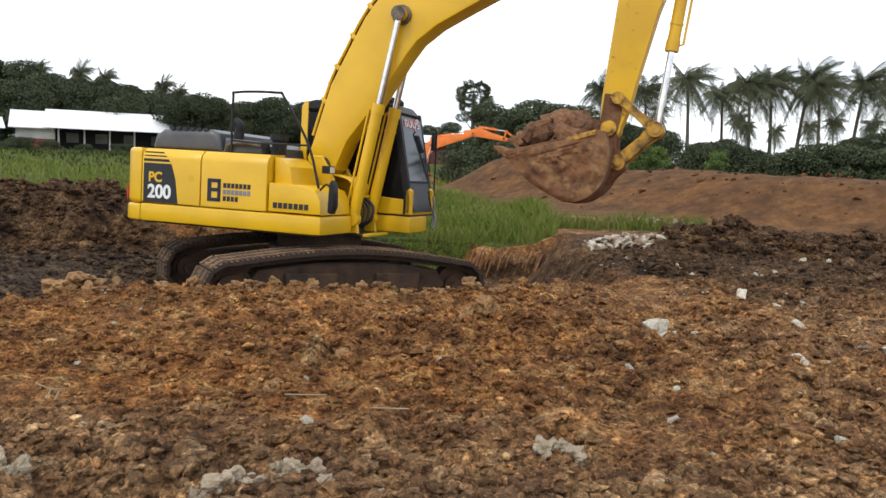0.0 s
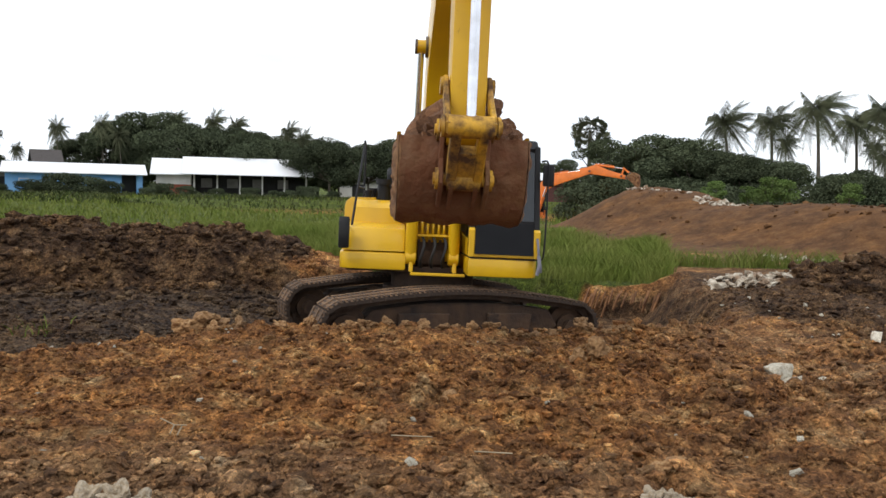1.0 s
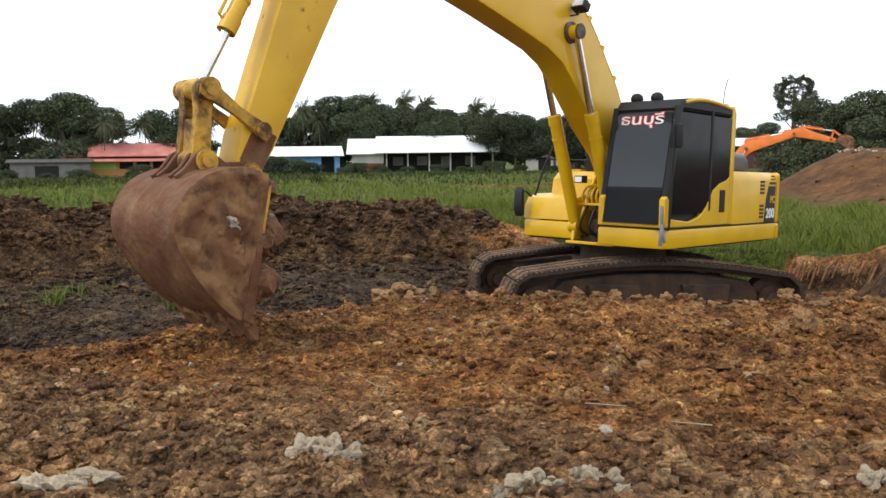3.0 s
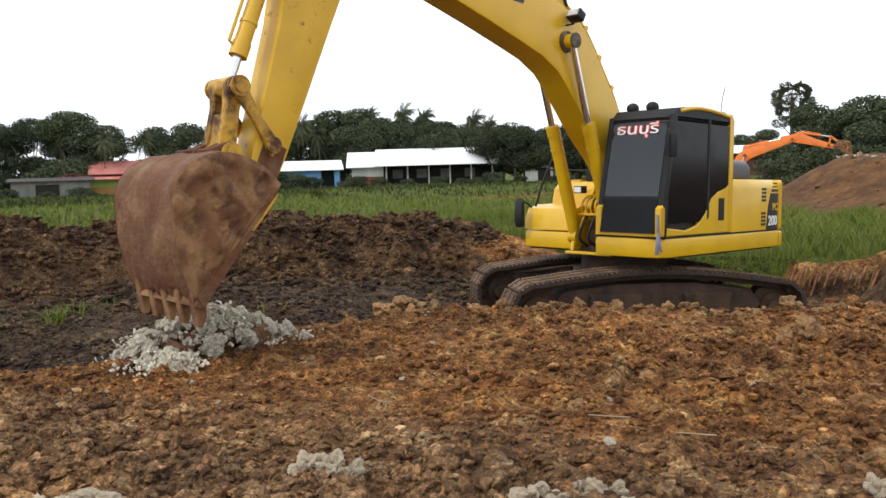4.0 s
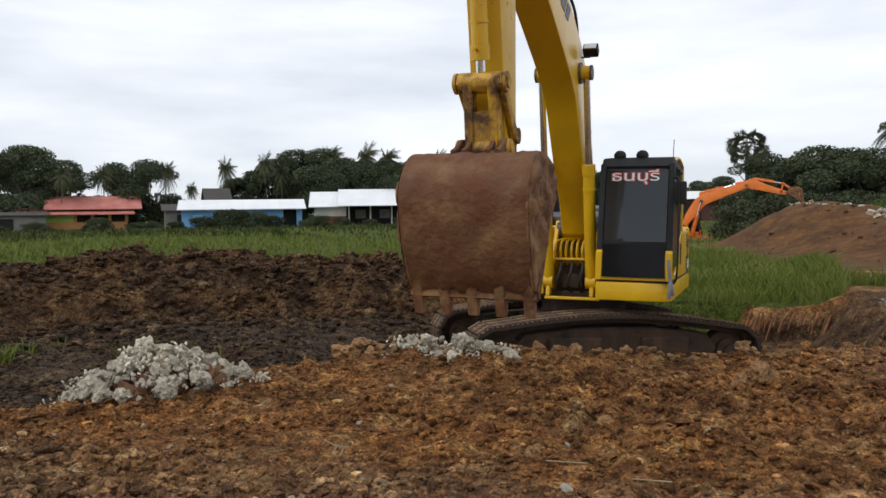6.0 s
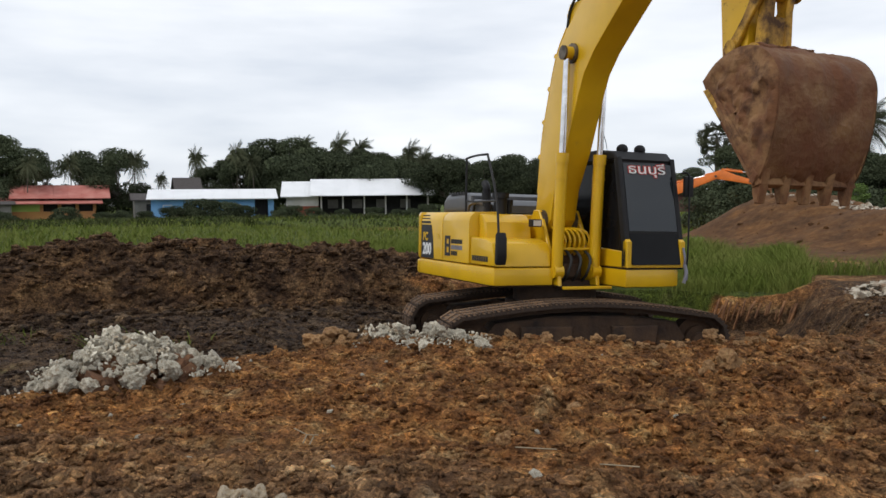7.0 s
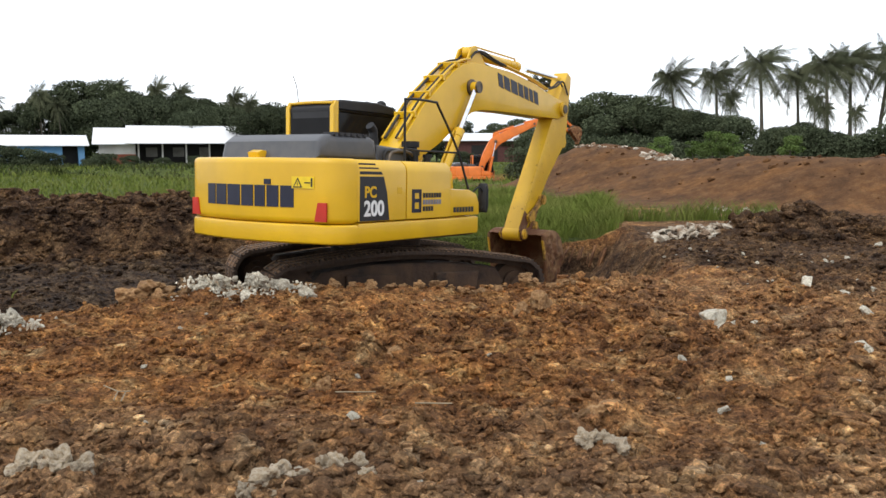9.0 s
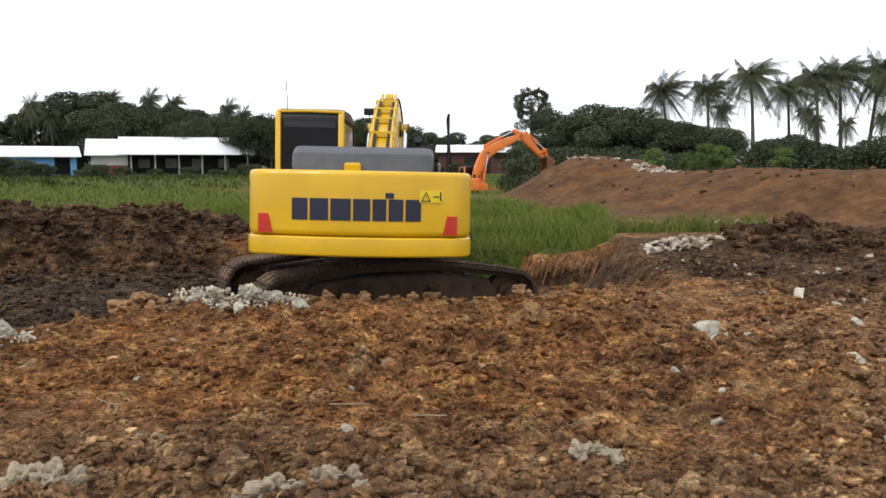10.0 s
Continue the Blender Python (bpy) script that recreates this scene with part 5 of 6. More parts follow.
def build_excavator(name, paint, arm_paint, bucket_paint, bucket_mud, detail=True):
    root = new(name)
    root.empty_display_size = 0.5
    parts = {}
    bm = B()
    prism(bm, [(-0.75, -0.9), (0.75, -0.9), (0.55, 0), (0.75, 0.9), (-0.75, 0.9), (-0.55, 0)], 0.42, 0.74, 0.04, 1, axis="z")
    cb = finish("car_body", bm, TRACK_FRAME, root)
    cb.matrix_local = pose(0, 0, 0, 0, 0, TRACK_TURN)
    for s in (-1, 1):
        build_track(root, s, TRACK, TRACK_FRAME, not detail)
    parts["house"] = [build_house(root, paint, detail)]
    parts["boom"] = [build_boom(root, paint if detail else arm_paint, detail)]
    parts["arm"] = [build_arm(root, arm_paint, detail)]
    parts["bucket"] = [build_bucket(root, bucket_paint, bucket_mud)]
    bm = B()
    for s in (-1, 1):
        prism(bm, [(-0.09, -0.06), (-0.06, 0.08), (0.30, 0.05), (LINK_LEN + 0.06, 0.085), (LINK_LEN + 0.10, 0.0), (LINK_LEN + 0.05, -0.085), (0.30, -0.05)], s * 0.200 - 0.025, s * 0.200 + 0.025, 0.01, 1)
    rod(bm, (LINK_LEN, -0.25, 0), (LINK_LEN, 0.25, 0), 0.062)
    for s in (-1, 1):
        rod(bm, (LINK_LEN, s * 0.228, 0), (LINK_LEN, s * 0.255, 0), 0.098)
        rod(bm, (LINK_LEN, s * 0.255, 0), (LINK_LEN, s * 0.272, 0), 0.06)
    parts["link"] = [finish("tipping_link", bm, LINK_PAINT if arm_paint is YELLOW_ARM else arm_paint, root)]
    bm = B()
    for s in (-1, 1):
        prism(bm, [(-0.08, 0.06), (0.0, 0.10), (0.2, 0.07), (ROD_LEN, 0.09), (ROD_LEN + 0.09, 0), (ROD_LEN, -0.09), (0.2, -0.07), (0.0, -0.10), (-0.08, -0.06)], s * 0.12 - 0.045, s * 0.12 + 0.045, 0.012, 1)
    box(bm, 0.26, ROD_LEN - 0.05, -0.09, 0.09, -0.06, 0.06)
    rod(bm, (ROD_LEN, -0.15, 0), (ROD_LEN, 0.15, 0), 0.105)
    rod(bm, (0, -0.20, 0), (0, 0.20, 0), 0.10)
    parts["bucket_rod"] = [finish("bucket_link", bm, LINK_PAINT if arm_paint is YELLOW_ARM else arm_paint, root)]
    parts["boom_tube"], parts["boom_piston"] = cylinder_pair(root, "boom", 1.66, 0.082, 0.046, paint, (-0.305, 0.305), 1.5)
    parts["arm_tube"], parts["arm_piston"] = cylinder_pair(root, "arm", 1.72, 0.085, 0.050, paint, (0.0,), 1.6)
    parts["bucket_tube"], parts["bucket_piston"] = cylinder_pair(root, "bucket", 1.45, 0.078, 0.044, arm_paint, (0.0,), 1.3)
    return root, parts


excavator, ex_parts = build_excavator("excavator", YELLOW, YELLOW_ARM, BUCKET_PAINT, BUCKET_MUD)
excavator.matrix_world = BASE
tagged(excavator, "large yellow crawler excavator swinging on muddy tracks in a dug pit", "excavator")


# ---- stones, clods and grass ----
def lump_mesh(name, seed, mat, subdiv=2, flat=0.75, rough=0.30):
    rnd = random.Random(seed)
    bm = B()
    bmesh.ops.create_icosphere(bm, subdivisions=subdiv, radius=0.5)
    off = Vector((rnd.uniform(-9, 9), rnd.uniform(-9, 9), rnd.uniform(-9, 9)))
    for v in bm.verts:
        n = v.co.normalized()
        k = 1 + rough * noise.noise(n * 1.3 + off) * 1.6 + rough * 0.8 * noise.noise(n * 3.1 + off) + rough * 0.3 * noise.noise(n * 7 + off)
        v.co = Vector((v.co.x * k * rnd.uniform(0.97, 1.03), v.co.y * k, v.co.z * k * flat))
    me = bpy.data.meshes.new(name)
    bm.to_mesh(me)
    bm.free()
    me.materials.append(mat)
    return me


def rock_mesh(name, seed, mat, flat=0.7):
    """Broken stone: the hull of a few points, its faces split and roughened."""
    rnd = random.Random(seed)
    bm = B()
    for i in range(13):
        d = Vector((rnd.gauss(0, 1), rnd.gauss(0, 1), rnd.gauss(0, 1))).normalized() * rnd.uniform(0.38, 0.56)
        bm.verts.new((d.x * 1.15, d.y, d.z * flat))
    got = bmesh.ops.convex_hull(bm, input=bm.verts[:])
    bmesh.ops.delete(bm, geom=[e for e in set(got["geom_interior"] + got["geom_unused"]) if isinstance(e, bmesh.types.BMVert)], context="VERTS")
    bmesh.ops.subdivide_edges(bm, edges=bm.edges[:], cuts=2, use_grid_fill=True)
    off = Vector((rnd.uniform(-9, 9), rnd.uniform(-9, 9), rnd.uniform(-9, 9)))
    for v in bm.verts:
        v.co *= 1 + 0.16 * noise.noise(v.co * 6 + off) + 0.08 * noise.noise(v.co * 14 + off)
    bmesh.ops.triangulate(bm, faces=bm.faces[:])
    me = bpy.data.meshes.new(name)
    bm.to_mesh(me)
    bm.free()
    me.materials.append(mat)
    return me


STAINED = [lump_mesh("stone", 300 + i, ROCK_STAINED, 4, 0.8, 0.55) for i in range(4)]
STONES = [rock_mesh("stone", 100 + i, ROCK, 0.62 + 0.04 * (i % 4)) for i in range(8)]
OCHRE_CLODS = [lump_mesh("clay_clod", 240 + i, CLOD_OCHRE, 3, 0.7, 0.55) for i in range(5)]
RUBBLE_LUMPS = [lump_mesh("rubble_stone", 420 + i, ROCK, 3, 0.72, 0.42) for i in range(6)]
CLODS = [lump_mesh("clay_clod", 200 + i, CLOD, 2, 0.8, 0.40) for i in range(6)]


def stone(x, y, size, label, group, name="stone", z=None, sink=0.3, meshes=STONES):
    ob = new(name, random.choice(meshes))
    s = [size * random.uniform(0.8, 1.25) for _ in range(3)]
    ob.scale = s
    zz = height(x, y) if z is None else z
    ob.matrix_world = pose(x, y, zz + s[2] * (0.36 - sink * 0.36), random.uniform(-25, 25), random.uniform(-25, 25), random.uniform(0, 360)) @ Matrix.Diagonal((*s, 1))
    return tagged(ob, label, "stone", group)


for x, y, s in ((1.94, 7.79, 0.30), (2.03, 7.64, 0.19), (1.84, 7.70, 0.15), (2.08, 7.76, 0.16), (2.91, 6.78, 0.20), (2.95, 6.70, 0.14), (6.6, 13.9, 0.11), (6.2, 14.05, 0.16), (7.2, 12.3, 0.26), (6.9, 12.4, 0.18), (7.45, 12.2, 0.20), (6.9, 12.0, 0.14), (3.9, 7.1, 0.22), (3.4, 9.4, 0.17), (3.9, 9.6, 0.16), (3.55, 8.2, 0.15)):
    stone(x, y, s, "pale grey-white limestone chunk lying on brown clay", "stones on the clay")
for i in range(5):
    a = 0.2 * i
    stone(-0.98 + a * 0.34, 3.80 + random.uniform(-0.10, 0.14) + (i % 2) * 0.1, random.uniform(0.07, 0.15), "pale clay-stained stone lump half sunk in brown soil", "pale lumps in the soil", sink=0.55, meshes=STAINED)
for i in range(4):
    stone(-1.24 + 0.09 * i, 3.60 + random.uniform(-0.08, 0.08), random.uniform(0.09, 0.17), "pale clay-stained stone lump half sunk in brown soil", "pale lumps in the soil", sink=0.55, meshes=STAINED)
for i in range(4):
    stone(-2.42 + 0.10 * i + random.uniform(-0.05, 0.05), 3.66 + random.uniform(-0.10, 0.10), random.uniform(0.08, 0.17), "pale clay-stained stone lump half sunk in brown soil", "pale lumps in the soil", sink=0.55, meshes=STAINED)
for i in range(4):
    stone(-3.55 + 0.09 * i, 2.95 + random.uniform(-0.10, 0.10), random.uniform(0.10, 0.20), "pale clay-stained stone lump half sunk in brown soil", "pale lumps in the soil", sink=0.55, meshes=STAINED)
for i in range(3):
    stone(0.42 + 0.09 * i, 4.35 + random.uniform(-0.05, 0.05), random.uniform(0.09, 0.13), "pale clay-stained stone lump half sunk in brown soil", "pale lumps in the soil", sink=0.55, meshes=STAINED)
for i in range(70):
    x = random.triangular(-0.5, 8, 3.5)
    y = random.uniform(4.6, 13.5)
    stone(x, y, random.choice((0.04, 0.05, 0.06, 0.08, 0.10)), "small white stone scattered on the clay", "small stones on the clay")
for i in range(45):
    stone(random.uniform(-6, 0), random.uniform(3.6, 9), random.choice((0.03, 0.04, 0.05, 0.06)), "small white stone scattered on the clay", "small stones on the clay")


def rubble(spots, label):
    """A spread of broken stones too many to count, as one mesh. spots: x, y, lift, size."""
    V, F, n = [], [], 0
    for x, y, lift, s in spots:
        me = random.choice(STONES)
        m = pose(x, y, height(x, y) + lift + s * 0.12, random.uniform(-40, 40), random.uniform(-40, 40), random.uniform(0, 360)) @ Matrix.Diagonal((s * random.uniform(0.8, 1.3), s * random.uniform(0.7, 1.2), s * random.uniform(0.6, 1.0), 1))
        V += [(m @ v.co)[:] for v in me.vertices]
        F += [tuple(k + n for k in p.vertices) for p in me.polygons]
        n = len(V)
    tagged(raw_mesh("rubble", V, F, RUBBLE), label, "rubble", kind="stuff")


spots = []
for i in range(190):
    a, r = random.uniform(0, 6.28), random.random() ** 0.6
    spots.append((3.3 + 0.78 * r * math.cos(a), 15.5 + 0.55 * r * math.sin(a), 0.22 * (1 - r), random.choice((0.05, 0.07, 0.09, 0.12, 0.16, 0.20))))
for i in range(80):
    spots.append((random.uniform(4.2, 9.0), 16.3 + random.gauss(0, 0.22), 0, random.choice((0.05, 0.07, 0.10, 0.16))))
rubble(spots, "pale broken limestone rubble at the grass edge")
for x, y, s in ((-3.35, 9.1, 0.14), (-3.0, 9.2, 0.12), (-2.6, 9.3, 0.12), (-3.75, 8.85, 0.16), (0.30, 8.1, 0.22), (0.12, 8.0, 0.15), (-1.25, 5.2, 0.11), (0.60, 4.95, 0.15), (0.45, 4.92, 0.12), (-0.9, 6.2, 0.14), (-4.15, 8.75, 0.34), (-4.0, 8.85, 0.22), (-4.3, 8.6, 0.2)):
    tagged(stone(x, y, s, "rough lump of ochre-brown clay on the pit's rim", "large clay clods", "clay_clod", meshes=OCHRE_CLODS), category="clod")
for i in range(60):
    x = random.uniform(-4.4, 0.9)
    y = float(np.interp(x, EDGE_X, EDGE_Y)) - 0.05 - 0.35 * random.random() ** 2
    tagged(stone(x, y, random.choice((0.05, 0.06, 0.08, 0.10, 0.13)), "pale ochre clay lump along the pit's rim", "clay lumps of the rim", "clay_clod", meshes=OCHRE_CLODS), category="clod")


def scatter_clods():
    """Loose crumbs and clods of soil, as one sheet of small lumps."""
    rng = np.random.default_rng(5)
    bm = B()
    bmesh.ops.create_icosphere(bm, subdivisions=1, radius=0.5)
    bm.verts.ensure_lookup_table()
    base = np.array([v.co[:] for v in bm.verts])
    tri = np.array([[v.index for v in f.verts] for f in bm.faces])
    bm.free()
    n = 46000
    y = 2.5 * (15.0 / 2.5) ** rng.random(n)
    x = rng.uniform(-1.22, 0.62, n) * (y + 0.5)
    s = 0.010 + 0.06 * rng.random(n) ** 4.5 + 0.0020 * y
    s *= 0.55 + 1.0 * np.clip(fbm(x, y, 0.8, 15) * 2.5 + 0.5, 0, 1)
    m = 4200
    az = np.radians(rng.uniform(17, 58, m))
    rr = rng.normal(17.0, 1.3, m)
    x = np.concatenate([x, -rr * np.sin(az)])
    y = np.concatenate([y, rr * np.cos(az)])
    s = np.concatenate([s, 0.05 + 0.16 * rng.random(m) ** 3])
    m2 = 1300
    t = rng.random(m2)
    x = np.concatenate([x, 4.2 + 6 * t])
    y = np.concatenate([y, 15.3 + rng.normal(0, 0.55, m2)])
    s = np.concatenate([s, 0.05 + 0.22 * rng.random(m2) ** 2.5])
    m3 = 500
    t, side = rng.random(m3) * 0.72, rng.normal(0, 2.6, m3)
    ex, ey = np.array(EMBANKMENT).T
    seg = np.linspace(0, 1, len(ex))
    x = np.concatenate([x, np.interp(t, seg, ex) + side * 0.8])
    y = np.concatenate([y, np.interp(t, seg, ey) + side * 0.6])
    s = np.concatenate([s, 0.04 + 0.16 * rng.random(m3) ** 4])
    h, mud, turf, bankz, dull, wet = terrain(x, y)
    keep = turf < 0.4
    x, y, s, h, mud, dull, bankz, wet = (q[keep] for q in (x, y, s, h, mud, dull, bankz, wet))
    n = len(x)
    jit = 1 + 0.28 * rng.standard_normal((n, len(base), 1))
    v = base[None] * jit * s[:, None, None] * np.stack([rng.uniform(0.8, 1.5, n), rng.uniform(0.8, 1.5, n), rng.uniform(0.6, 1.0, n)], 1)[:, None, :]
    a = rng.uniform(0, 6.28, n)
    c, sn = np.cos(a)[:, None], np.sin(a)[:, None]
    vx, vy = v[..., 0] * c - v[..., 1] * sn, v[..., 0] * sn + v[..., 1] * c
    V = np.stack([vx + x[:, None], vy + y[:, None], v[..., 2] + (h + s * 0.18)[:, None]], 2).reshape(-1, 3)
    F = (tri[None] + (np.arange(n) * len(base))[:, None, None]).reshape(-1, 3)
    ob = raw_mesh("soil_crumbs", V, F, LOOSE_SOIL)
    for name, val in (("mud", mud), ("turf", 0 * mud), ("bank", bankz), ("dull", dull), ("wet", wet)):
        at = ob.data.attributes.new(name, "FLOAT", "POINT")
        at.data.foreach_set("value", np.repeat(val, len(base)).astype(np.float32))
    tagged(ob, "loose crumbs and clods of churned clay", "soil", kind="stuff")


scatter_clods()


def blades(name, x, y, z, hgt, width, lean, mat, label, rng):
    """Bent grass blades, each two quads, leaning at random."""
    n = len(x)
    a = rng.uniform(0, 6.28, n)
    ca, sa = np.cos(a), np.sin(a)
    d = rng.uniform(0, 6.28, n)
    lx, ly = np.cos(d) * lean * hgt, np.sin(d) * lean * hgt
    rows = []
    for f, w, k in ((0, 1.0, 0.0), (0.55, 0.8, 0.3), (1.0, 0.12, 1.0)):
        for sg in (-1, 1):
            rows.append(np.stack([x + lx * k + sg * ca * width * w * 0.5, y + ly * k + sg * sa * width * w * 0.5, z - 0.03 + hgt * f * (1 - 0.15 * lean * k)], 1))
    V = np.stack(rows, 1).reshape(-1, 3)
    b = (np.arange(n) * 6)[:, None]
    F = np.concatenate([b + np.array([[0, 1, 3, 2]]), b + np.array([[2, 3, 5, 4]])])
    return tagged(raw_mesh(name, V, F, mat), label, "grass", kind="stuff")


def plant_grass():
    rng = np.random.default_rng(8)
    # tall bright grass behind the pit
    n = 110000
    y = rng.uniform(17.1, 29, n)
    x = rng.uniform(-12, 6.5, n)
    h, mud, turf, bankz, dull, wet = terrain(x, y)
    clump = fbm(x, y, 0.7, 90)
    keep = (turf > 0.25 + 0.6 * rng.random(n)) & (clump > -0.22)
    x, y, h, clump = x[keep], y[keep], h[keep], clump[keep]
    hg = (0.20 + 0.30 * rng.random(len(x))) * (1 + 1.3 * clump)
    blades("tall_grass", x, y, h, hg, 0.009 + 0.008 * rng.random(len(x)), 0.5, GRASS, "tall bright green grass along the pit", rng)
    # open field
    n = 46000
    r = 19 * (105 / 19) ** rng.random(n)
    az = np.radians(rng.uniform(-14, 58, n))
    x, y = -r * np.sin(az), r * np.cos(az)
    h, mud, turf, bankz, dull, wet = terrain(x, y)
    keep = turf > 0.45
    x, y, h, r = x[keep], y[keep], h[keep], r[keep]
    hg = (0.14 + 0.26 * rng.random(len(x))) * (1 + 1.2 * fbm(x, y, 0.15, 91))
    blades("field_grass", x, y, h, hg, 0.010 + 0.0011 * r, 0.5, GRASS, "green field grass reaching the houses", rng)
    # darker weeds towards the houses
    n = 12000
    r = rng.uniform(62, 104, n)
    az = np.radians(rng.uniform(2, 56, n))
    x, y = -r * np.sin(az), r * np.cos(az)
    cl = fbm(x, y, 0.12, 92)
    keep = cl > 0.0 - (r - 62) / 42 * 0.25
    x, y, r, cl = x[keep], y[keep], r[keep], cl[keep]
    h = terrain(x, y)[0]
    blades("field_weeds", x, y, h, (0.22 + 0.40 * rng.random(len(x))) * (1 + cl), 0.08 + 0.10 * rng.random(len(x)), 0.6, GRASS_DRY, "dark weeds in front of the houses", rng)
    # thin grass on the pit's far floor
    n = 2600
    r = rng.uniform(9.5, 14.5, n)
    az = np.radians(rng.uniform(33, 56, n))
    x, y = -r * np.sin(az), r * np.cos(az)
    keep = fbm(x, y, 0.9, 93) > 0.16
    x, y = x[keep], y[keep]
    h = terrain(x, y)[0]
    blades("sparse_grass", x, y, h, 0.08 + 0.16 * rng.random(len(x)), 0.014 + 0.008 * rng.random(len(x)), 0.7, GRASS, "sparse trampled grass on dark mud", rng)


plant_grass()


def grass_tuft(x, y, n, hgt):
    rng = np.random.default_rng(int(abs(x) * 100))
    a, r = rng.uniform(0, 6.28, n), 0.16 * rng.random(n)
    ob = blades("grass_tuft", r * np.cos(a), r * np.sin(a), np.zeros(n), hgt * (0.5 + 0.5 * rng.random(n)), np.full(n, 0.018), 0.8, GRASS, "green grass tuft growing from dark mud", rng)
    ob["kind"] = ""
    del ob["kind"]
    ob.matrix_world = pose(x, y, height(x, y))
    ob["category"] = "grass tuft"


grass_tuft(-7.75, 9.0, 70, 0.45)
grass_tuft(-9.6, 8.6, 60, 0.38)


def twig(x, y, pts, label):
    bm = B()
    z = height(x, y) + 0.04
    for line in pts:
        tube(bm, [(x + a, y + b, z + c) for a, b, c in line], 0.0045, 5)
    tagged(finish("twig", bm, BARK_PALE), label, "twig")


BARK_PALE = material("bleached_straw", (0.34, 0.27, 0.17), 0.8)
twig(-2.64, 5.07, [[(-0.13, 0.06, 0.05), (0, 0, 0.03), (0.10, -0.02, 0.04)], [(0.0, 0, 0.03), (0.02, -0.10, 0)], [(0.06, -0.01, 0.03), (0.08, -0.12, 0)]], "forked dry grass stalk lying on clay")
twig(-1.0, 5.05, [[(-0.14, 0, 0.02), (0.0, 0.01, 0.02), (0.13, -0.01, 0.03)]], "dry straw stalk lying on clay")
twig(-0.45, 4.55, [[(-0.10, 0, 0.02), (0.12, 0.01, 0.02)]], "dry straw stalk lying on clay")


def cut_marks():
    """Pale ribs that bucket teeth left down the cut bank."""
    rnd = random.Random(4)
    bm = B()
    x = 0.5
    while x < 2.2:
        w = rnd.uniform(0.025, 0.075)
        top = rnd.uniform(-0.50, -0.31)
        bot = top - rnd.uniform(0.14, 0.46)
        sl = -0.35 * (top - bot) + rnd.uniform(-0.03, 0.03)
        y0 = 16.86 + 0.35 * float(fbm(np.array([x]), np.array([16.9]), 1.3, 9)[0])
        a = [bm.verts.new((x, y0 + 0.10, top)), bm.verts.new((x + w, y0 + 0.10, top)), bm.verts.new((x + w + sl, y0 - 0.06, bot)), bm.verts.new((x + sl, y0 - 0.06, bot))]
        b = [bm.verts.new((x + w / 2, y0 + 0.06, top - 0.03)), bm.verts.new((x + w / 2 + sl, y0 - 0.10, bot + 0.03))]
        bm.faces.new((a[0], b[0], b[1], a[3]))
        bm.faces.new((b[0], a[1], a[2], b[1]))
        bm.faces.new((a[0], a[1], b[0]))
        bm.faces.new((a[3], b[1], a[2]))
        x += w + rnd.uniform(0.0, 0.09)
    tagged(finish("bank_ribs", bm, material("scraped_pale_clay", (0.25, 0.115, 0.043), 0.85, second=(0.12, 0.052, 0.021), scale=5, dirt=(0.10, 0.05, 0.025), dirt_amount=0.3, dirt_scale=4, bump=0.6)), "pale scraped ribs on the cut clay bank", "bank", kind="stuff")


cut_marks()
spots = []
for i in range(70):
    a, r = random.uniform(0, 6.28), random.random() ** 0.7
    spots.append((6.6 + 1.4 * r * math.cos(a), 33.0 + 1.0 * r * math.sin(a), 0, random.uniform(0.10, 0.36)))
for i in range(22):
    spots.append((2.9 + 0.11 * i, 37.0 - 0.13 * i + random.uniform(-0.6, 0.6), 0, random.uniform(0.10, 0.26)))
for i in range(60):
    t = random.random()
    spots.append((5.4 + 3.2 * t, 22.5 - 1.2 * t + random.gauss(0, 0.5), 0, random.uniform(0.07, 0.22)))
rubble(spots, "pale broken rubble on the clay mound")


# ---- far digger, houses and trees ----
def by_bearing(az, r, dz=0.0):
    """A place az degrees left of straight ahead, r metres off."""
    x, y = -r * math.sin(radians(az)), r * math.cos(radians(az))
    return x, y, height(x, y) + dz


digger, dg_parts = build_excavator("far_excavator", ORANGE, ORANGE, BUCKET_MUD, BUCKET_MUD, detail=False)
DIGGER_AT = (-2.6, 67.0)
digger.matrix_world = pose(DIGGER_AT[0], DIGGER_AT[1], height(*DIGGER_AT))
tagged(digger, "orange crawler excavator working beside a clay mound", "excavator")
FAR_SWING = [(0, -8), (5, -8), (8, -8), (8.6, 0), (9.2, 16), (9.6, 24), (10, 30)]
FAR_BOOM = [(0, 33), (2, 32), (5, 34), (8, 35), (8.6, 37), (9.2, 40), (10, 40)]
FAR_ARM = [(0, -8), (2, -10), (5, -14), (8, -8), (8.6, -4), (9.2, -14), (9.6, -24), (10, -38)]
FAR_BUCKET = [(0, 30), (2, 30), (5, 40), (8, 40), (9, 20), (10, -10)]


def far_at_time(t):
    return joints(eased(FAR_SWING, t), eased(FAR_BOOM, t), eased(FAR_ARM, t), eased(FAR_BUCKET, t))


def house_root(name, az, r, turn, label, category="house"):
    x, y, z = by_bearing(az, r)
    ob = new(name)
    ob.matrix_world = pose(x, y, z, 0, 0, turn)
    return tagged(ob, label, category)


def slab(name, parent, mat, x0, x1, y0, y1, z0, z1, bev=0.02):
    bm = B()
    box(bm, x0, x1, y0, y1, z0, z1, bev, 1)
    return part(name, bm, mat, parent)


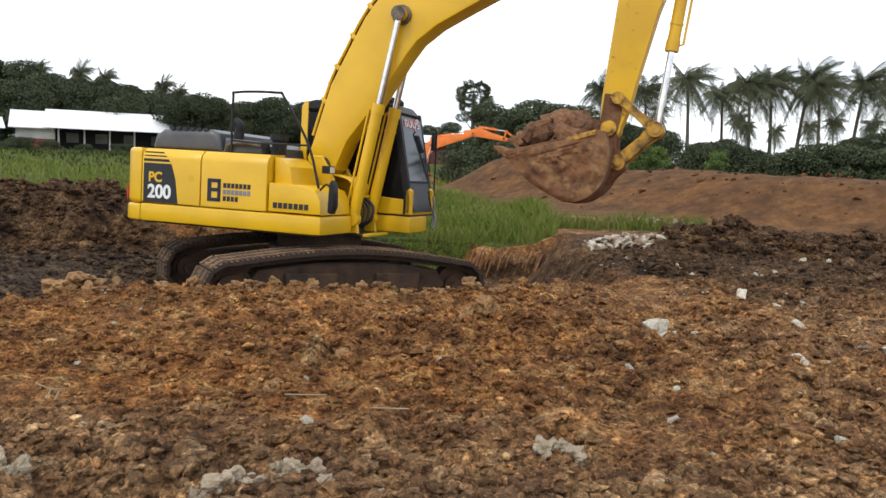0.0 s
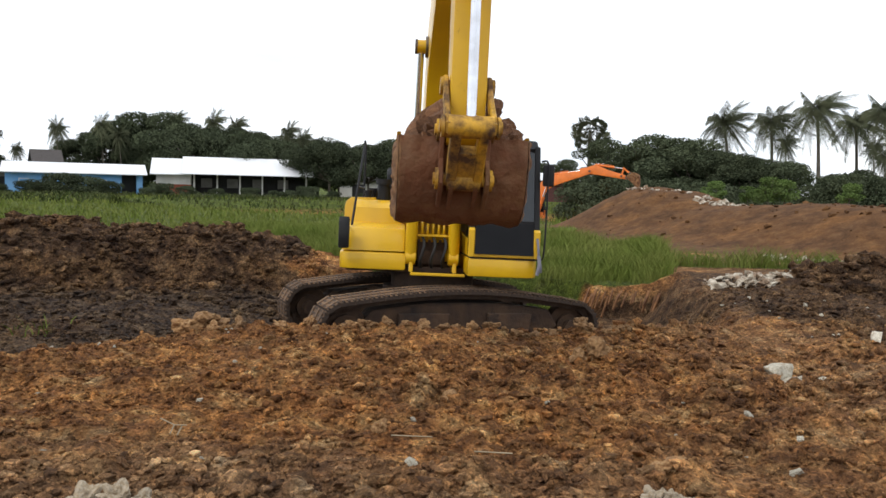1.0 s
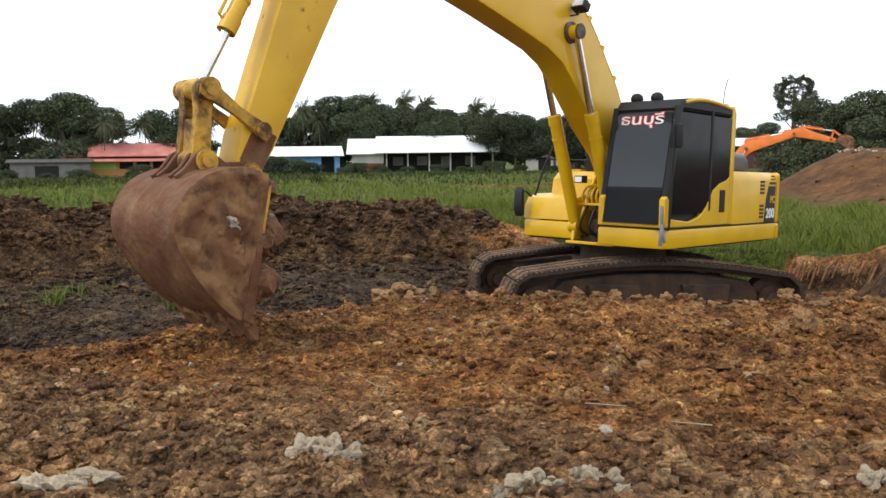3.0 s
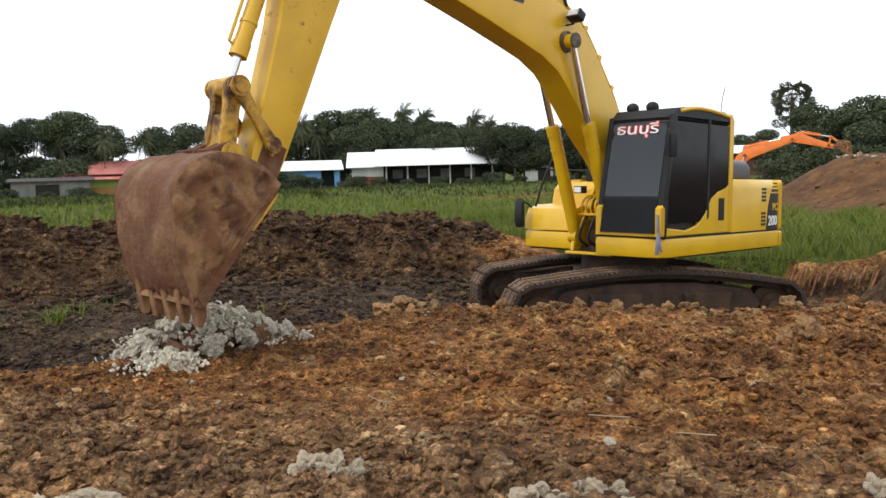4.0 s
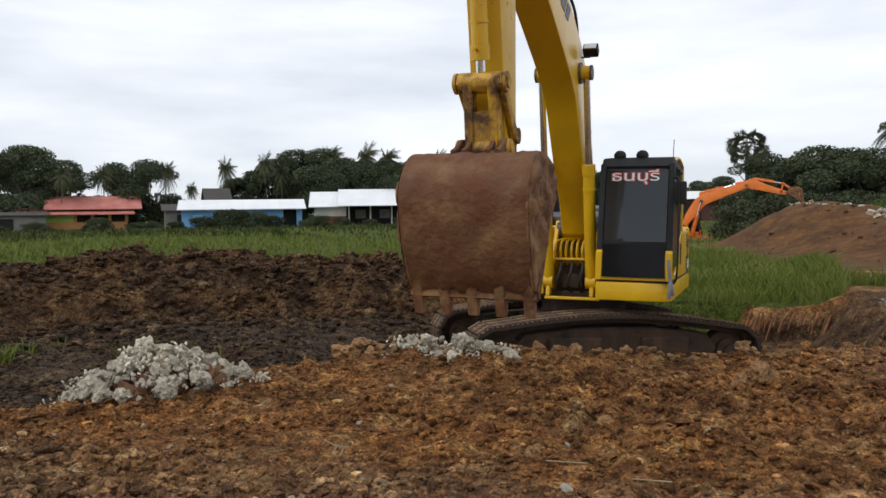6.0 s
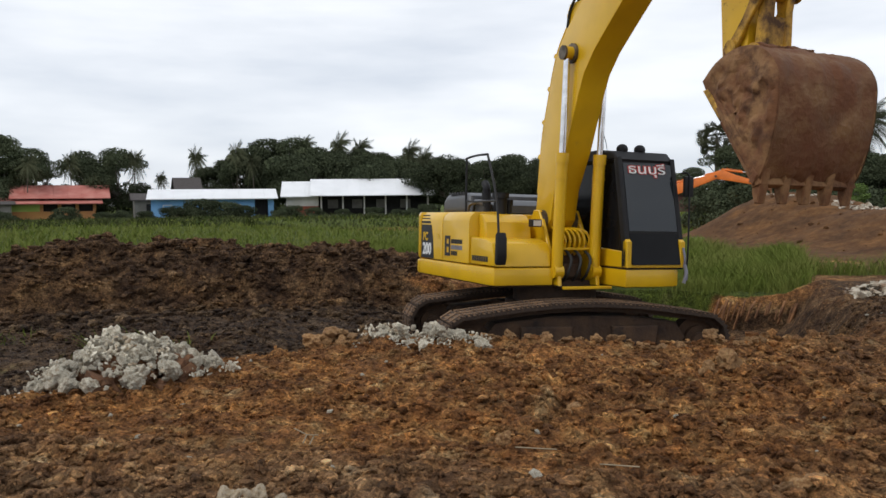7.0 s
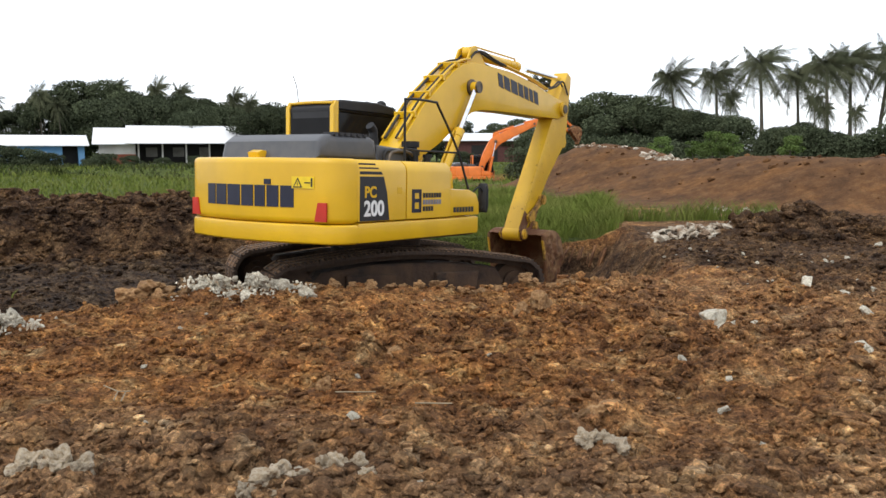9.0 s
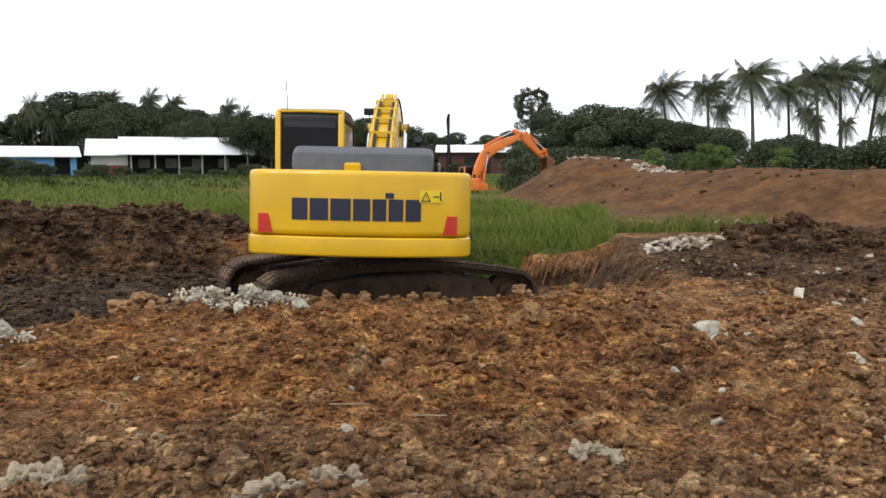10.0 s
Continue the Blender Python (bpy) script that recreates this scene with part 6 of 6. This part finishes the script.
def pitched(parent, mat, x0, x1, y0, y1, z_eave, z_ridge, name="roof", over=0.5):
    """A low gable roof with its ridge along x, 8 cm thick."""
    ym = (y0 + y1) / 2
    bm = B()
    pts = [(y0 - over, z_eave), (ym, z_ridge), (y1 + over, z_eave), (y1 + over, z_eave - 0.10), (ym, z_ridge - 0.10), (y0 - over, z_eave - 0.10)]
    prism(bm, pts, x0 - over, x1 + over)
    for v in bm.verts:
        v.co = Vector((v.co.y, v.co.x, v.co.z))
    roof = part(name, bm, mat, parent)
    n = max(3, int((x1 - x0) / 1.5))
    for i in range(n + 1):
        x = x0 - over + 0.05 + (x1 - x0 + 2 * over - 0.1) * i / n
        bm = B()
        tube(bm, [(x, y0 - over, z_eave + 0.02), (x, ym, z_ridge + 0.02), (x, y1 + over, z_eave + 0.02)], 0.025, 4)
        part("roof_seam", bm, mat, roof)
    return roof


def long_white_house():
    h = house_root("long_house", 23.2, 108, 24, "long low house with a white sheet roof and open dark veranda")
    slab("wall", h, WALL_WHITE, -9.0, -4.8, 0.0, 5.0, 1.35, 2.6)
    slab("wall_base", h, WALL_BRICK, -9.0, -4.8, -0.03, 5.0, -0.4, 1.35)
    # The veranda's shade is painted as a black back wall.
    slab("back_wall", h, ROOM_SHADE, -4.8, 10, 2.6, 2.8, -0.4, 2.7)
    slab("plinth", h, WALL_GREY, -4.8, 10, -0.2, 2.6, -0.6, 0.15)
    for i in range(6):
        slab("post", h, WALL_WHITE, -4.5 + i * 2.85, -4.3 + i * 2.85, -0.1, 0.1, 0.1, 2.7)
    for i in range(4):
        slab("window", h, WALL_GREY, -3.6 + i * 3.3, -2.2 + i * 3.3, 2.56, 2.62, 1.0, 2.2)
    pitched(h, ROOF_WHITE, -5.4, 10.2, -1.2, 7.0, 2.75, 5.0)
    pitched(h, ROOF_WHITE, -9.2, -5.4, -0.4, 6.0, 2.65, 4.7, "low_roof")


def blue_house():
    h = house_root("blue_house", 32.6, 106, 33, "long blue-painted house with a low white sheet roof")
    slab("wall", h, WALL_BLUE, -8.0, 4.6, 0, 6, -0.5, 2.35)
    slab("wall_end", h, WALL_BLUE, 6.3, 7.0, 0, 6, -0.5, 2.35)
    slab("doorway", h, ROOM_SHADE, 4.6, 6.3, 1.0, 1.2, -0.4, 2.35)
    for i in range(4):
        w = slab("window", h, WALL_WHITE, -6.6 + i * 2.8, -5.5 + i * 2.8, -0.05, 0.02, 0.7, 1.7)
        slab("shutter", w, WALL_BLUE, -6.5 + i * 2.8, -5.6 + i * 2.8, -0.08, -0.05, 0.78, 1.62)
    pitched(h, ROOF_WHITE, -8.0, 7.0, -0.5, 6.3, 2.45, 3.7)


def red_house():
    h = house_root("red_roofed_house", 43.3, 116, 42, "low house with a faded red roof and lime and orange walls")
    slab("wall", h, WALL_OCHRE, -6.6, 6.0, 0, 6, -0.5, 1.0)
    slab("wall_upper", h, WALL_GREEN, -6.6, -0.6, 0.02, 6, 1.0, 2.0)
    slab("opening", h, ROOM_SHADE, -0.6, 6.0, 0.5, 0.7, 1.0, 2.0)
    for i in range(4):
        slab("post", h, WALL_OCHRE, -0.6 + i * 2.1, -0.2 + i * 2.1, -0.02, 0.3, 1.0, 2.1)
    pitched(h, ROOF_RED, -6.8, 6.4, -0.8, 6.2, 2.05, 2.9, "porch_roof")
    pitched(h, ROOF_RED, -3.6, 7.4, 0.6, 7.6, 2.75, 4.5)


def shed(name, az, r, turn, w, hgt, wall, roof, ridge, label):
    h = house_root(name, az, r, turn, label, "shed")
    slab("wall", h, wall, -w / 2, w / 2, 0, 5, -0.6, hgt)
    # The doorway is a black slab on the wall, its shade painted.
    slab("doorway", h, ROOM_SHADE, -w * 0.2, w * 0.1, -0.03, 0.0, -0.4, hgt * 0.8)
    pitched(h, roof, -w / 2, w / 2, 0, 5, hgt + 0.1, ridge)


long_white_house()
blue_house()
red_house()
shed("maroon_shed", 1.6, 120, 0, 13, 3.1, WALL_MAROON, ROOF_WHITE, 4.3, "long maroon shed with a pale sheet roof")
shed("small_hut", 34.5, 122, 40, 3.0, 3.9, ROOF_DARK, ROOF_DARK, 5.7, "small dark hut with a steep gable roof")
shed("low_shed", 36.7, 114, 40, 5, 2.3, WALL_GREY, ROOF_DARK, 3.3, "low dark shed with grey walls")
shed("grey_shed", 47.5, 112, 46, 9, 1.9, WALL_GREY, ROOF_DARK, 2.4, "low grey block shed")
shed("white_hut", 14.2, 118, 14, 6, 2.4, WALL_WHITE, ROOF_DARK, 3.4, "small white hut under dark trees")


def leaf_cloud(rng, blobs, n, size):
    """Small leaf clumps on and in the given blobs (x, y, z, rx, ry, rz)."""
    b = np.array(blobs)
    w = b[:, 3] * b[:, 4] * b[:, 5]
    pick = rng.choice(len(b), n, p=w / w.sum())
    d = rng.standard_normal((n, 3))
    d /= np.linalg.norm(d, axis=1)[:, None]
    c = b[pick, :3] + d * b[pick, 3:] * (0.62 + 0.52 * rng.random(n))[:, None]
    u = rng.standard_normal((n, 3))
    u /= np.linalg.norm(u, axis=1)[:, None]
    v = np.cross(u, rng.standard_normal((n, 3)))
    v /= np.linalg.norm(v, axis=1)[:, None]
    s = size * (0.5 + rng.random(n))[:, None]
    V = np.stack([c - u * s, c - v * s * 0.8, c + (u * 0.9 + v * 0.5) * s], 1).reshape(-1, 3)
    F = np.arange(3 * n).reshape(-1, 3)
    return V, F


def tree(name, seed, hgt, spread, mat, label, n=1500, size=0.32, low=0.25, category="tree"):
    rng = np.random.default_rng(seed)
    root = new(name)
    bm = B()
    top = hgt * 0.62
    rod(bm, (0, 0, -0.5), (0.15, 0.1, top * 0.55), 0.03 * hgt, 9, 0.018 * hgt)
    blobs = []
    k = 26
    for i in range(k):
        a = 2.4 * i + rng.uniform(-0.4, 0.4)
        rr = spread * (0.25 + 0.55 * rng.random())
        z = hgt * rng.uniform(low + 0.10, 0.90) * (1 - 0.12 * (rr / spread) ** 2)
        p = Vector((rr * math.cos(a), rr * math.sin(a), z))
        rod(bm, (0.1, 0.1, top * 0.45), p, 0.012 * hgt, 6, 0.004 * hgt)
        q = spread * rng.uniform(0.16, 0.40)
        blobs.append((*p, q, q, q * rng.uniform(0.5, 0.75)))
    blobs.append((0, 0, hgt * 0.86, spread * 0.4, spread * 0.4, hgt * 0.12))
    finish("trunk", bm, BARK, root)
    V, F = leaf_cloud(rng, blobs, n, size)
    raw_mesh("crown", V, F, mat, root)
    return tagged(root, label, category)


def coconut_palm(seed, hgt):
    rng = random.Random(seed)
    root = new("coconut_palm")
    bm = B()
    lean = rng.uniform(-0.10, 0.10)
    pts = [(lean * hgt * (k / 8) ** 1.7, 0, hgt * k / 8 - (0.5 if k == 0 else 0)) for k in range(9)]
    for k in range(8):
        rod(bm, pts[k], pts[k + 1], 0.17 - 0.010 * k, 8, 0.16 - 0.010 * k)
    finish("trunk", bm, BARK, root)
    V, F = [], []
    tx, tz = pts[-1][0], hgt
    for i in range(56):
        a = 2.399 * i
        up = 1.40 - 2.45 * (i / 55) + rng.uniform(-0.12, 0.12)
        L = rng.uniform(1.7, 3.0)
        ca, sa = math.cos(a), math.sin(a)
        bend, wind = rng.uniform(0.9, 1.9), rng.uniform(0.1, 1.0)
        prev = None
        for k in range(1, 29):
            s = k / 28
            out = L * s * math.cos(up * 0.9) * (1 - 0.12 * s) + 0.25 * s
            z = tz + L * s * math.sin(up) - bend * s * s * (1.1 - 0.3 * up)
            p = Vector((tx + ca * out + wind * s * s, sa * out, z))
            if prev is not None:
                d = (p - prev).normalized()
                side = Vector((-sa, ca, 0))
                ll = (0.62 * math.sin(math.pi * (0.12 + 0.83 * s)) + 0.08) * rng.uniform(0.75, 1.1)
                for sg in (-1, 1):
                    e = p + side * sg * ll * 0.55 + d * ll * 0.40 + Vector((0.15 * ll, 0, -ll * 0.75))
                    b = len(V)
                    V += [prev[:], prev.lerp(p, 0.60)[:], (e + d * 0.012)[:], (e - d * 0.012)[:]]
                    F.append((b, b + 1, b + 2, b + 3))
            prev = p
    raw_mesh("crown", V, F, PALM_LEAF, root)
    return tagged(root, "tall coconut palm with wind-blown drooping fronds", "palm tree", "coconut palms")


def fan_palm(hgt):
    rng = random.Random(3)
    root = new("fan_palm")
    bm = B()
    rod(bm, (0, 0, -0.5), (0, 0, hgt), 0.28, 9, 0.2)
    finish("trunk", bm, BARK, root)
    V, F = [], []
    for i in range(56):
        a, e = 2.399 * i, math.asin(-0.92 + 1.88 * i / 55)
        d = Vector((math.cos(a) * math.cos(e), math.sin(a) * math.cos(e), math.sin(e)))
        reach = rng.uniform(1.1, 1.95)
        o = Vector((0, 0, hgt))
        c = o + d * reach - Vector((0, 0, 0.12 * reach))
        u = d.cross(Vector((rng.uniform(-1, 1), rng.uniform(-1, 1), rng.uniform(-1, 1)))).normalized()
        p = d.cross(u)
        b = len(V)
        V += [(o + p * 0.03)[:], (o - p * 0.03)[:], (c - p * 0.03)[:], (c + p * 0.03)[:]]
        F.append((b, b + 1, b + 2, b + 3))
        size = rng.uniform(0.65, 1.0)
        for k in range(15):
            w = (k - 7) * 0.25
            t = (d * math.cos(w) + u * math.sin(w)) * size * rng.uniform(0.85, 1.1) + p * rng.uniform(-0.06, 0.06)
            s = (u * math.cos(w) - d * math.sin(w)) * 0.06
            b = len(V)
            V += [c[:], (c + t * 0.6 + s)[:], (c + t - Vector((0, 0, 0.10)))[:], (c + t * 0.6 - s)[:]]
            F.append((b, b + 1, b + 2, b + 3))
    raw_mesh("crown", V, F, PALM_LEAF, root)
    return tagged(root, "sugar palm with a round crown of fan leaves", "palm tree")


def place_trees():
    rnd = random.Random(12)
    big = [tree("broadleaf_tree", 31 + i, 10.0, 5.2, LEAF, "dense dark green broadleaf tree", 32000, 0.140, 0.05) for i in range(3)]
    flat = [tree("rain_tree", 41 + i, 8.0, 6.4, LEAF, "wide spreading dark green rain tree", 28000, 0.135, 0.3) for i in range(2)]
    shrub = [tree("shrub", 51 + i, 2.4, 1.6, LEAF_LIGHT, "light green leafy shrub", 3200, 0.09, 0.0, "shrub") for i in range(2)]
    bush = [tree("bush", 61 + i, 3.2, 2.8, LEAF, "low dark green bush", 9000, 0.10, 0.0, "bush") for i in range(2)]
    palms = [coconut_palm(71 + i, 9.0) for i in range(4)]
    used = set()

    def put(proto, az, r, scale, group=None, dz=0.0, sx=1.0):
        x, y, z = by_bearing(az, r, dz)
        m = pose(x, y, z, 0, 0, rnd.uniform(-35, 35) if proto in palms else rnd.uniform(0, 360)) @ Matrix.Diagonal((scale * sx, scale * sx, scale, 1))
        if proto in used:
            ob = copy_thing(proto, pose(0, 0, 0))
        else:
            used.add(proto)
            ob = proto
        ob.matrix_world = m
        if group:
            ob["group"] = group
    px = 1417.0

    def scale_for(top_px, r, base):
        return (1.65 + top_px * r / px) * 0.99 / base
    # behind the houses, bearing and height of the top over the skyline
    for az, top in ((57, 95), (53.5, 105), (51, 110), (48.5, 100), (46.3, 112), (44, 90), (41.0, 86), (39.0, 92), (33.0, 70), (31, 92), (29.2, 108), (27.4, 112), (25.8, 104), (24.3, 98), (22.8, 98), (21.3, 96), (19.9, 88), (18.6, 84), (17.2, 76), (15.7, 76), (13.9, 80), (11.9, 80), (9.9, 76), (7.5, 70), (5.3, 52), (3.4, 56), (1.2, 48), (-0.4, 60)):
        r = rnd.uniform(122, 138)
        p = rnd.choice(big)
        put(p, az, r, scale_for(top * rnd.uniform(0.92, 1.07), r, 10.0), "trees behind the houses", sx=rnd.uniform(0.85, 1.15))
    for az, top, r in ((25.0, 92, 119), (21.0, 80, 117), (16.4, 78, 108), (13.6, 74, 104), (9.9, 74, 102), (8.0, 66, 106)):
        put(rnd.choice(flat), az, r, scale_for(top, r, 8.0), "spreading trees by the houses")
    # dense belt to the east
    for az, top, r in ((-3.0, 84, 92), (-4.6, 98, 88), (-6.2, 104, 86), (-7.8, 106, 84), (-9.3, 104, 82), (-10.6, 96, 80), (-12.0, 98, 78), (-13.5, 90, 78), (-14.7, 76, 78), (-17.6, 46, 74), (-19.2, 52, 72), (-27, 54, 72), (-29, 66, 72), (-31, 60, 72), (-33.5, 66, 72)):
        put(rnd.choice(big), az, r, scale_for(top * rnd.uniform(0.86, 1.12), r, 10.0), "trees of the eastern belt", sx=rnd.uniform(0.95, 1.25))
    for az, top, r in ((-2.2, 50, 84), (-5.2, 62, 78), (-8.6, 60, 76), (-11.5, 50, 72), (-14.4, 36, 70), (-17.4, 40, 66), (-18.9, 52, 66), (-20.6, 36, 66), (-22.3, 26, 66), (-23.8, 30, 66), (-25.2, 44, 66), (-27, 38, 66), (-29, 40, 66)):
        put(rnd.choice(bush), az, r, scale_for(top, r, 3.2), "bushes of the eastern belt")
    # coconut palms
    for az, top, r in ((-11.3, 156, 86), (-13.9, 156, 84), (-16.7, 174, 84), (-18.9, 152, 88), (-20.6, 168, 80), (-21.9, 172, 84), (-23.4, 178, 86), (-24.8, 164, 82), (-26.6, 172, 84), (-28.6, 164, 84), (-31, 170, 84), (-14.8, 118, 100), (-19.8, 112, 98), (-25.6, 108, 96), (-20.4, 96, 78), (-22.2, 92, 76), (-24.2, 100, 78), (-27.8, 104, 80),
                       (31.2, 104, 126), (33.9, 96, 128), (30.1, 88, 124), (24.0, 116, 130), (22.6, 112, 132), (19.0, 104, 118), (18.1, 96, 120), (41.7, 86, 122), (44.3, 84, 118), (37.9, 90, 122), (36.2, 60, 126), (46.9, 84, 124), (26.6, 116, 128)):
        put(rnd.choice(palms), az, r, scale_for(top - (32 if az < 0 else 14), r, 9.0), sx=1.15 if top > 130 else 0.72)
    f = fan_palm(8.6)
    x, y, z = by_bearing(-1.9, 96)
    f.matrix_world = pose(x, y, z)
    # shrubs on the embankment and hedges in the field
    for az, r, s in ((-10.2, 47, 0.50), (-13.6, 46, 0.60), (-14.6, 47, 0.55), (-12.4, 48, 0.40), (-18.4, 48, 0.5)):
        put(rnd.choice(shrub), az, r, s, "shrubs behind the embankment", 1.25)
    for i in range(34):
        az = 3 + 53 * i / 33 + rnd.uniform(-0.6, 0.6)
        put(rnd.choice(bush), az, rnd.uniform(97, 103), rnd.uniform(0.30, 0.62), "hedge bushes before the houses", -0.3)
    for az, s in ((33.6, 0.85), (32.2, 0.75), (30.9, 0.6), (35.4, 0.6)):
        put(rnd.choice(bush), az, 98, s, "hedge bushes before the houses", -0.3)


place_trees()


# ---- the bucket's load: clay clods and pale rubble that fall, and are dragged ----
def tip_at(t):
    return BASE @ at_time(t)["bucket"] @ Vector((0.40, 0, -1.44))


PILE = (-5.30, 6.50)
SECOND_PILE = (-3.05, 8.85)


def build_load():
    rnd = random.Random(77)
    load = []

    def piece(kind, size, local, rest, spin, release, fall, drag=None):
        ob = new("clay_clod" if kind == "clod" else "rubble_stone", rnd.choice(CLODS if kind == "clod" else STONES[::2] + RUBBLE_LUMPS))
        ob.scale = [size * rnd.uniform(0.85, 1.2) for _ in range(3)]
        if kind == "clod":
            tagged(ob, "brown clay clod carried and tipped by the bucket", "clod", "clods of the bucket load")
        else:
            tagged(ob, "pale limestone rubble piece tipped by the bucket", "stone", "tipped rubble")
        load.append((ob, local, rest, spin, release, fall, drag))

    def heap(n, size, kind, core=0.0):
        for i in range(n):
            z = rnd.uniform(-1.12, -0.12)
            y = rnd.uniform(-0.46, 0.46)
            crown = (1 - ((z + 0.66) / 0.62) ** 2) * (1 - (y / 0.62) ** 2)
            line = 0.12 + (-0.16 - z) * 0.28
            top = line - 0.38 * max(crown, 0)
            x = top + rnd.random() ** 1.6 * 0.30
            r = rnd.random() ** 0.55
            a = rnd.uniform(0, 6.28)
            px, py = PILE[0] + (0.80 * math.cos(a) - 0.30 * math.sin(a)) * r, PILE[1] + (0.55 * math.sin(a) + 0.40 * math.cos(a)) * r
            up = (0.38 if kind == "stone" else 0.24) * (1 - r) * rnd.uniform(0.75, 1.15) + (0.05 if kind == "stone" else -0.12)
            yield (x, y, z), (px, py, up), size()

    for local, rest, s in heap(85, lambda: rnd.uniform(0.13, 0.34), "clod"):
        piece("clod", s, local, rest, rnd.uniform(-120, 120), rnd.uniform(2.78, 3.15), rnd.uniform(0.38, 0.5))
    for local, rest, s in heap(225, lambda: rnd.choice((0.035, 0.045, 0.05, 0.06, 0.07, 0.08, 0.09, 0.10, 0.12, 0.15, 0.18)), "stone"):
        deep = rnd.random() < 0.85
        if deep:
            local = (0.34 + 0.35 * rnd.random(), local[1], -0.95 + 0.8 * rnd.random())
        piece("stone", s, local, rest, rnd.uniform(-160, 160), rnd.uniform(2.95, 3.35), rnd.uniform(0.38, 0.5))
    for i in range(72):
        r, a = rnd.random() ** 0.6, rnd.uniform(0, 6.28)
        rest = (SECOND_PILE[0] + 0.82 * r * math.cos(a), SECOND_PILE[1] + 0.30 * r * math.sin(a), 0.24 * (1 - r) + 0.03)
        local = (0.45 + 0.30 * rnd.random(), rnd.uniform(-0.45, 0.45), rnd.uniform(-0.9, -0.2))
        piece("stone", rnd.choice((0.04, 0.05, 0.07, 0.09, 0.12, 0.18)), local, rest, rnd.uniform(-160, 160), rnd.uniform(3.0, 3.4), 0.4, (rnd.uniform(-0.5, 0.5), rnd.uniform(0.0, 0.35)))
    # small bits between the stones, in loose handfuls
    for i in range(19):
        V, F, n = [], [], 0
        for k in range(70):
            me = rnd.choice(STONES)
            r, a, b = rnd.random() ** 0.5, rnd.uniform(0, 6.28), rnd.uniform(0.02, 0.055)
            m = pose(0.32 * r * math.cos(a), 0.32 * r * math.sin(a), rnd.uniform(-0.06, 0.10) * (1 - 0.6 * r), rnd.uniform(0, 90), rnd.uniform(0, 90), rnd.uniform(0, 360)) @ Matrix.Diagonal((b, b, b * 0.8, 1))
            V += [(m @ v.co)[:] for v in me.vertices]
            F += [tuple(q + n for q in f.vertices) for f in me.polygons]
            n = len(V)
        ob = raw_mesh("rubble_bits", V, F, ROCK)
        tagged(ob, "small pale limestone bits tipped with the rubble", "rubble", kind="stuff")
        r, a = rnd.random() ** 0.6, 2.4 * i
        rest = (PILE[0] + 0.72 * r * math.cos(a) - 0.25 * r * math.sin(a), PILE[1] + 0.48 * r * math.sin(a) + 0.34 * r * math.cos(a), 0.34 * (1 - r) + 0.03)
        local = (rnd.uniform(0.46, 0.56), rnd.uniform(-0.2, 0.2), rnd.uniform(-0.6, -0.35))
        drag = None
        if i >= 14:
            drag = (rnd.uniform(-0.4, 0.4), 0.2)
            rest = (SECOND_PILE[0] - 0.5 + 0.25 * (i - 14), SECOND_PILE[1] + rnd.uniform(-0.12, 0.12), 0.07)
        load.append((ob, local, rest, 0.0, rnd.uniform(3.0, 3.3), 0.45, drag))
    return load


load = build_load()


def key_load():
    steps = [round(0.15 * i, 3) for i in range(19)]
    bucket_at = {t: BASE @ at_time(t)["bucket"] for t in steps}
    for ob, local, rest, spin, release, fall, drag in load:
        turn = pose(0, 0, 0, spin, spin * 0.7, spin * 1.3)
        rows = [(t, bucket_at[t] @ Matrix.Translation(local) @ turn) for t in steps]
        m = BASE @ at_time(release)["bucket"] @ Matrix.Translation(local) @ turn
        rows.append((release, m))
        a = m.translation.copy()
        if drag is None:
            end = Vector((rest[0], rest[1], height(rest[0], rest[1]) + rest[2]))
        else:
            g = tip_at(release + fall)
            end = Vector((g.x + 0.4 * drag[0], g.y + 0.3, height(g.x, g.y) + 0.06))
        for f in (0.35, 0.7, 1.0):
            p = a.lerp(end, f)
            p.z = a.z + (end.z - a.z) * f * f
            rows.append((release + fall * f, Matrix.Translation(p) @ turn @ pose(0, 0, 0, 90 * f * (spin / 160), 60 * f * (spin / 160))))
        last = turn @ pose(0, 0, 0, 90 * (spin / 160), 60 * (spin / 160))
        if drag is None:
            rows.append((10.0, Matrix.Translation(end) @ last))
        else:
            t0, t1 = 4.25, 5.75
            rx, ry = (70, 50) if spin else (0, 0)
            rows.append((t0, Matrix.Translation(end) @ last))
            final = Vector((rest[0], rest[1], height(rest[0], rest[1]) + rest[2]))
            for k in (0.33, 0.66):
                p = end.lerp(final, k)
                p.z = height(p.x, p.y) + 0.07
                rows.append((t0 + (t1 - t0) * k, Matrix.Translation(p) @ last @ pose(0, 0, 0, rx * k, ry * k)))
            rows.append((t1, Matrix.Translation(final) @ last @ pose(0, 0, 0, rx, ry)))
            rows.append((10.0, Matrix.Translation(final) @ last @ pose(0, 0, 0, rx, ry)))
        walk(ob, rows)


# ---- movement ----
def key_machine(parts, pose_at, step=0.1):
    n = round(10.0 / step)
    table = [(i * step, pose_at(i * step)) for i in range(n + 1)]
    for key, obs in parts.items():
        for ob in obs:
            walk(ob, [(t, p[key]) for t, p in table])


def motions():
    key_machine(ex_parts, at_time)
    key_load()
    key_machine(dg_parts, far_at_time, 0.25)


motions()
